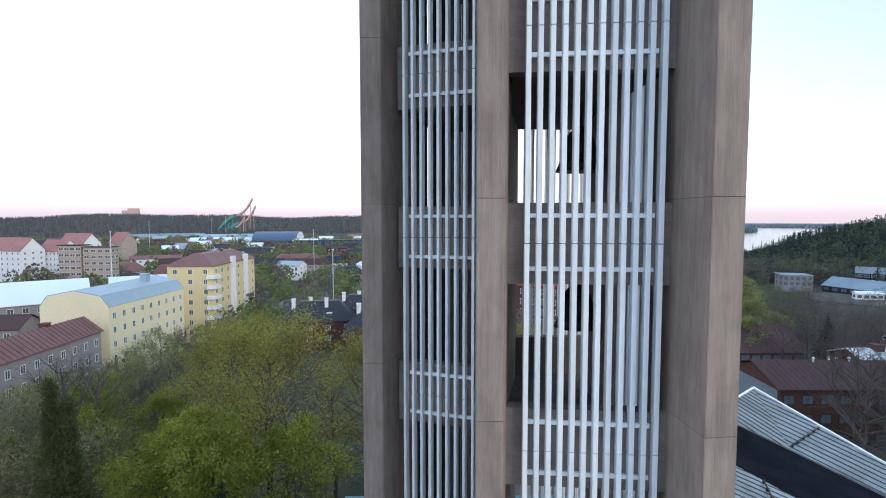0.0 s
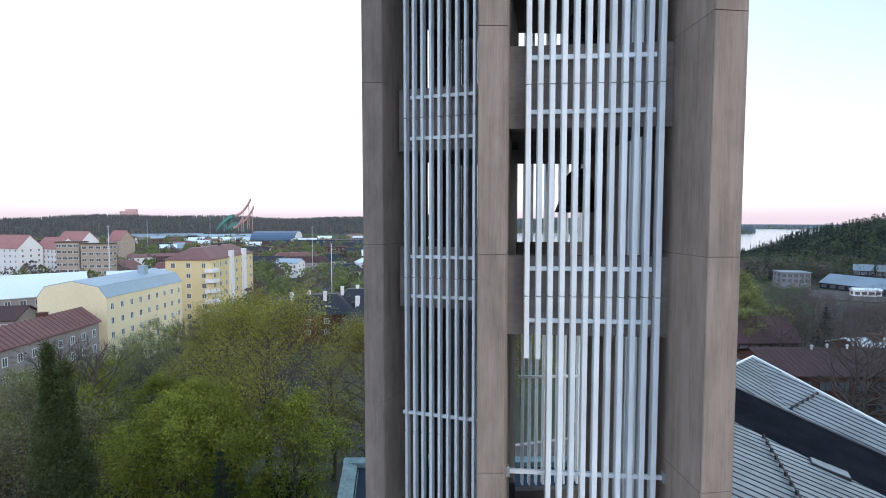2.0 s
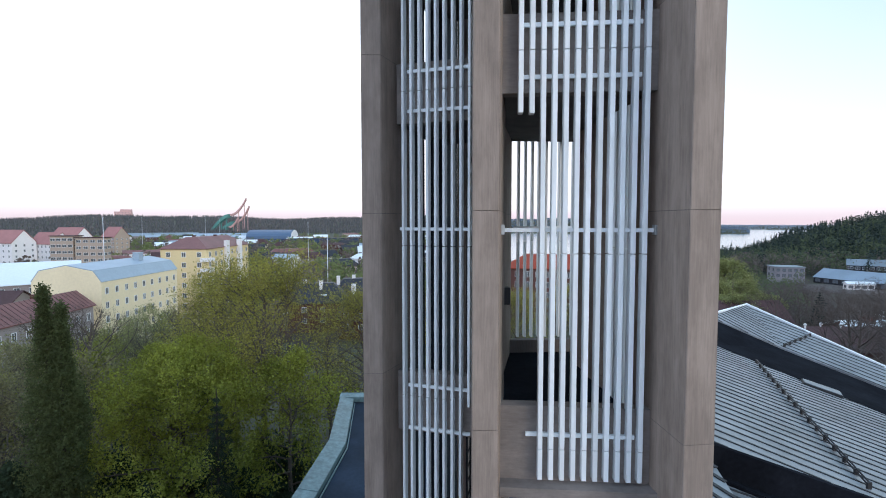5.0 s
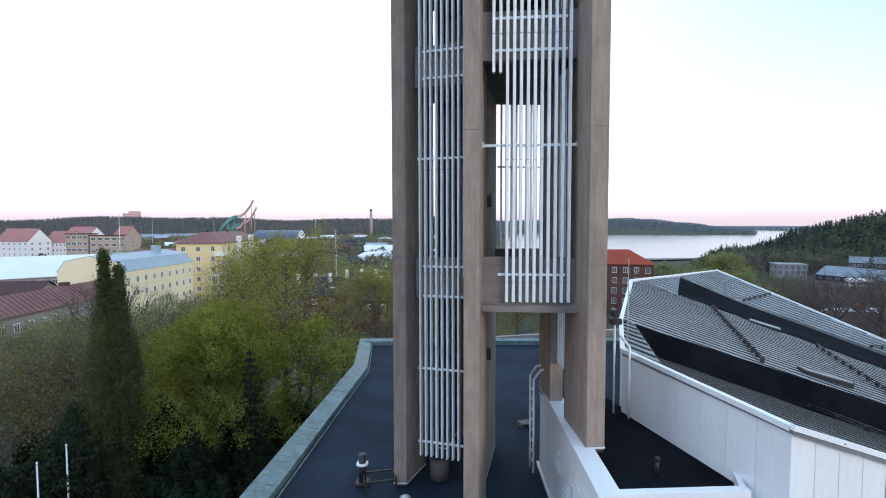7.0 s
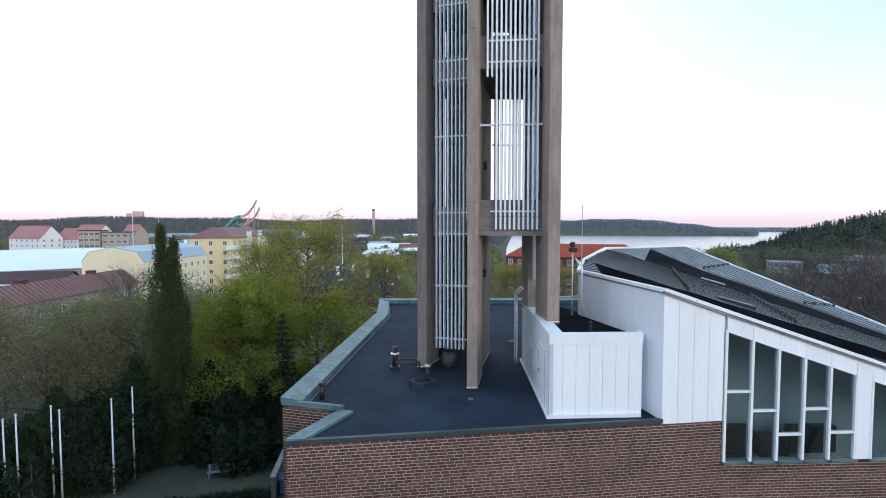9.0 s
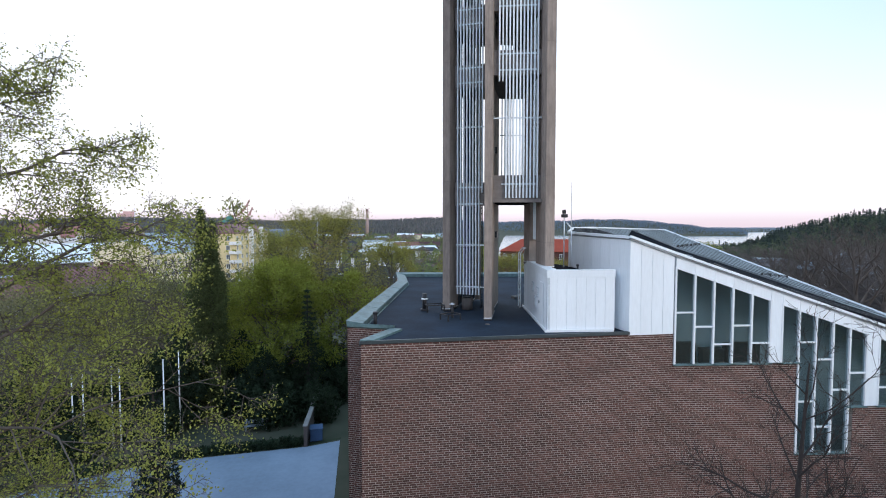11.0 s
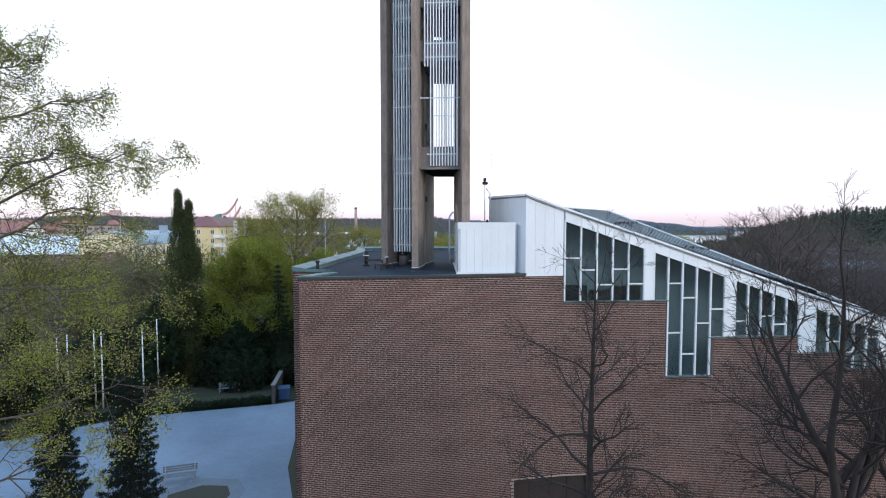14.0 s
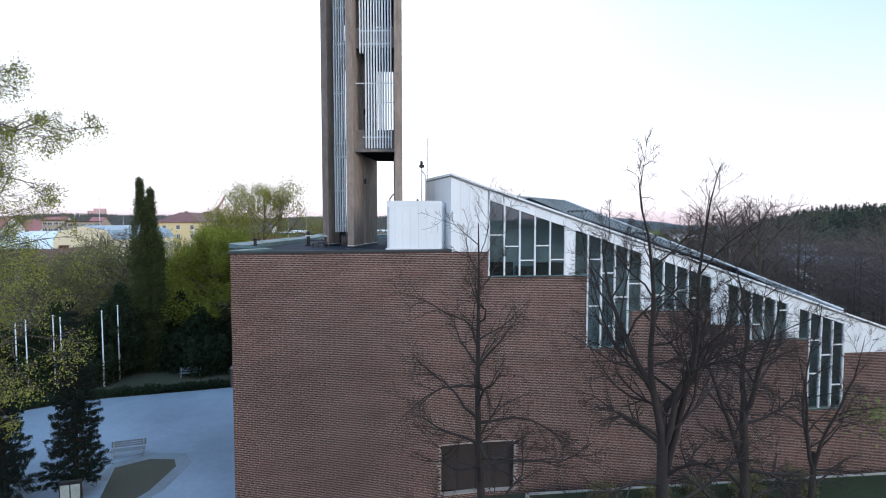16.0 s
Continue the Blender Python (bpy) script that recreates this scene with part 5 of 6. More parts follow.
# long arching boughs over the plaza, with hanging twigs
for low, end, arch in ((15.6, (6.2, 1.6, 18.4), 1.0), (16.2, (5.5, 0.4, 17.8), 1.4), (17.6, (4.0, 1.2, 19.9), 0.8), (18.6, (2.3, 1.7, 21.2), 0.6), (12.2, (3.4, 2.2, 14.2), 1.2), (14.4, (4.6, 1.8, 16.2), 1.5), (10.6, (2.6, 2.2, 12.0), 1.1), (19.2, (1.2, 2.4, 21.8), 0.5)):
    root, end = Vector((0.25, 0.15, low)), Vector(end)
    line = []
    for i in range(10):
        q = i / 9
        line.append(root.lerp(end, q) + Vector((r.gauss(0, 0.09), r.gauss(0, 0.09), arch * math.sin(math.pi * q) * (0.5 + 0.5 * q) + r.gauss(0, 0.07))))
    w.tube(line, [0.055 * (1 - 0.09 * i) for i in range(10)], 6)
    for k in range(15):
        q = 0.3 + 0.7 * (k + r.random()) / 15
        i = min(int(q * 9), 8)
        d = (line[i + 1] - line[i]).normalized()
        side = Vector((r.gauss(0, 1), r.gauss(0, 1), r.uniform(-0.5, 0.8))).normalized()
        w.limb(line[i].lerp(line[i + 1], q * 9 - i), d * 0.8 + side, r.uniform(0.7, 1.6) * (1.25 - 0.6 * q), 0.018, 2, (0, 0, 6, 4), 0.16, -0.05 if k % 3 else -0.16, 2, 0.5)
tree_thing("overhanging_tree", at(-13.7, -6.3), w, BARK, w.leaves(4, 0.11, 0.034, 0.12), BIRCH, "leafing tree with drooping twigs beside the plaza")

# bare trees before the brick wall
def bare_tree(name, place, height, seed, label, reach, forks, trunk=0.17, leaders=(), fork_at=0.6):
    """A leafless tree. leaders: (azimuth in degrees, lean, share of the height) of each stem that leaves the trunk at fork_at."""
    w = Wood(seed, 0.004)
    r = w.r
    top = height * (fork_at if leaders else 1.0)
    pts, d = [Vector((0, 0, -0.2))], Vector((0, 0, 1))
    for i in range(10):
        d = (d + Vector((r.gauss(0, 0.035), r.gauss(0, 0.035), 0.12))).normalized()
        pts.append(pts[-1] + d * top / 10)
    thin = 0.05 if leaders else 0.092
    radii = [trunk * (1 - thin * i) for i in range(11)]
    w.tube(pts, radii, 9)
    stems = [(pts, radii, 1.0)]
    for azimuth, lean, share in leaders:
        a = radians(azimuth)
        d = Vector((math.cos(a) * lean, math.sin(a) * lean, 1)).normalized()
        low = r.randint(8, 10)
        line, length = [pts[low].copy()], (height * share - pts[low].z) * math.hypot(1, lean * 0.8)
        for i in range(10):
            d = (d + Vector((r.gauss(0, 0.085), r.gauss(0, 0.085), 0.04))).normalized()
            line.append(line[-1] + d * length / 10)
        rr = [trunk * 0.42 * (1 - 0.092 * i) for i in range(11)]
        w.tube(line, rr, 7)
        stems.append((line, rr, 0.62))
    w.mark()
    for n, (line, radii, size) in enumerate(stems):
        count = forks if n == 0 else 9
        first = 0.32 if n == 0 else 0.16
        for k in range(count):
            t = first + (0.97 - first) * (k + r.random()) / count
            i = min(int(t * 10), 9)
            p = line[i].lerp(line[i + 1], t * 10 - i)
            a = k * 2.399 + r.uniform(-0.4, 0.4)
            if n == 0 and not leaders:
                long = reach * (1.12 - 0.78 * t) * r.uniform(0.65, 1.1)
                rise = 0.35 + 1.1 * smooth(0.45, 0.9, t)
            else:
                long = reach * size * (1.05 - 0.78 * t) * r.uniform(0.6, 1.1)
                rise = 0.35 if n == 0 else 0.6 + 0.9 * t
            w.limb(p, Vector((math.cos(a), math.sin(a), rise * r.uniform(0.5, 1.3))), long + 0.3, min(0.065, radii[i] * 0.5), 1, (0, 8, 6, 4), 0.21, 0.03 if n == 0 else 0.06, 9, 0.47, (20, 55))
    return tree_thing(name, place, w, BARK_DARK, None, None, label, group="bare trees by the church")


bare_tree("bare_street_tree", at(5.8, -5.5), 15.4, 41, "slender dark bare tree before the brick wall", 5.4, 26, 0.22)
bare_tree("bare_street_tree", at(9.7, -10.4), 17.3, 43, "large forked dark bare tree before the church", 6.0, 13, 0.26, ((180, 0.42, 0.87), (180, 0.26, 0.95), (0, 0.30, 0.95), (285, 0.40, 0.74), (350, 0.62, 0.72)), 0.60)
bare_tree("bare_street_tree", at(13.4, -9.2), 17.2, 47, "tall dark bare tree before the church windows", 4.8, 14, 0.22, ((150, 0.34, 0.76), (60, 0.08, 0.84), (330, 0.42, 0.76)), 0.56)
bare_tree("bare_street_tree", at(17.8, -6.0), 12.4, 49, "dark bare tree before the church windows", 4.4, 12, 0.18, ((200, 0.4, 0.9), (80, 0.15, 1.0), (320, 0.4, 0.9)), 0.55)
broadleaf("leafing_tree", at(27.5, -5.0), 14.6, 6.6, 51, SOFT, "tree in light green leaf at the far end of the church", per=5, size=0.14, kids=(22, 6, 5), trunk=0.2)
# low bare shrubs on the lawn strip
wall_shrub = shrub("lawn_shrub", at(13.5, 1.9, 0.48), 1.6, 1.1, 1.1, 95, "low budding shrub on the lawn strip", 10, 260, 0.05, BUDS, group="lawn shrubs")
for x, y, turn, s in ((16.2, 1.5, 50, 1.1), (18.8, 2.1, 120, 0.9), (21.5, 1.7, 200, 1.2), (24.6, 2.0, 300, 1.0)):
    copy_thing(wall_shrub, pose(*at(x, y, 0.48), rz=turn) @ Matrix.Diagonal((s, s, s, 1)))

# Unseen wall, added to block low sky and darken the foot of the brickwork
structure(part("wall_street", box(bmesh.new(), -70, -46, -0.5, 20, -44, 13.5), mat("dull_sky_block_plaster", (0.14, 0.125, 0.115), 0.9, vary=0.3, scale=0.2, fine=3)), "plain unseen plaster wall that blocks low sky light")

# ---- town ----
YELLOW = mat("pale_yellow_plaster", (0.80, 0.70, 0.48), 0.9, vary=0.1, scale=0.1, fine=2)
YELLOW_DEEP = mat("ochre_yellow_plaster", (0.68, 0.56, 0.32), 0.9, vary=0.1, scale=0.1, fine=2)
GREY_WALL = mat("grey_beige_plaster", (0.30, 0.27, 0.27), 0.9, vary=0.12, scale=0.1, fine=2)
PALE_WALL = mat("off_white_plaster", (0.78, 0.77, 0.78), 0.9, vary=0.1, scale=0.1, fine=2)
BEIGE_WALL = mat("beige_plaster", (0.42, 0.34, 0.28), 0.9, vary=0.12, scale=0.1, fine=2)
RED_WALL = mat("red_brick_wall", (0.105, 0.046, 0.038), 0.9, vary=0.2, scale=0.2, fine=3)
RED_ROOF = mat("dark_red_sheet_roof", (0.19, 0.085, 0.080), 0.6, vary=0.25, scale=0.2, fine=2)
RED_TILE = mat("dull_red_tile_roof", (0.36, 0.165, 0.155), 0.8, vary=0.2, scale=0.2, fine=2)
BROWN_ROOF = mat("brown_sheet_roof", (0.078, 0.045, 0.046), 0.8, spec=0.2, vary=0.25, scale=0.2, fine=2)
BRIGHT_RED = mat("orange_red_tile_roof", (0.281, 0.047, 0.023), 0.8, vary=0.2, scale=0.2, fine=2)
BLUE_ROOF = mat("blue_grey_sheet_roof", (0.30, 0.38, 0.45), 0.5, vary=0.12, scale=0.15, fine=2)
WHITE_ROOF = mat("white_sheet_roof", (0.68, 0.74, 0.78), 0.5, vary=0.08, scale=0.1, fine=2)
DARK_ROOF = mat("black_sheet_roof", (0.022, 0.024, 0.032), 0.55, vary=0.3, scale=0.2, fine=2)
ROOF_RIB = mat("roof_rib", (0.10, 0.05, 0.05), 0.6)
PALE_PANE = mat("curtained_window_glass", (0.15, 0.17, 0.20), 0.1, vary=0.3, spec=0.8)
HALL_ROOF = mat("dull_blue_hall_roof", (0.20, 0.25, 0.29), 0.5, vary=0.2, scale=0.1, fine=2)
window_cache = {}


def window_meshes(w, h, dark=False):
    key = (w, h, dark)
    if key not in window_cache:
        fb, pb = bmesh.new(), bmesh.new()
        t = 0.09
        for a in ((-w / 2, -h / 2, w / 2, -h / 2 + t), (-w / 2, h / 2 - t, w / 2, h / 2), (-w / 2, -h / 2 + t, -w / 2 + t, h / 2 - t), (w / 2 - t, -h / 2 + t, w / 2, h / 2 - t), (-t / 3, -h / 2 + t, t / 3, h / 2 - t)):
            box(fb, a[0], -0.05, a[1], a[2], 0.06, a[3])
        box(pb, -w / 2 + t, -0.005, -h / 2 + t, w / 2 - t, 0.03, h / 2 - t)
        out = []
        for nm, b, m in (("window", fb, BLACK if dark else FRAME), ("pane", pb, PALE_PANE if dark else PANE)):
            me = bpy.data.meshes.new(nm)
            b.to_mesh(me)
            b.free()
            me.materials.append(m)
            out.append(me)
        window_cache[key] = out
    return window_cache[key]


def building(name, p, q, depth, z0, eave, ridge, wall, roof, label, rows=0, cols=0, side=0, size=(1.3, 1.5), kind="gable", category="house", group="", gap=3.0, first=1.6, over=0.4, roof_label="", dark=False):
    """A house whose front runs from p to q in plan; its depth lies to the left of p to q."""
    p, q = Vector(p), Vector(q)
    length = (q - p).length
    turn = math.degrees(math.atan2(q.y - p.y, q.x - p.x))
    h = empty(name, (p.x, p.y, z0), label, category, group, turn)
    H, T = eave - z0, ridge - z0
    b = bmesh.new()
    if kind == "gable":
        vs = [b.verts.new(c) for c in ((0, 0, 0), (length, 0, 0), (length, depth, 0), (0, depth, 0), (0, 0, H), (length, 0, H), (length, depth, H), (0, depth, H), (0, depth / 2, T - 0.15), (length, depth / 2, T - 0.15))]
        for f in ((3, 2, 1, 0), (0, 1, 5, 4), (2, 3, 7, 6), (1, 2, 6, 9, 5), (3, 0, 4, 8, 7), (4, 5, 9, 8), (6, 7, 8, 9)):
            b.faces.new([vs[i] for i in f])
    elif kind == "mansard":
        k = depth * 0.2
        m = H + (T - H) * 0.62
        prof = [(0, 0), (0, H), (k, m), (depth / 2, T - 0.15), (depth - k, m), (depth, H), (depth, 0)]
        a = [b.verts.new((0, y, z)) for y, z in prof]
        c = [b.verts.new((length, y, z)) for y, z in prof]
        b.faces.new(a), b.faces.new(c[::-1])
        for i in range(7):
            j = (i + 1) % 7
            b.faces.new((a[j], a[i], c[i], c[j]))
    else:
        box(b, 0, 0, 0, length, depth, H)
    bmesh.ops.recalc_face_normals(b, faces=b.faces)
    part("wall", b, wall, h)
    rb = bmesh.new()
    o = over

    def slab(a, c, d, e, t=0.18):
        top = [rb.verts.new(Vector(v) + Vector((0, 0, t))) for v in (a, c, d, e)]
        low = [rb.verts.new(Vector(v)) for v in (a, c, d, e)]
        rb.faces.new(top), rb.faces.new(low[::-1])
        for i in range(4):
            rb.faces.new((low[i], low[(i + 1) % 4], top[(i + 1) % 4], top[i]))

    if kind == "gable":
        s = (T - H) / (depth / 2) * o
        slab((-o, -o, H - s), (length + o, -o, H - s), (length + o, depth / 2, T), (-o, depth / 2, T))
        slab((length + o, depth + o, H - s), (-o, depth + o, H - s), (-o, depth / 2, T), (length + o, depth / 2, T))
    elif kind == "mansard":
        o = 0.25
        slab((-o, -o, H - 0.2), (length + o, -o, H - 0.2), (length + o, k, m), (-o, k, m))
        slab((-o, k, m), (length + o, k, m), (length + o, depth / 2, T), (-o, depth / 2, T))
        slab((length + o, depth + o, H - 0.2), (-o, depth + o, H - 0.2), (-o, depth - k, m), (length + o, depth - k, m))
        slab((length + o, depth - k, m), (-o, depth - k, m), (-o, depth / 2, T), (length + o, depth / 2, T))
    elif kind == "hip":
        i = min(depth, length) / 2
        base = [(-o, -o), (length + o, -o), (length + o, depth + o), (-o, depth + o)]
        low = [rb.verts.new((*c, H)) for c in base]
        lip = [rb.verts.new((*c, H + 0.15)) for c in base]
        f = 0.75
        top = [rb.verts.new((*c, T)) for c in ((i * f, i * f), (length - i * f, i * f), (length - i * f, depth - i * f), (i * f, depth - i * f))]
        rb.faces.new(top), rb.faces.new(low[::-1])
        for j in range(4):
            e = (j + 1) % 4
            rb.faces.new((low[j], low[e], lip[e], lip[j])), rb.faces.new((lip[j], lip[e], top[e], top[j]))
    elif kind == "arch":
        n = 10
        prof = [(depth / 2 - math.cos(math.pi * j / n) * depth / 2, H + math.sin(math.pi * j / n) * (T - H)) for j in range(n + 1)]
        ends = [[rb.verts.new((x, y, z)) for y, z in prof] for x in (-o, length + o)]
        rb.faces.new(ends[0]), rb.faces.new(ends[1][::-1])
        for j in range(n + 1):
            k = (j + 1) % (n + 1)
            rb.faces.new((ends[0][k], ends[0][j], ends[1][j], ends[1][k]))
    else:
        box(rb, -o, -o, H, length + o, depth + o, H + 0.35)
    bmesh.ops.recalc_face_normals(rb, faces=rb.faces)
    part("roof", rb, roof, h, roof_label)
    fm, pm = window_meshes(*size, dark)

    def put(m):
        f = shared("window", fm, h, m)
        shared("pane", pm, f)

    for i in range(rows):
        z = H - first - i * gap
        for j in range(cols):
            put(pose((j + 0.5) * length / cols, -0.03, z))
        for j in range(side):
            put(pose(length + 0.03, (j + 0.5) * depth / side, z, rz=90))
            put(pose(-0.03, (j + 0.5) * depth / side, z, rz=-90))
    return h


def roof_chimney(h, x, y, z, w=0.8, tall=1.4, material=RED_WALL):
    part("chimney", box(box(bmesh.new(), x - w / 2, y - w / 2, z, x + w / 2, y + w / 2, z + tall, 0.03), x - w / 2 - 0.08, y - w / 2 - 0.08, z + tall, x + w / 2 + 0.08, y + w / 2 + 0.08, z + tall + 0.12), material, h)


# yellow apartment block with a red roof
b = building("apartment_block", (-74, 150.5), (-60.6, 149.8), 32, -9, 15.2, 18.6, YELLOW_DEEP, RED_ROOF, "ochre-yellow seven-storey apartment block with a dark red roof", 7, 3, 8, kind="hip", category="apartment block")
for i in range(7):
    part("balcony", box(bmesh.new(), 12.0, -1.3, 20.6 - i * 3.0, 14.6, 2.6, 21.6 - i * 3.0, 0.03), PALE_WALL, b, "pale glazed corner balcony")
for y in (12, 22):
    part("stair_tower", box(bmesh.new(), 13.3, y, 0, 14.4, y + 2.0, 26.3, 0.05), PALE_WALL, b, "white projecting stair tower")
roof_chimney(b, 5, 10, 26.5), roof_chimney(b, 8, 18, 26.5)
# yellow long house with a mansard roof
b = building("apartment_house", (-64.2, 105.9), (-61.9, 133.8), 14.6, -8, 10.9, 14.4, YELLOW, BLUE_ROOF, "long pale yellow apartment house with a blue-grey mansard roof", 6, 9, 0, (1.0, 1.4), "flat", "apartment house", first=1.9)
for ob in list(b.children):
    if ob.name.startswith("roof") or ob.name.startswith("wall"):
        bpy.data.objects.remove(ob)
L1, D1, H1 = 28.0, 14.6, 18.9
prof = [(0, 0), (0, H1), (1.7, H1 + 2.3), (D1 / 2, H1 + 3.4), (D1 - 1.7, H1 + 2.3), (D1, H1), (D1, 0)]
wb, rb = bmesh.new(), bmesh.new()
a = [wb.verts.new((0, y, z)) for y, z in prof]
c = [wb.verts.new((L1, y, z)) for y, z in prof]
wb.faces.new(a), wb.faces.new(c[::-1])
for i in range(7):
    j = (i + 1) % 7
    wb.faces.new((a[j], a[i], c[i], c[j]))
bmesh.ops.recalc_face_normals(wb, faces=wb.faces)
part("wall", wb, YELLOW, b)
for (y0, z0), (y1, z1) in zip(prof[1:5], prof[2:6]):
    n = Vector((0, -(z1 - z0), y1 - y0)).normalized() * 0.16
    prism_pts = [(0.0, y0, z0), (L1 + 0.2, y0, z0), (L1 + 0.2, y1, z1), (0.0, y1, z1)]
    lo = [rb.verts.new(v) for v in prism_pts]
    hi = [rb.verts.new(Vector(v) + n) for v in prism_pts]
    rb.faces.new(hi), rb.faces.new(lo[::-1])
    for i in range(4):
        rb.faces.new((lo[i], lo[(i + 1) % 4], hi[(i + 1) % 4], hi[i]))
bmesh.ops.recalc_face_normals(rb, faces=rb.faces)
part("roof", rb, BLUE_ROOF, b, "blue-grey sheet mansard roof")
roof_chimney(b, 20, 5, H1 + 3.0, 1.6, 1.8, BLUE_ROOF)
# grey house with a long brown-red sheet roof
b = building("tenement", (-67.0, 39.0), (-64.1, 102.9), 7, -7.5, 6.9, 9.5, GREY_WALL, RED_ROOF, "long grey tenement with a brown-red ribbed sheet roof", 4, 22, 0, (1.0, 1.5), "gable", "tenement", first=2.2)
for k in range(60):
    x = 0.6 + k * 1.06
    part("roof_rib", beam_between(bmesh.new(), (x, -0.4, 14.1 + 0.22), (x, 3.5, 17.0 + 0.22), 0.06, 0.08), ROOF_RIB, b)
for x in (20, 38, 55):
    roof_chimney(b, x, 4.0, 16.6, 1.3, 1.0)
# white-roofed market hall and neighbours
building("market_hall", (-112.5, 121.0), (-88.5, 138.5), 17, -8, 7.6, 12.4, GREY_WALL, WHITE_ROOF, "low market hall with a broad white sheet roof", 1, 10, 0, kind="gable", category="hall", group="market halls")
building("market_hall", (-92.5, 154.0), (-77.0, 163.0), 16, -8, 7.0, 10.8, GREY_WALL, WHITE_ROOF, "low market hall with a broad white sheet roof", 1, 8, 0, kind="gable", category="hall", group="market halls")
building("market_hall", (-116, 104), (-84, 108), 9, -8, 6.2, 8.4, GREY_WALL, BROWN_ROOF, "low hall with a dark brown roof", 1, 8, 0, kind="gable", category="hall")
building("yellow_house", (-104, 88), (-84, 89), 9, -8, 5.6, 7.4, YELLOW, BLUE_ROOF, "small yellow house with a blue-grey roof", 2, 4, 0)
for p0, q0, deep, low, high, tone in (((-240.0, 292.0), (-217.0, 284.5), 13, 11.6, 18.4, PALE_WALL), ((-219.5, 300.0), (-202.5, 293.5), 12, 10.6, 16.8, PALE_WALL), ((-244.0, 352.0), (-222.5, 344.0), 13, 12.2, 19.0, PALE_WALL), ((-226.0, 378.0), (-214.0, 373.0), 12, 12.0, 19.0, BEIGE_WALL)):
    building("white_apartments", p0, q0, deep, -9, low, high, tone, RED_TILE, "white gabled apartment house with a red roof" if tone == PALE_WALL else "beige gabled apartment house with a red roof", 6, 6, 3, (1.1, 1.4), kind="gable", category="apartment house", group="white apartment houses")
building("office_block", (-160, 247), (-147, 247), 6, -9, 15.4, 16.0, BEIGE_WALL, BROWN_ROOF, "beige and brown office block with window bands", 6, 4, 2, (2.2, 1.3), "flat", "office block")
building("office_block", (-172, 248), (-161.5, 248), 7, -9, 16.2, 17.0, BEIGE_WALL, BROWN_ROOF, "beige office block with window bands", 7, 4, 2, (2.2, 1.3), "flat", "office block")
# black-roofed houses with white chimneys
for k, (x, y, l, t) in enumerate(((-38, 138, 20, 8), (-20, 131, 16, -12), (-26, 150, 20, 4))):
    q = (x + l * math.cos(radians(t)), y + l * math.sin(radians(t)))
    h = building("villa", (x, y), q, 12, -10.0, 0.5, 5.7, RED_WALL, DARK_ROOF, "old villa with a steep black roof and white chimneys", 2, 4, 2, kind="hip", category="villa", group="black-roofed villas")
    for i in range(3):
        roof_chimney(h, 3 + i * 4.5, 3.4 + 2.4 * (i % 2), 13.6, 1.0, 3.0, PALE_WALL)
    part("skylight", box(bmesh.new(), l * 0.6, 1.2, 12.6, l * 0.6 + 1.6, 2.2, 12.9), WHITE_ROOF, h)
# red-roofed brick school beyond the tower
h = building("school", (26, 148), (66, 134), 16, -14, 9.3, 13.2, RED_WALL, BRIGHT_RED, "brick school with an orange-red tiled roof", 5, 14, 4, (1.3, 1.7), "hip", "school")
# brown-roofed brick houses beyond the hall
building("brick_house", (60, 101), (80.2, 100), 12, -9, 1.3, 5.6, RED_WALL, BROWN_ROOF, "red-brown brick house with a dark brown sheet roof", 3, 9, 3, (1.9, 1.4), "gable", group="brick houses", first=1.2, dark=True)
near_house = building("brick_house", (54.6, 73.0), (86, 70.9), 14, -8, 3.2, 5.6, RED_WALL, BROWN_ROOF, "red-brown brick house with a dark brown sheet roof", 3, 11, 3, (1.8, 1.5), "gable", group="brick houses", first=1.7, over=0.5, dark=True)
for x, y in ((9.5, 6.4), (12.5, 7.0), (15.5, 6.6), (19.0, 7.2), (24.0, 6.6)):
    part("roof_vent", rod(rod(bmesh.new(), (x, y, 13.0), (x, y, 14.1), 0.14, n=8), (x, y, 14.1), (x, y, 14.4), 0.3, 0.1, n=8), FRAME, near_house, "small white roof vent")
part("gable_sheet", prism(bmesh.new(), [(-0.12, 0.4), (-0.02, 0.4), (-0.02, 13.6), (-0.12, 13.6)], 3.0, 10.8), HALL_ROOF, near_house, "pale grey sheet on the gable")
annex = building("brick_annex", (84.5, 90.0), (104, 89.0), 9, -9, 1.7, 3.4, RED_WALL, WHITE_ROOF, "brick annex with a broad white sheet roof", 2, 7, 2, (1.6, 1.4), "gable", "house")
roof_chimney(annex, 5.2, 4.0, 11.7, 1.9, 1.6)
building("white_house", (124, 121), (138, 118), 9, -10, -3.2, 0.0, PALE_WALL, BROWN_ROOF, "small white house with a brown roof", 1, 5, 2)
BARN_Z = -13.0
building("industrial_hall", (228, 271), (246, 209), 17, BARN_Z, -8.4, -3.9, DARK_ROOF, mat("blue_sheet_hall_roof", (0.20, 0.26, 0.32), 0.5, vary=0.2, scale=0.1, fine=2), "long low hall with a pale blue sheet roof", 1, 14, 2, (3.0, 2.0), kind="gable", category="hall", group="low halls", dark=True)
building("industrial_hall", (221, 241), (232.5, 237.5), 4, BARN_Z, -8.6, -7.7, PALE_WALL, WHITE_ROOF, "low white hall with a sheet roof", 1, 4, 1, (2.0, 1.5), kind="gable", category="hall", group="low halls", dark=True)
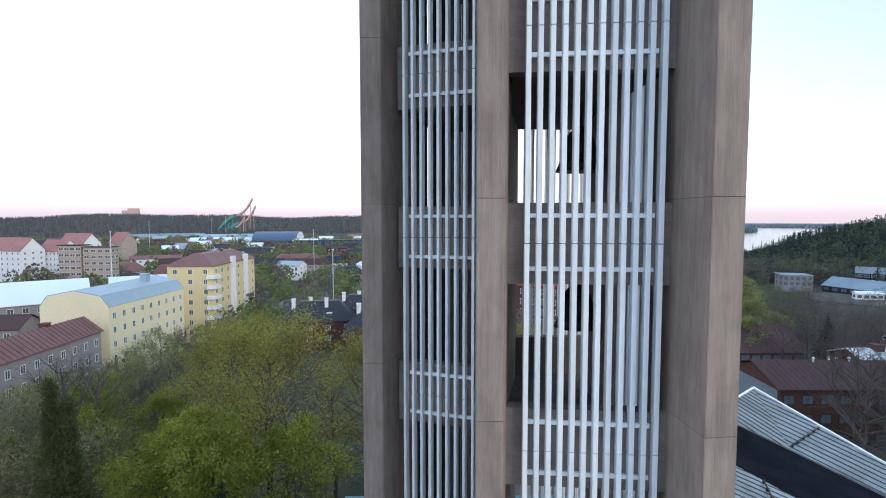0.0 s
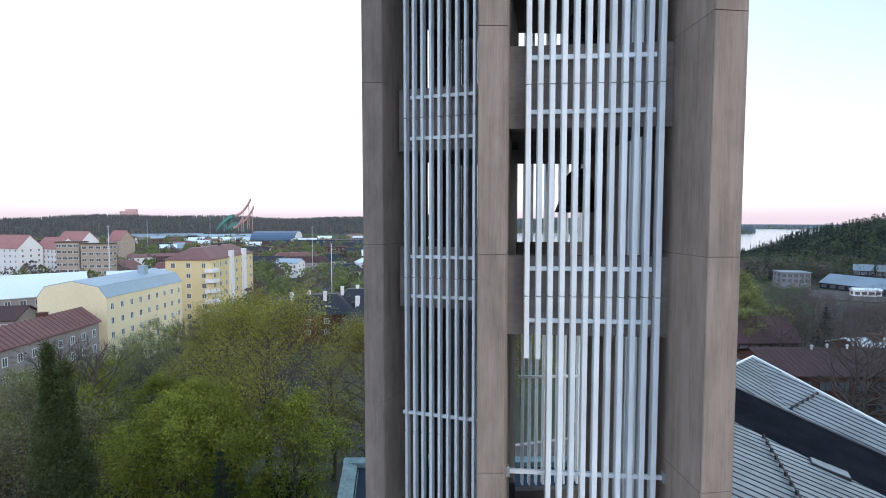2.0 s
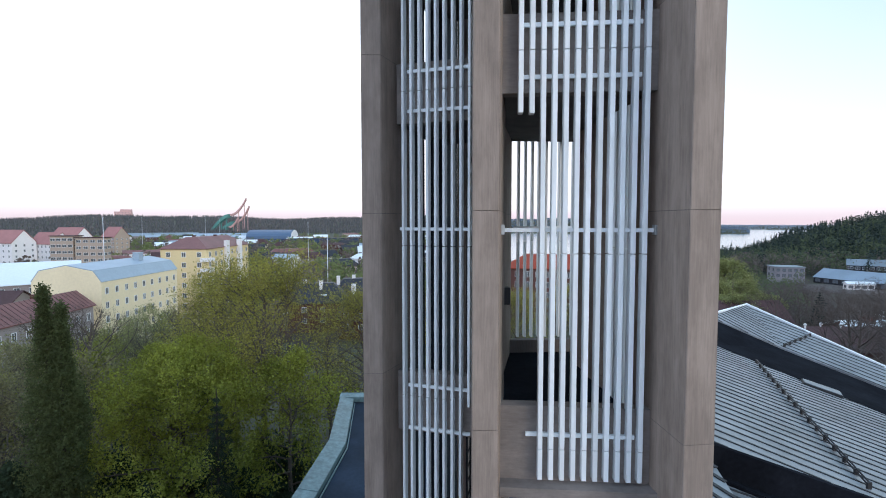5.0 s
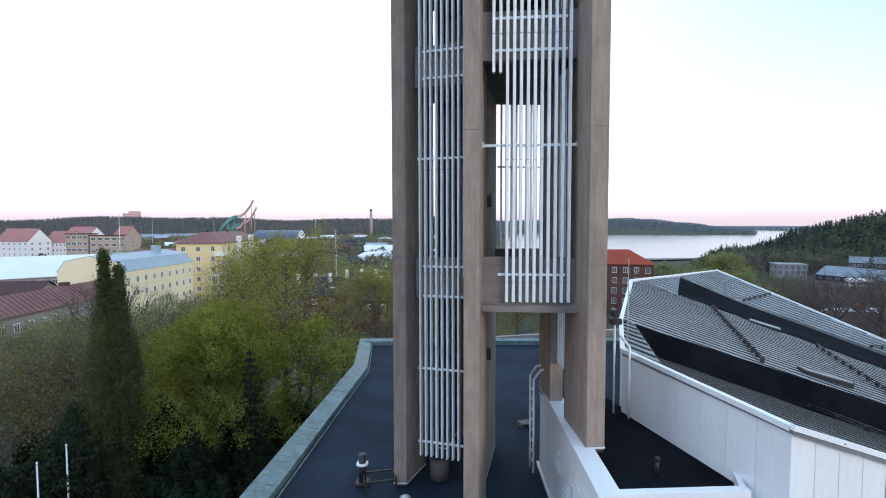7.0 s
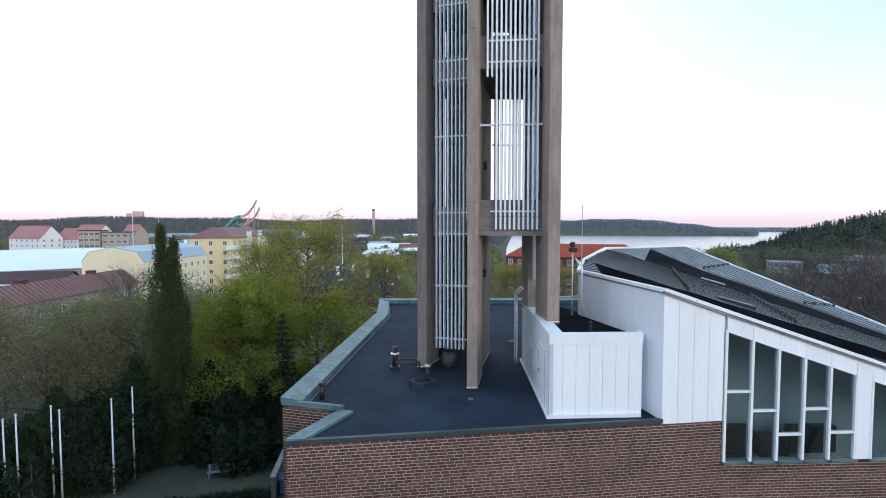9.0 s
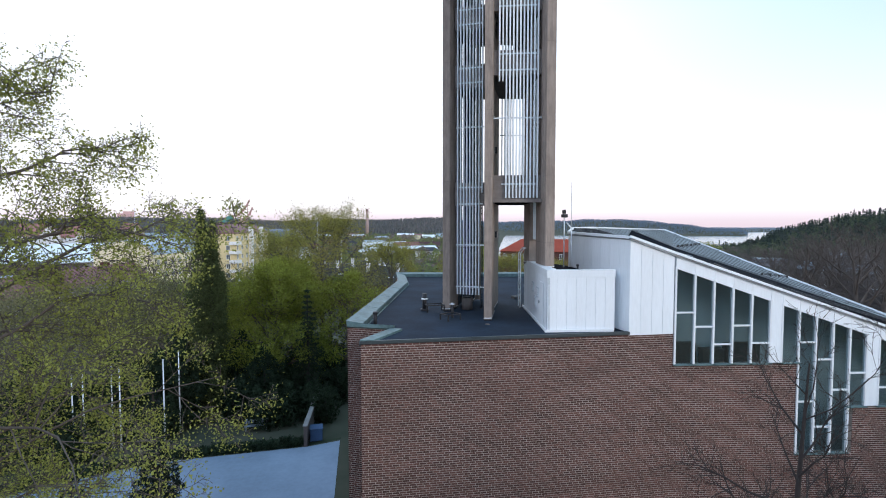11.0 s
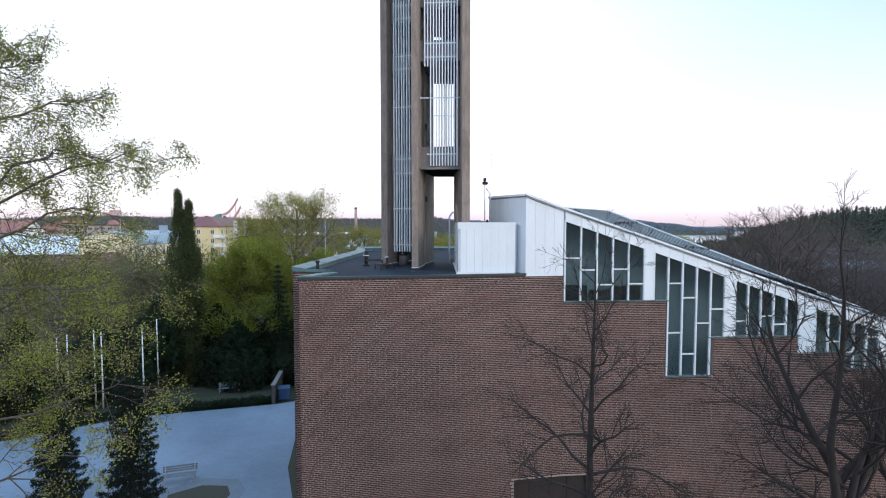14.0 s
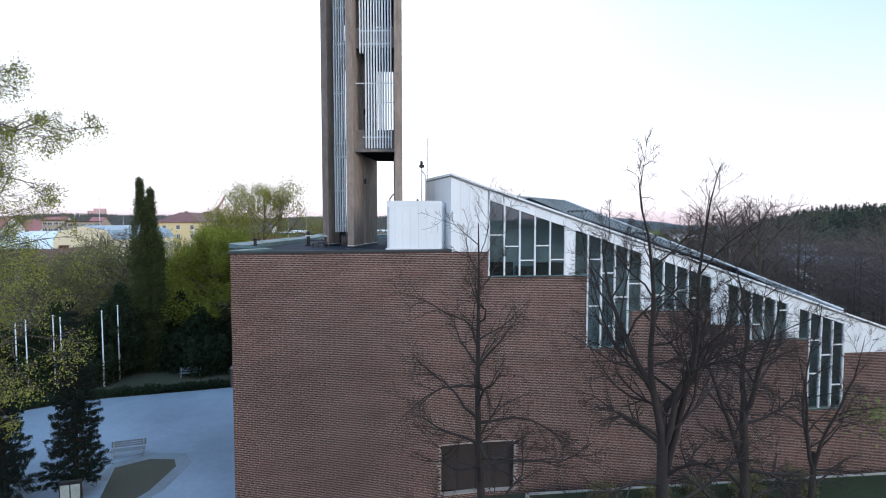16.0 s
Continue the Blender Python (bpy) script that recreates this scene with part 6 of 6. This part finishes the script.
building("grey_block", (205, 271), (219, 266.5), 12, BARN_Z, -2.8, -2.2, mat("pale_grey_panels", (0.21, 0.21, 0.24), 0.9, vary=0.15, scale=0.2), HALL_ROOF, "grey panel block among birches", 2, 5, 2, (1.6, 1.6), "flat", "block", dark=True)
building("dark_house", (256.5, 280.5), (271, 267.5), 9, BARN_Z, -2.6, 0.6, DARK_ROOF, HALL_ROOF, "dark house with a pale roof on the slope", 2, 6, 2, (2.4, 1.6), "gable", "house")
for h in [o for o in bpy.data.objects if o.name.startswith("brick_house") and o.parent is None]:
    roof = [c for c in h.children if c.name.startswith("roof")][0]
    xs, ys, zs = ([v.co[i] for v in roof.data.vertices] for i in range(3))
    for k in range(int((max(xs) - min(xs)) / 0.9)):
        x = min(xs) + 0.45 + k * 0.9
        part("roof_rib", beam_between(bmesh.new(), (x, min(ys), min(zs) + 0.22), (x, (min(ys) + max(ys)) / 2, max(zs) + 0.03), 0.05, 0.07), ROOF_RIB, h)
# scattered houses of the valley
rng = random.Random(5)
walls, roofs = (BEIGE_WALL, PALE_WALL, YELLOW, RED_WALL, GREY_WALL), (BROWN_ROOF, RED_ROOF, WHITE_ROOF, DARK_ROOF, BLUE_ROOF)
for k in range(66):
    b = rng.uniform(-38, 4)
    d = rng.uniform(260, 900)
    x, y = d * math.sin(radians(b)), d * math.cos(radians(b))
    t = rng.uniform(-30, 30)
    l = rng.uniform(12, 34)
    z = land(x, y) - 1
    building("town_house", (x, y), (x + l * math.cos(radians(t)), y + l * math.sin(radians(t))), rng.uniform(9, 13), z, z + rng.uniform(5, 10), z + rng.uniform(10.5, 13), rng.choice(walls), rng.choice(roofs), "town house with a pitched roof among trees", 2, int(l / 3.5), 2, kind=rng.choice(("gable", "hip")), group="town houses")

# arena with arched roof
arena = building("arena", (-217, 668), (-160, 669), 46, -8, 0, 11.5, mat("dark_blue_cladding", (0.04, 0.07, 0.14), 0.6), mat("blue_arched_roof", (0.07, 0.12, 0.20), 0.5), "large arena with a dark blue arched roof", 1, 12, 0, (3.0, 3.5), "arch", "arena", first=3.5)
building("arena_annex", (-159, 660), (-72, 663), 24, -8, 0.5, 1.2, mat("blue_cladding", (0.03, 0.06, 0.12), 0.6), DARK_ROOF, "low dark blue annex of the arena", 1, 10, 0, (3, 3), "flat", "annex", first=3)
L_A = (Vector((-217, 668)) - Vector((-160, 669))).length + 0.5
gb = bmesh.new()
vs = [gb.verts.new((L_A, 23 - math.cos(math.pi * i / 14) * 22.5, 9.2 + math.sin(math.pi * i / 14) * 10)) for i in range(15)]
ws = [gb.verts.new(v.co - Vector((0.4, 0, 0))) for v in vs]
gb.faces.new(vs), gb.faces.new(ws[::-1])
for i in range(15):
    gb.faces.new((vs[(i + 1) % 15], vs[i], ws[i], ws[(i + 1) % 15]))
bmesh.ops.recalc_face_normals(gb, faces=gb.faces)
part("gable", gb, PALE_WALL, arena, "white arched end gable")

# long stands below the far hill
for p0, q0, low, high, tone, rf, words in (((-495, 850), (-375, 905), -2, 3, GREY_WALL, HALL_ROOF, "long grey sports hall below the wooded hill"), ((-372, 862), (-262, 902), -3, 2, PALE_WALL, BLUE_ROOF, "long pale stadium stand below the wooded hill"), ((-330, 742), (-268, 760), -3, 1, PALE_WALL, WHITE_ROOF, "low white hall in the valley")):
    building("sports_stand", p0, q0, 22, -12, low, high, tone, rf, words, 1, 14, 0, (4.0, 2.2), "gable", "stand", first=3.0)

# ski jumps
SKI_RED, SKI_GREEN = mat("faded_pink_ski_tower", (0.60, 0.38, 0.36), 0.8), mat("green_ski_slope", (0.11, 0.29, 0.26), 0.8)
def ribbon(bm, line, wide, thick):
    """One continuous bar along a line in the x-z plane."""
    rings = [[bm.verts.new(p + Vector((0, sy * wide / 2, sz * thick / 2))) for sy, sz in ((-1, -1), (1, -1), (1, 1), (-1, 1))] for p in line]
    for a, b in zip(rings, rings[1:]):
        for k in range(4):
            bm.faces.new((a[k], a[(k + 1) % 4], b[(k + 1) % 4], b[k]))
    bm.faces.new(rings[0]), bm.faces.new(rings[-1][::-1])
    bmesh.ops.recalc_face_normals(bm, faces=bm.faces)


for ox, top, table, reach, low_end, run in ((-378, 73, 37, 35, -9, 46), (-373, 56, 21, 30, -9, 40), (-392, 30, 9, 20, -9, 34)):
    oy = 1165 + (ox + 385)
    j = empty("ski_jump", (ox, oy, -10), "tall ski jump tower with a curved green slope", "ski jump", "ski jumps")
    up, low = bmesh.new(), bmesh.new()
    inrun = [Vector((-reach * i / 8, 0, 10 + table + (top - table) * (1 - i / 8) ** 1.9)) for i in range(9)]
    landing = [Vector((-reach - 4 - run * i / 8, 0, 8 + table - (table - low_end) * (i / 8) ** 1.5)) for i in range(9)]
    ribbon(up, inrun, 8, 4.6), ribbon(low, landing, 18, 8.0)
    part("inrun", up, SKI_RED, j, "pinkish concrete inrun")
    part("slope", low, SKI_GREEN, j, "green landing slope")
    for i in (1, 4):
        part("strut", box(bmesh.new(), inrun[i].x - 0.5, -0.8, 0, inrun[i].x + 0.5, 0.8, inrun[i].z), SKI_RED, j)
    for i in (1, 3, 5):
        part("support", box(bmesh.new(), landing[i].x - 1.2, -1.5, 0, landing[i].x + 1.2, 1.5, max(2, landing[i].z)), SKI_GREEN, j)
# hilltop block, chimney, masts
PINK = mat("pinkish_concrete", (0.66, 0.42, 0.40), 0.9)
HILL_Z = land(-1135, 2045) - 8
b = building("hilltop_block", (-1164, 2040), (-1108, 2052), 25, HILL_Z, 60, 62, PINK, PINK, "pinkish block on top of the wooded hill", 2, 5, 0, (4, 2), "flat", "tower block", gap=7, first=5)
part("upper_wall", box(bmesh.new(), 20, 3, 0, 58, 20, 69 - HILL_Z), PINK, b)
chim = empty("factory_chimney", at(-83, 890), "tall thin pink-grey factory chimney", "chimney")
part("shaft", rod(bmesh.new(), (0, 0, 0), (0, 0, 50), 3.2, 2.2, n=14), mat("pink_grey_chimney", (0.42, 0.30, 0.28), 0.9), chim)
part("band", rod(bmesh.new(), (0, 0, 50), (0, 0, 53), 2.3, n=14), RED_WALL, chim)
for x, y, h in ((-112, 188, 32), (-30, 175, 26), (-62, 300, 30), (-250, 480, 34), (-240, 640, 40), (-225, 560, 36)):
    m = empty("lamp_mast", at(x, y), "thin pale light mast in the town", "mast", "light masts")
    part("pole", rod(bmesh.new(), (0, 0, 0), (0, 0, h), 0.13, 0.08, n=8), POLE_PAINT, m)
    part("head", box(bmesh.new(), -0.4, -0.1, h, 0.4, 0.1, h + 0.2), POLE_PAINT, m)

# ---- far woods ----
def woods(name, count, seed, area, material, label, tall, conic, leafs=130):
    r = random.Random(seed)
    vs, fs = [], []
    made = 0
    while made < count:
        b, d = area(r)
        x, y = d * math.sin(radians(b)), d * math.cos(radians(b))
        z = land(x, y)
        if z < -31:
            continue
        made += 1
        h = tall * r.uniform(0.6, 1.32)
        wd = h * (r.uniform(0.16, 0.24) if conic else r.uniform(0.3, 0.42))
        n0 = len(vs)
        tiers = ((0.05, 0.6, 1.0), (0.26, 0.82, 0.78), (0.5, 1.0, 0.5)) if conic else ()
        if conic == 3:
            for _ in range(leafs):
                a, u, q = r.uniform(0, 6.283), r.uniform(-1, 1), r.uniform(0.1, 1.0) ** 0.5
                f = math.sqrt(1 - u * u) * q * (1 + 0.25 * math.sin(a * 3 + made))
                c = Vector((x + math.cos(a) * f * wd * 1.7, y + math.sin(a) * f * wd * 1.7, z + h * (0.58 + 0.42 * u * q)))
                e = Vector((math.cos(a) * 0.8 + r.gauss(0, 0.5), math.sin(a) * 0.8 + r.gauss(0, 0.5), r.uniform(0.2, 1.2))).normalized() * h * r.uniform(0.03, 0.075)
                g = e.orthogonal().normalized() * h * (0.0022 if d < 130 else 0.0075)
                n0 = len(vs)
                vs += [c - e - g, c - e + g, c + e]
                fs.append((n0, n0 + 1, n0 + 2))
            vs += [(x - 0.012 * h, y, z), (x + 0.012 * h, y, z), (x, y, z + h * 0.9), (x, y - 0.012 * h, z), (x, y + 0.012 * h, z), (x, y, z + h * 0.9)]
            n0 = len(vs) - 6
            fs += [(n0, n0 + 1, n0 + 2), (n0 + 3, n0 + 4, n0 + 5)]
        elif conic == 2:
            for _ in range(95):
                u = r.random() ** 1.25
                a, q = r.uniform(0, 6.283), wd * 1.1 * (1 - u) * r.uniform(0.35, 1.1)
                c = Vector((x + math.cos(a) * q, y + math.sin(a) * q, z + h * (0.05 + 0.95 * u)))
                e = Vector((math.cos(a), math.sin(a), -0.7)).normalized() * h * r.uniform(0.022, 0.05)
                g = Vector((-math.sin(a), math.cos(a), r.uniform(-0.4, 0.4))) * e.length * 0.75
                n0 = len(vs)
                vs += [c - e, c + g, c + e, c - g]
                fs.append((n0, n0 + 1, n0 + 2, n0 + 3))
        elif conic:
            for z0, z1, s in tiers:
                n0 = len(vs)
                a0 = r.uniform(0, 6)
                for k in range(6):
                    a = a0 + k * math.pi / 3
                    q = wd * s * r.uniform(0.8, 1.2)
                    vs.append((x + math.cos(a) * q, y + math.sin(a) * q, z + h * z0 * r.uniform(0.8, 1.2)))
                vs.append((x, y, z + h * z1))
                fs += [(n0 + k, n0 + (k + 1) % 6, n0 + 6) for k in range(6)]
        else:
            for _ in range(leafs):
                a, u, q = r.uniform(0, 6.283), r.uniform(-1, 1), r.uniform(0.35, 1.0) ** 0.5
                f = math.sqrt(1 - u * u) * q * (1 + 0.25 * math.sin(a * 3 + made))
                c = Vector((x + math.cos(a) * f * wd, y + math.sin(a) * f * wd, z + h * (0.56 + 0.44 * u * q)))
                e = Vector((r.gauss(0, 1), r.gauss(0, 1), r.gauss(0, 1))).normalized() * h * (r.uniform(0.045, 0.09) if leafs < 140 else r.uniform(0.022, 0.05))
                g = e.orthogonal().normalized() * e.length * 0.75
                n0 = len(vs)
                vs += [c - e, c + g, c + e, c - g]
                fs.append((n0, n0 + 1, n0 + 2, n0 + 3))
    return tagged(new(name, mesh_of(name, vs, fs, material)), label, "woods", kind="stuff")


FAR_CONIFER = leaf_mat("far_conifer_green", (0.058, 0.076, 0.066), (0.038, 0.054, 0.049), 0.25)
FAR_LEAF = leaf_mat("far_spring_green", (0.17, 0.20, 0.08), (0.12, 0.145, 0.06), 0.18)
SLOPE_LEAF = leaf_mat("slope_spring_green", (0.098, 0.122, 0.062), (0.066, 0.088, 0.050), 0.12)
FAR_BARE = leaf_mat("far_bare_brown", (0.16, 0.13, 0.115), (0.12, 0.10, 0.09), 0.2)
# Distance haze is mixed into the leaf colours of the far hill
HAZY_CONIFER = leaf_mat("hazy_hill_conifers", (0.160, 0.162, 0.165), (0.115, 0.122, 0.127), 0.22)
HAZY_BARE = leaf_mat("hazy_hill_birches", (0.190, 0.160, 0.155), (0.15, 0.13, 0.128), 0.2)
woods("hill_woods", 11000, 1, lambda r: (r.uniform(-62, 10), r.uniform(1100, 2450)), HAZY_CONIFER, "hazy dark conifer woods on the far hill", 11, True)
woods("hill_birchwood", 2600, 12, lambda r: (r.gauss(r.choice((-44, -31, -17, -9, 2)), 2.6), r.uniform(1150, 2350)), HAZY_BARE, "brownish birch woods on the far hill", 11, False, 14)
# Shore woods: paler and bluer leaf colours stand in for haze over the lake
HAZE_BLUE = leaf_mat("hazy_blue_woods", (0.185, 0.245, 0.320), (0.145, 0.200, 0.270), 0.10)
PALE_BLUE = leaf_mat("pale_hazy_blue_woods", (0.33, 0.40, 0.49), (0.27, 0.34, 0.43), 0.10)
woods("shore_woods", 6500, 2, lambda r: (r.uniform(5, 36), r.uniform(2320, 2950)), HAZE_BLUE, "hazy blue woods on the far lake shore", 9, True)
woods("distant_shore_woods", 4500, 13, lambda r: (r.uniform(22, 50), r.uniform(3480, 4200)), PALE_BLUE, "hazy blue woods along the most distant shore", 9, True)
woods("slope_woods", 2700, 3, lambda r: (r.uniform(29.5, 53), r.triangular(370, 820, 500)), FAR_CONIFER, "dark conifer woods on the near slope", 15, 2)
woods("slope_leafwood", 620, 4, lambda r: (r.uniform(29, 53), r.triangular(365, 760, 400)), SLOPE_LEAF, "spring-green trees on the near slope", 14, False, 150)
woods("hall_leafwood", 70, 19, lambda r: (r.uniform(31, 39), r.uniform(190, 330)), SLOPE_LEAF, "spring-green trees round the grey block", 9, False, 220)
woods("town_trees", 1300, 7, lambda r: (r.uniform(-45, 10), r.uniform(150, 950)), FAR_LEAF, "spring-green trees between the town houses", 9, False, 90)
woods("town_bare_trees", 700, 8, lambda r: (r.uniform(-50, 12), r.uniform(120, 800)), FAR_BARE, "brown bare trees between the town houses", 10, False, 60)
woods("slope_bare_trees", 160, 14, lambda r: (r.uniform(33, 53), r.uniform(365, 450)), FAR_BARE, "grey-brown bare birches at the foot of the slope", 12, False, 150)
TWIGS = mat("dark_bare_twigs", (0.088, 0.072, 0.068), 0.95, vary=0.3, scale=0.05, fine=0.5, island=0.25)
woods("street_bare_trees", 115, 15, lambda r: (r.uniform(47, 72), r.uniform(58, 125)), TWIGS, "dense dark bare trees beyond the church hall", 15.5, 3, 520)
woods("yard_bare_trees", 260, 16, lambda r: (r.uniform(36.5, 52), r.uniform(150, 305)), TWIGS, "brown bare trees round the low halls", 8, 3, 330)
woods("shore_leafwood", 500, 9, lambda r: (r.uniform(5, 30), r.uniform(170, 900)), FAR_LEAF, "trees between the church and the lake", 11, False)
for x, y, turn, s in ((33, 110, 50, 0.7), (16, 78, 220, 0.75), (5, 74, 20, 0.8)):
    copy_thing(maple, pose(*at(x, y), rz=turn) @ Matrix.Diagonal((s, s, s, 1)))
bare_far = broadleaf("bare_tree", at(81, 112), 13, 9, 114, None, "grey-brown bare tree among the houses", kids=(15, 5, 4), trunk=0.24)
lime_far = broadleaf("birch_tree", at(89, 131), 13.2, 11.5, 103, SOFT, "rounded tree in pale green leaf among the houses", per=9, size=0.2, kids=(24, 6, 4), spread=0.45, trunk=0.32, low=0.12)
small_far = broadleaf("young_tree", at(79, 136), 12.5, 8, 112, SOFT, "young tree in light green leaf among the houses", per=7, size=0.18, kids=(16, 5, 4), spread=0.38, trunk=0.22, low=0.2)
for x, y, turn, s in ((40, 30, 15, 1.4), (46, 33, 80, 1.45), (43, 40, 140, 1.35), (50, 44, 200, 1.4), (47, 50, 260, 1.3), (55, 48, 310, 1.4), (52, 57, 40, 1.3), (58, 56, 110, 1.35)):
    copy_thing(bare, pose(*at(x, y), rz=turn) @ Matrix.Diagonal((s, s, s, 1)))
for x, y, turn, s in ((84, 100, 0, 1.0), (26, 92, 30, 1.0), (38, 84, 70, 1.0), (46, 104, 100, 1.2), (56, 112, 10, 1.2), (34, 74, 190, 0.9), (110, 104, 50, 1.2), (98, 70, 100, 1.0), (70, 70, 30, 0.8), (120, 80, 10, 1.1), (64, 30, 90, 0.95), (58, 20, 10, 0.9), (75, 40, 50, 1.0), (52, 30, 190, 0.9), (66, 12, 250, 0.9)):
    copy_thing(bare_far, pose(*at(x, y), rz=turn) @ Matrix.Diagonal((s, s, s, 1)))
for x, y, turn, s in ((94, 146, 0, 1.4), (77, 124, 70, 1.0)):
    copy_thing(lime_far, pose(*at(x, y), rz=turn) @ Matrix.Diagonal((s, s, s, 1)))
conifer("spruce", at(92, 108), 14, 7.5, 91, "dark spruce behind the brick houses", per=2)
for x, y, turn, s in ((96, 70, 0, 1.3), (101, 82, 50, 1.4), (105, 62, 100, 1.3), (90, 57, 30, 1.2), (94, 47, 160, 1.3), (109, 92, 220, 1.4), (116, 76, 90, 1.4), (80, 105, 20, 1.2), (100, 102, 70, 1.3), (113, 106, 130, 1.4), (86, 38, 200, 1.2), (104, 50, 300, 1.4), (78, 28, 250, 1.2), (120, 60, 10, 1.4)):
    copy_thing(bare_far, pose(*at(x, y), rz=turn) @ Matrix.Diagonal((s, s, s, 1)))
rng = random.Random(23)
for k in range(44):
    b, d = radians(rng.uniform(47, 78)), rng.uniform(72, 210)
    s = rng.uniform(1.3, 1.75)
    copy_thing(bare_far, pose(*at(d * math.sin(b), d * math.cos(b)), rz=rng.uniform(0, 360)) @ Matrix.Diagonal((s, s, s, 1)))
for k in range(34):
    b, d = radians(rng.uniform(33, 47)), rng.uniform(118, 205)
    s = rng.uniform(0.8, 1.1)
    copy_thing(bare_far, pose(*at(d * math.sin(b), d * math.cos(b)), rz=rng.uniform(0, 360)) @ Matrix.Diagonal((s, s, s, 1)))
# bare yards between the halls
YARD = mat("pale_brown_yard", (0.095, 0.082, 0.075), 0.95, vary=0.2, scale=0.03, fine=0.5)
sheet("yard", [(196, 236), (214, 222), (250, 236), (240, 262), (216, 264), (204, 256)], 0.3, YARD, "pale brown gravel yard between the low halls")
sheet("car_park", [(-60, 205), (-20, 200), (0, 250), (-10, 330), (-62, 330)], 0.3, mat("grey_car_park", (0.16, 0.16, 0.17), 0.9, vary=0.25, scale=0.05, fine=0.6), "grey car park between the town houses")
for k in range(14):
    b, d = radians(rng.uniform(31, 37.5)), rng.uniform(125, 190)
    s = rng.uniform(0.7, 1.0)
    copy_thing(rng.choice((small_far, lime_far)), pose(*at(d * math.sin(b), d * math.cos(b)), rz=rng.uniform(0, 360)) @ Matrix.Diagonal((s, s, s, 1)))

# ---- bricks of the nearest wall corner ----
brick_cache = {}
for u0, u1, z0, z1 in NEAR_BRICKS:
    key = (round(u1 - u0, 3), round(z1 - z0, 3))
    if key not in brick_cache:
        me = brick_mesh("brick", [(0, key[0], 0, key[1])])
        me.materials.clear()
        me.materials.append(BRICK_PIECE)
        brick_cache[key] = me
    shared("brick", brick_cache[key], south, pose(u0, 0, z0))
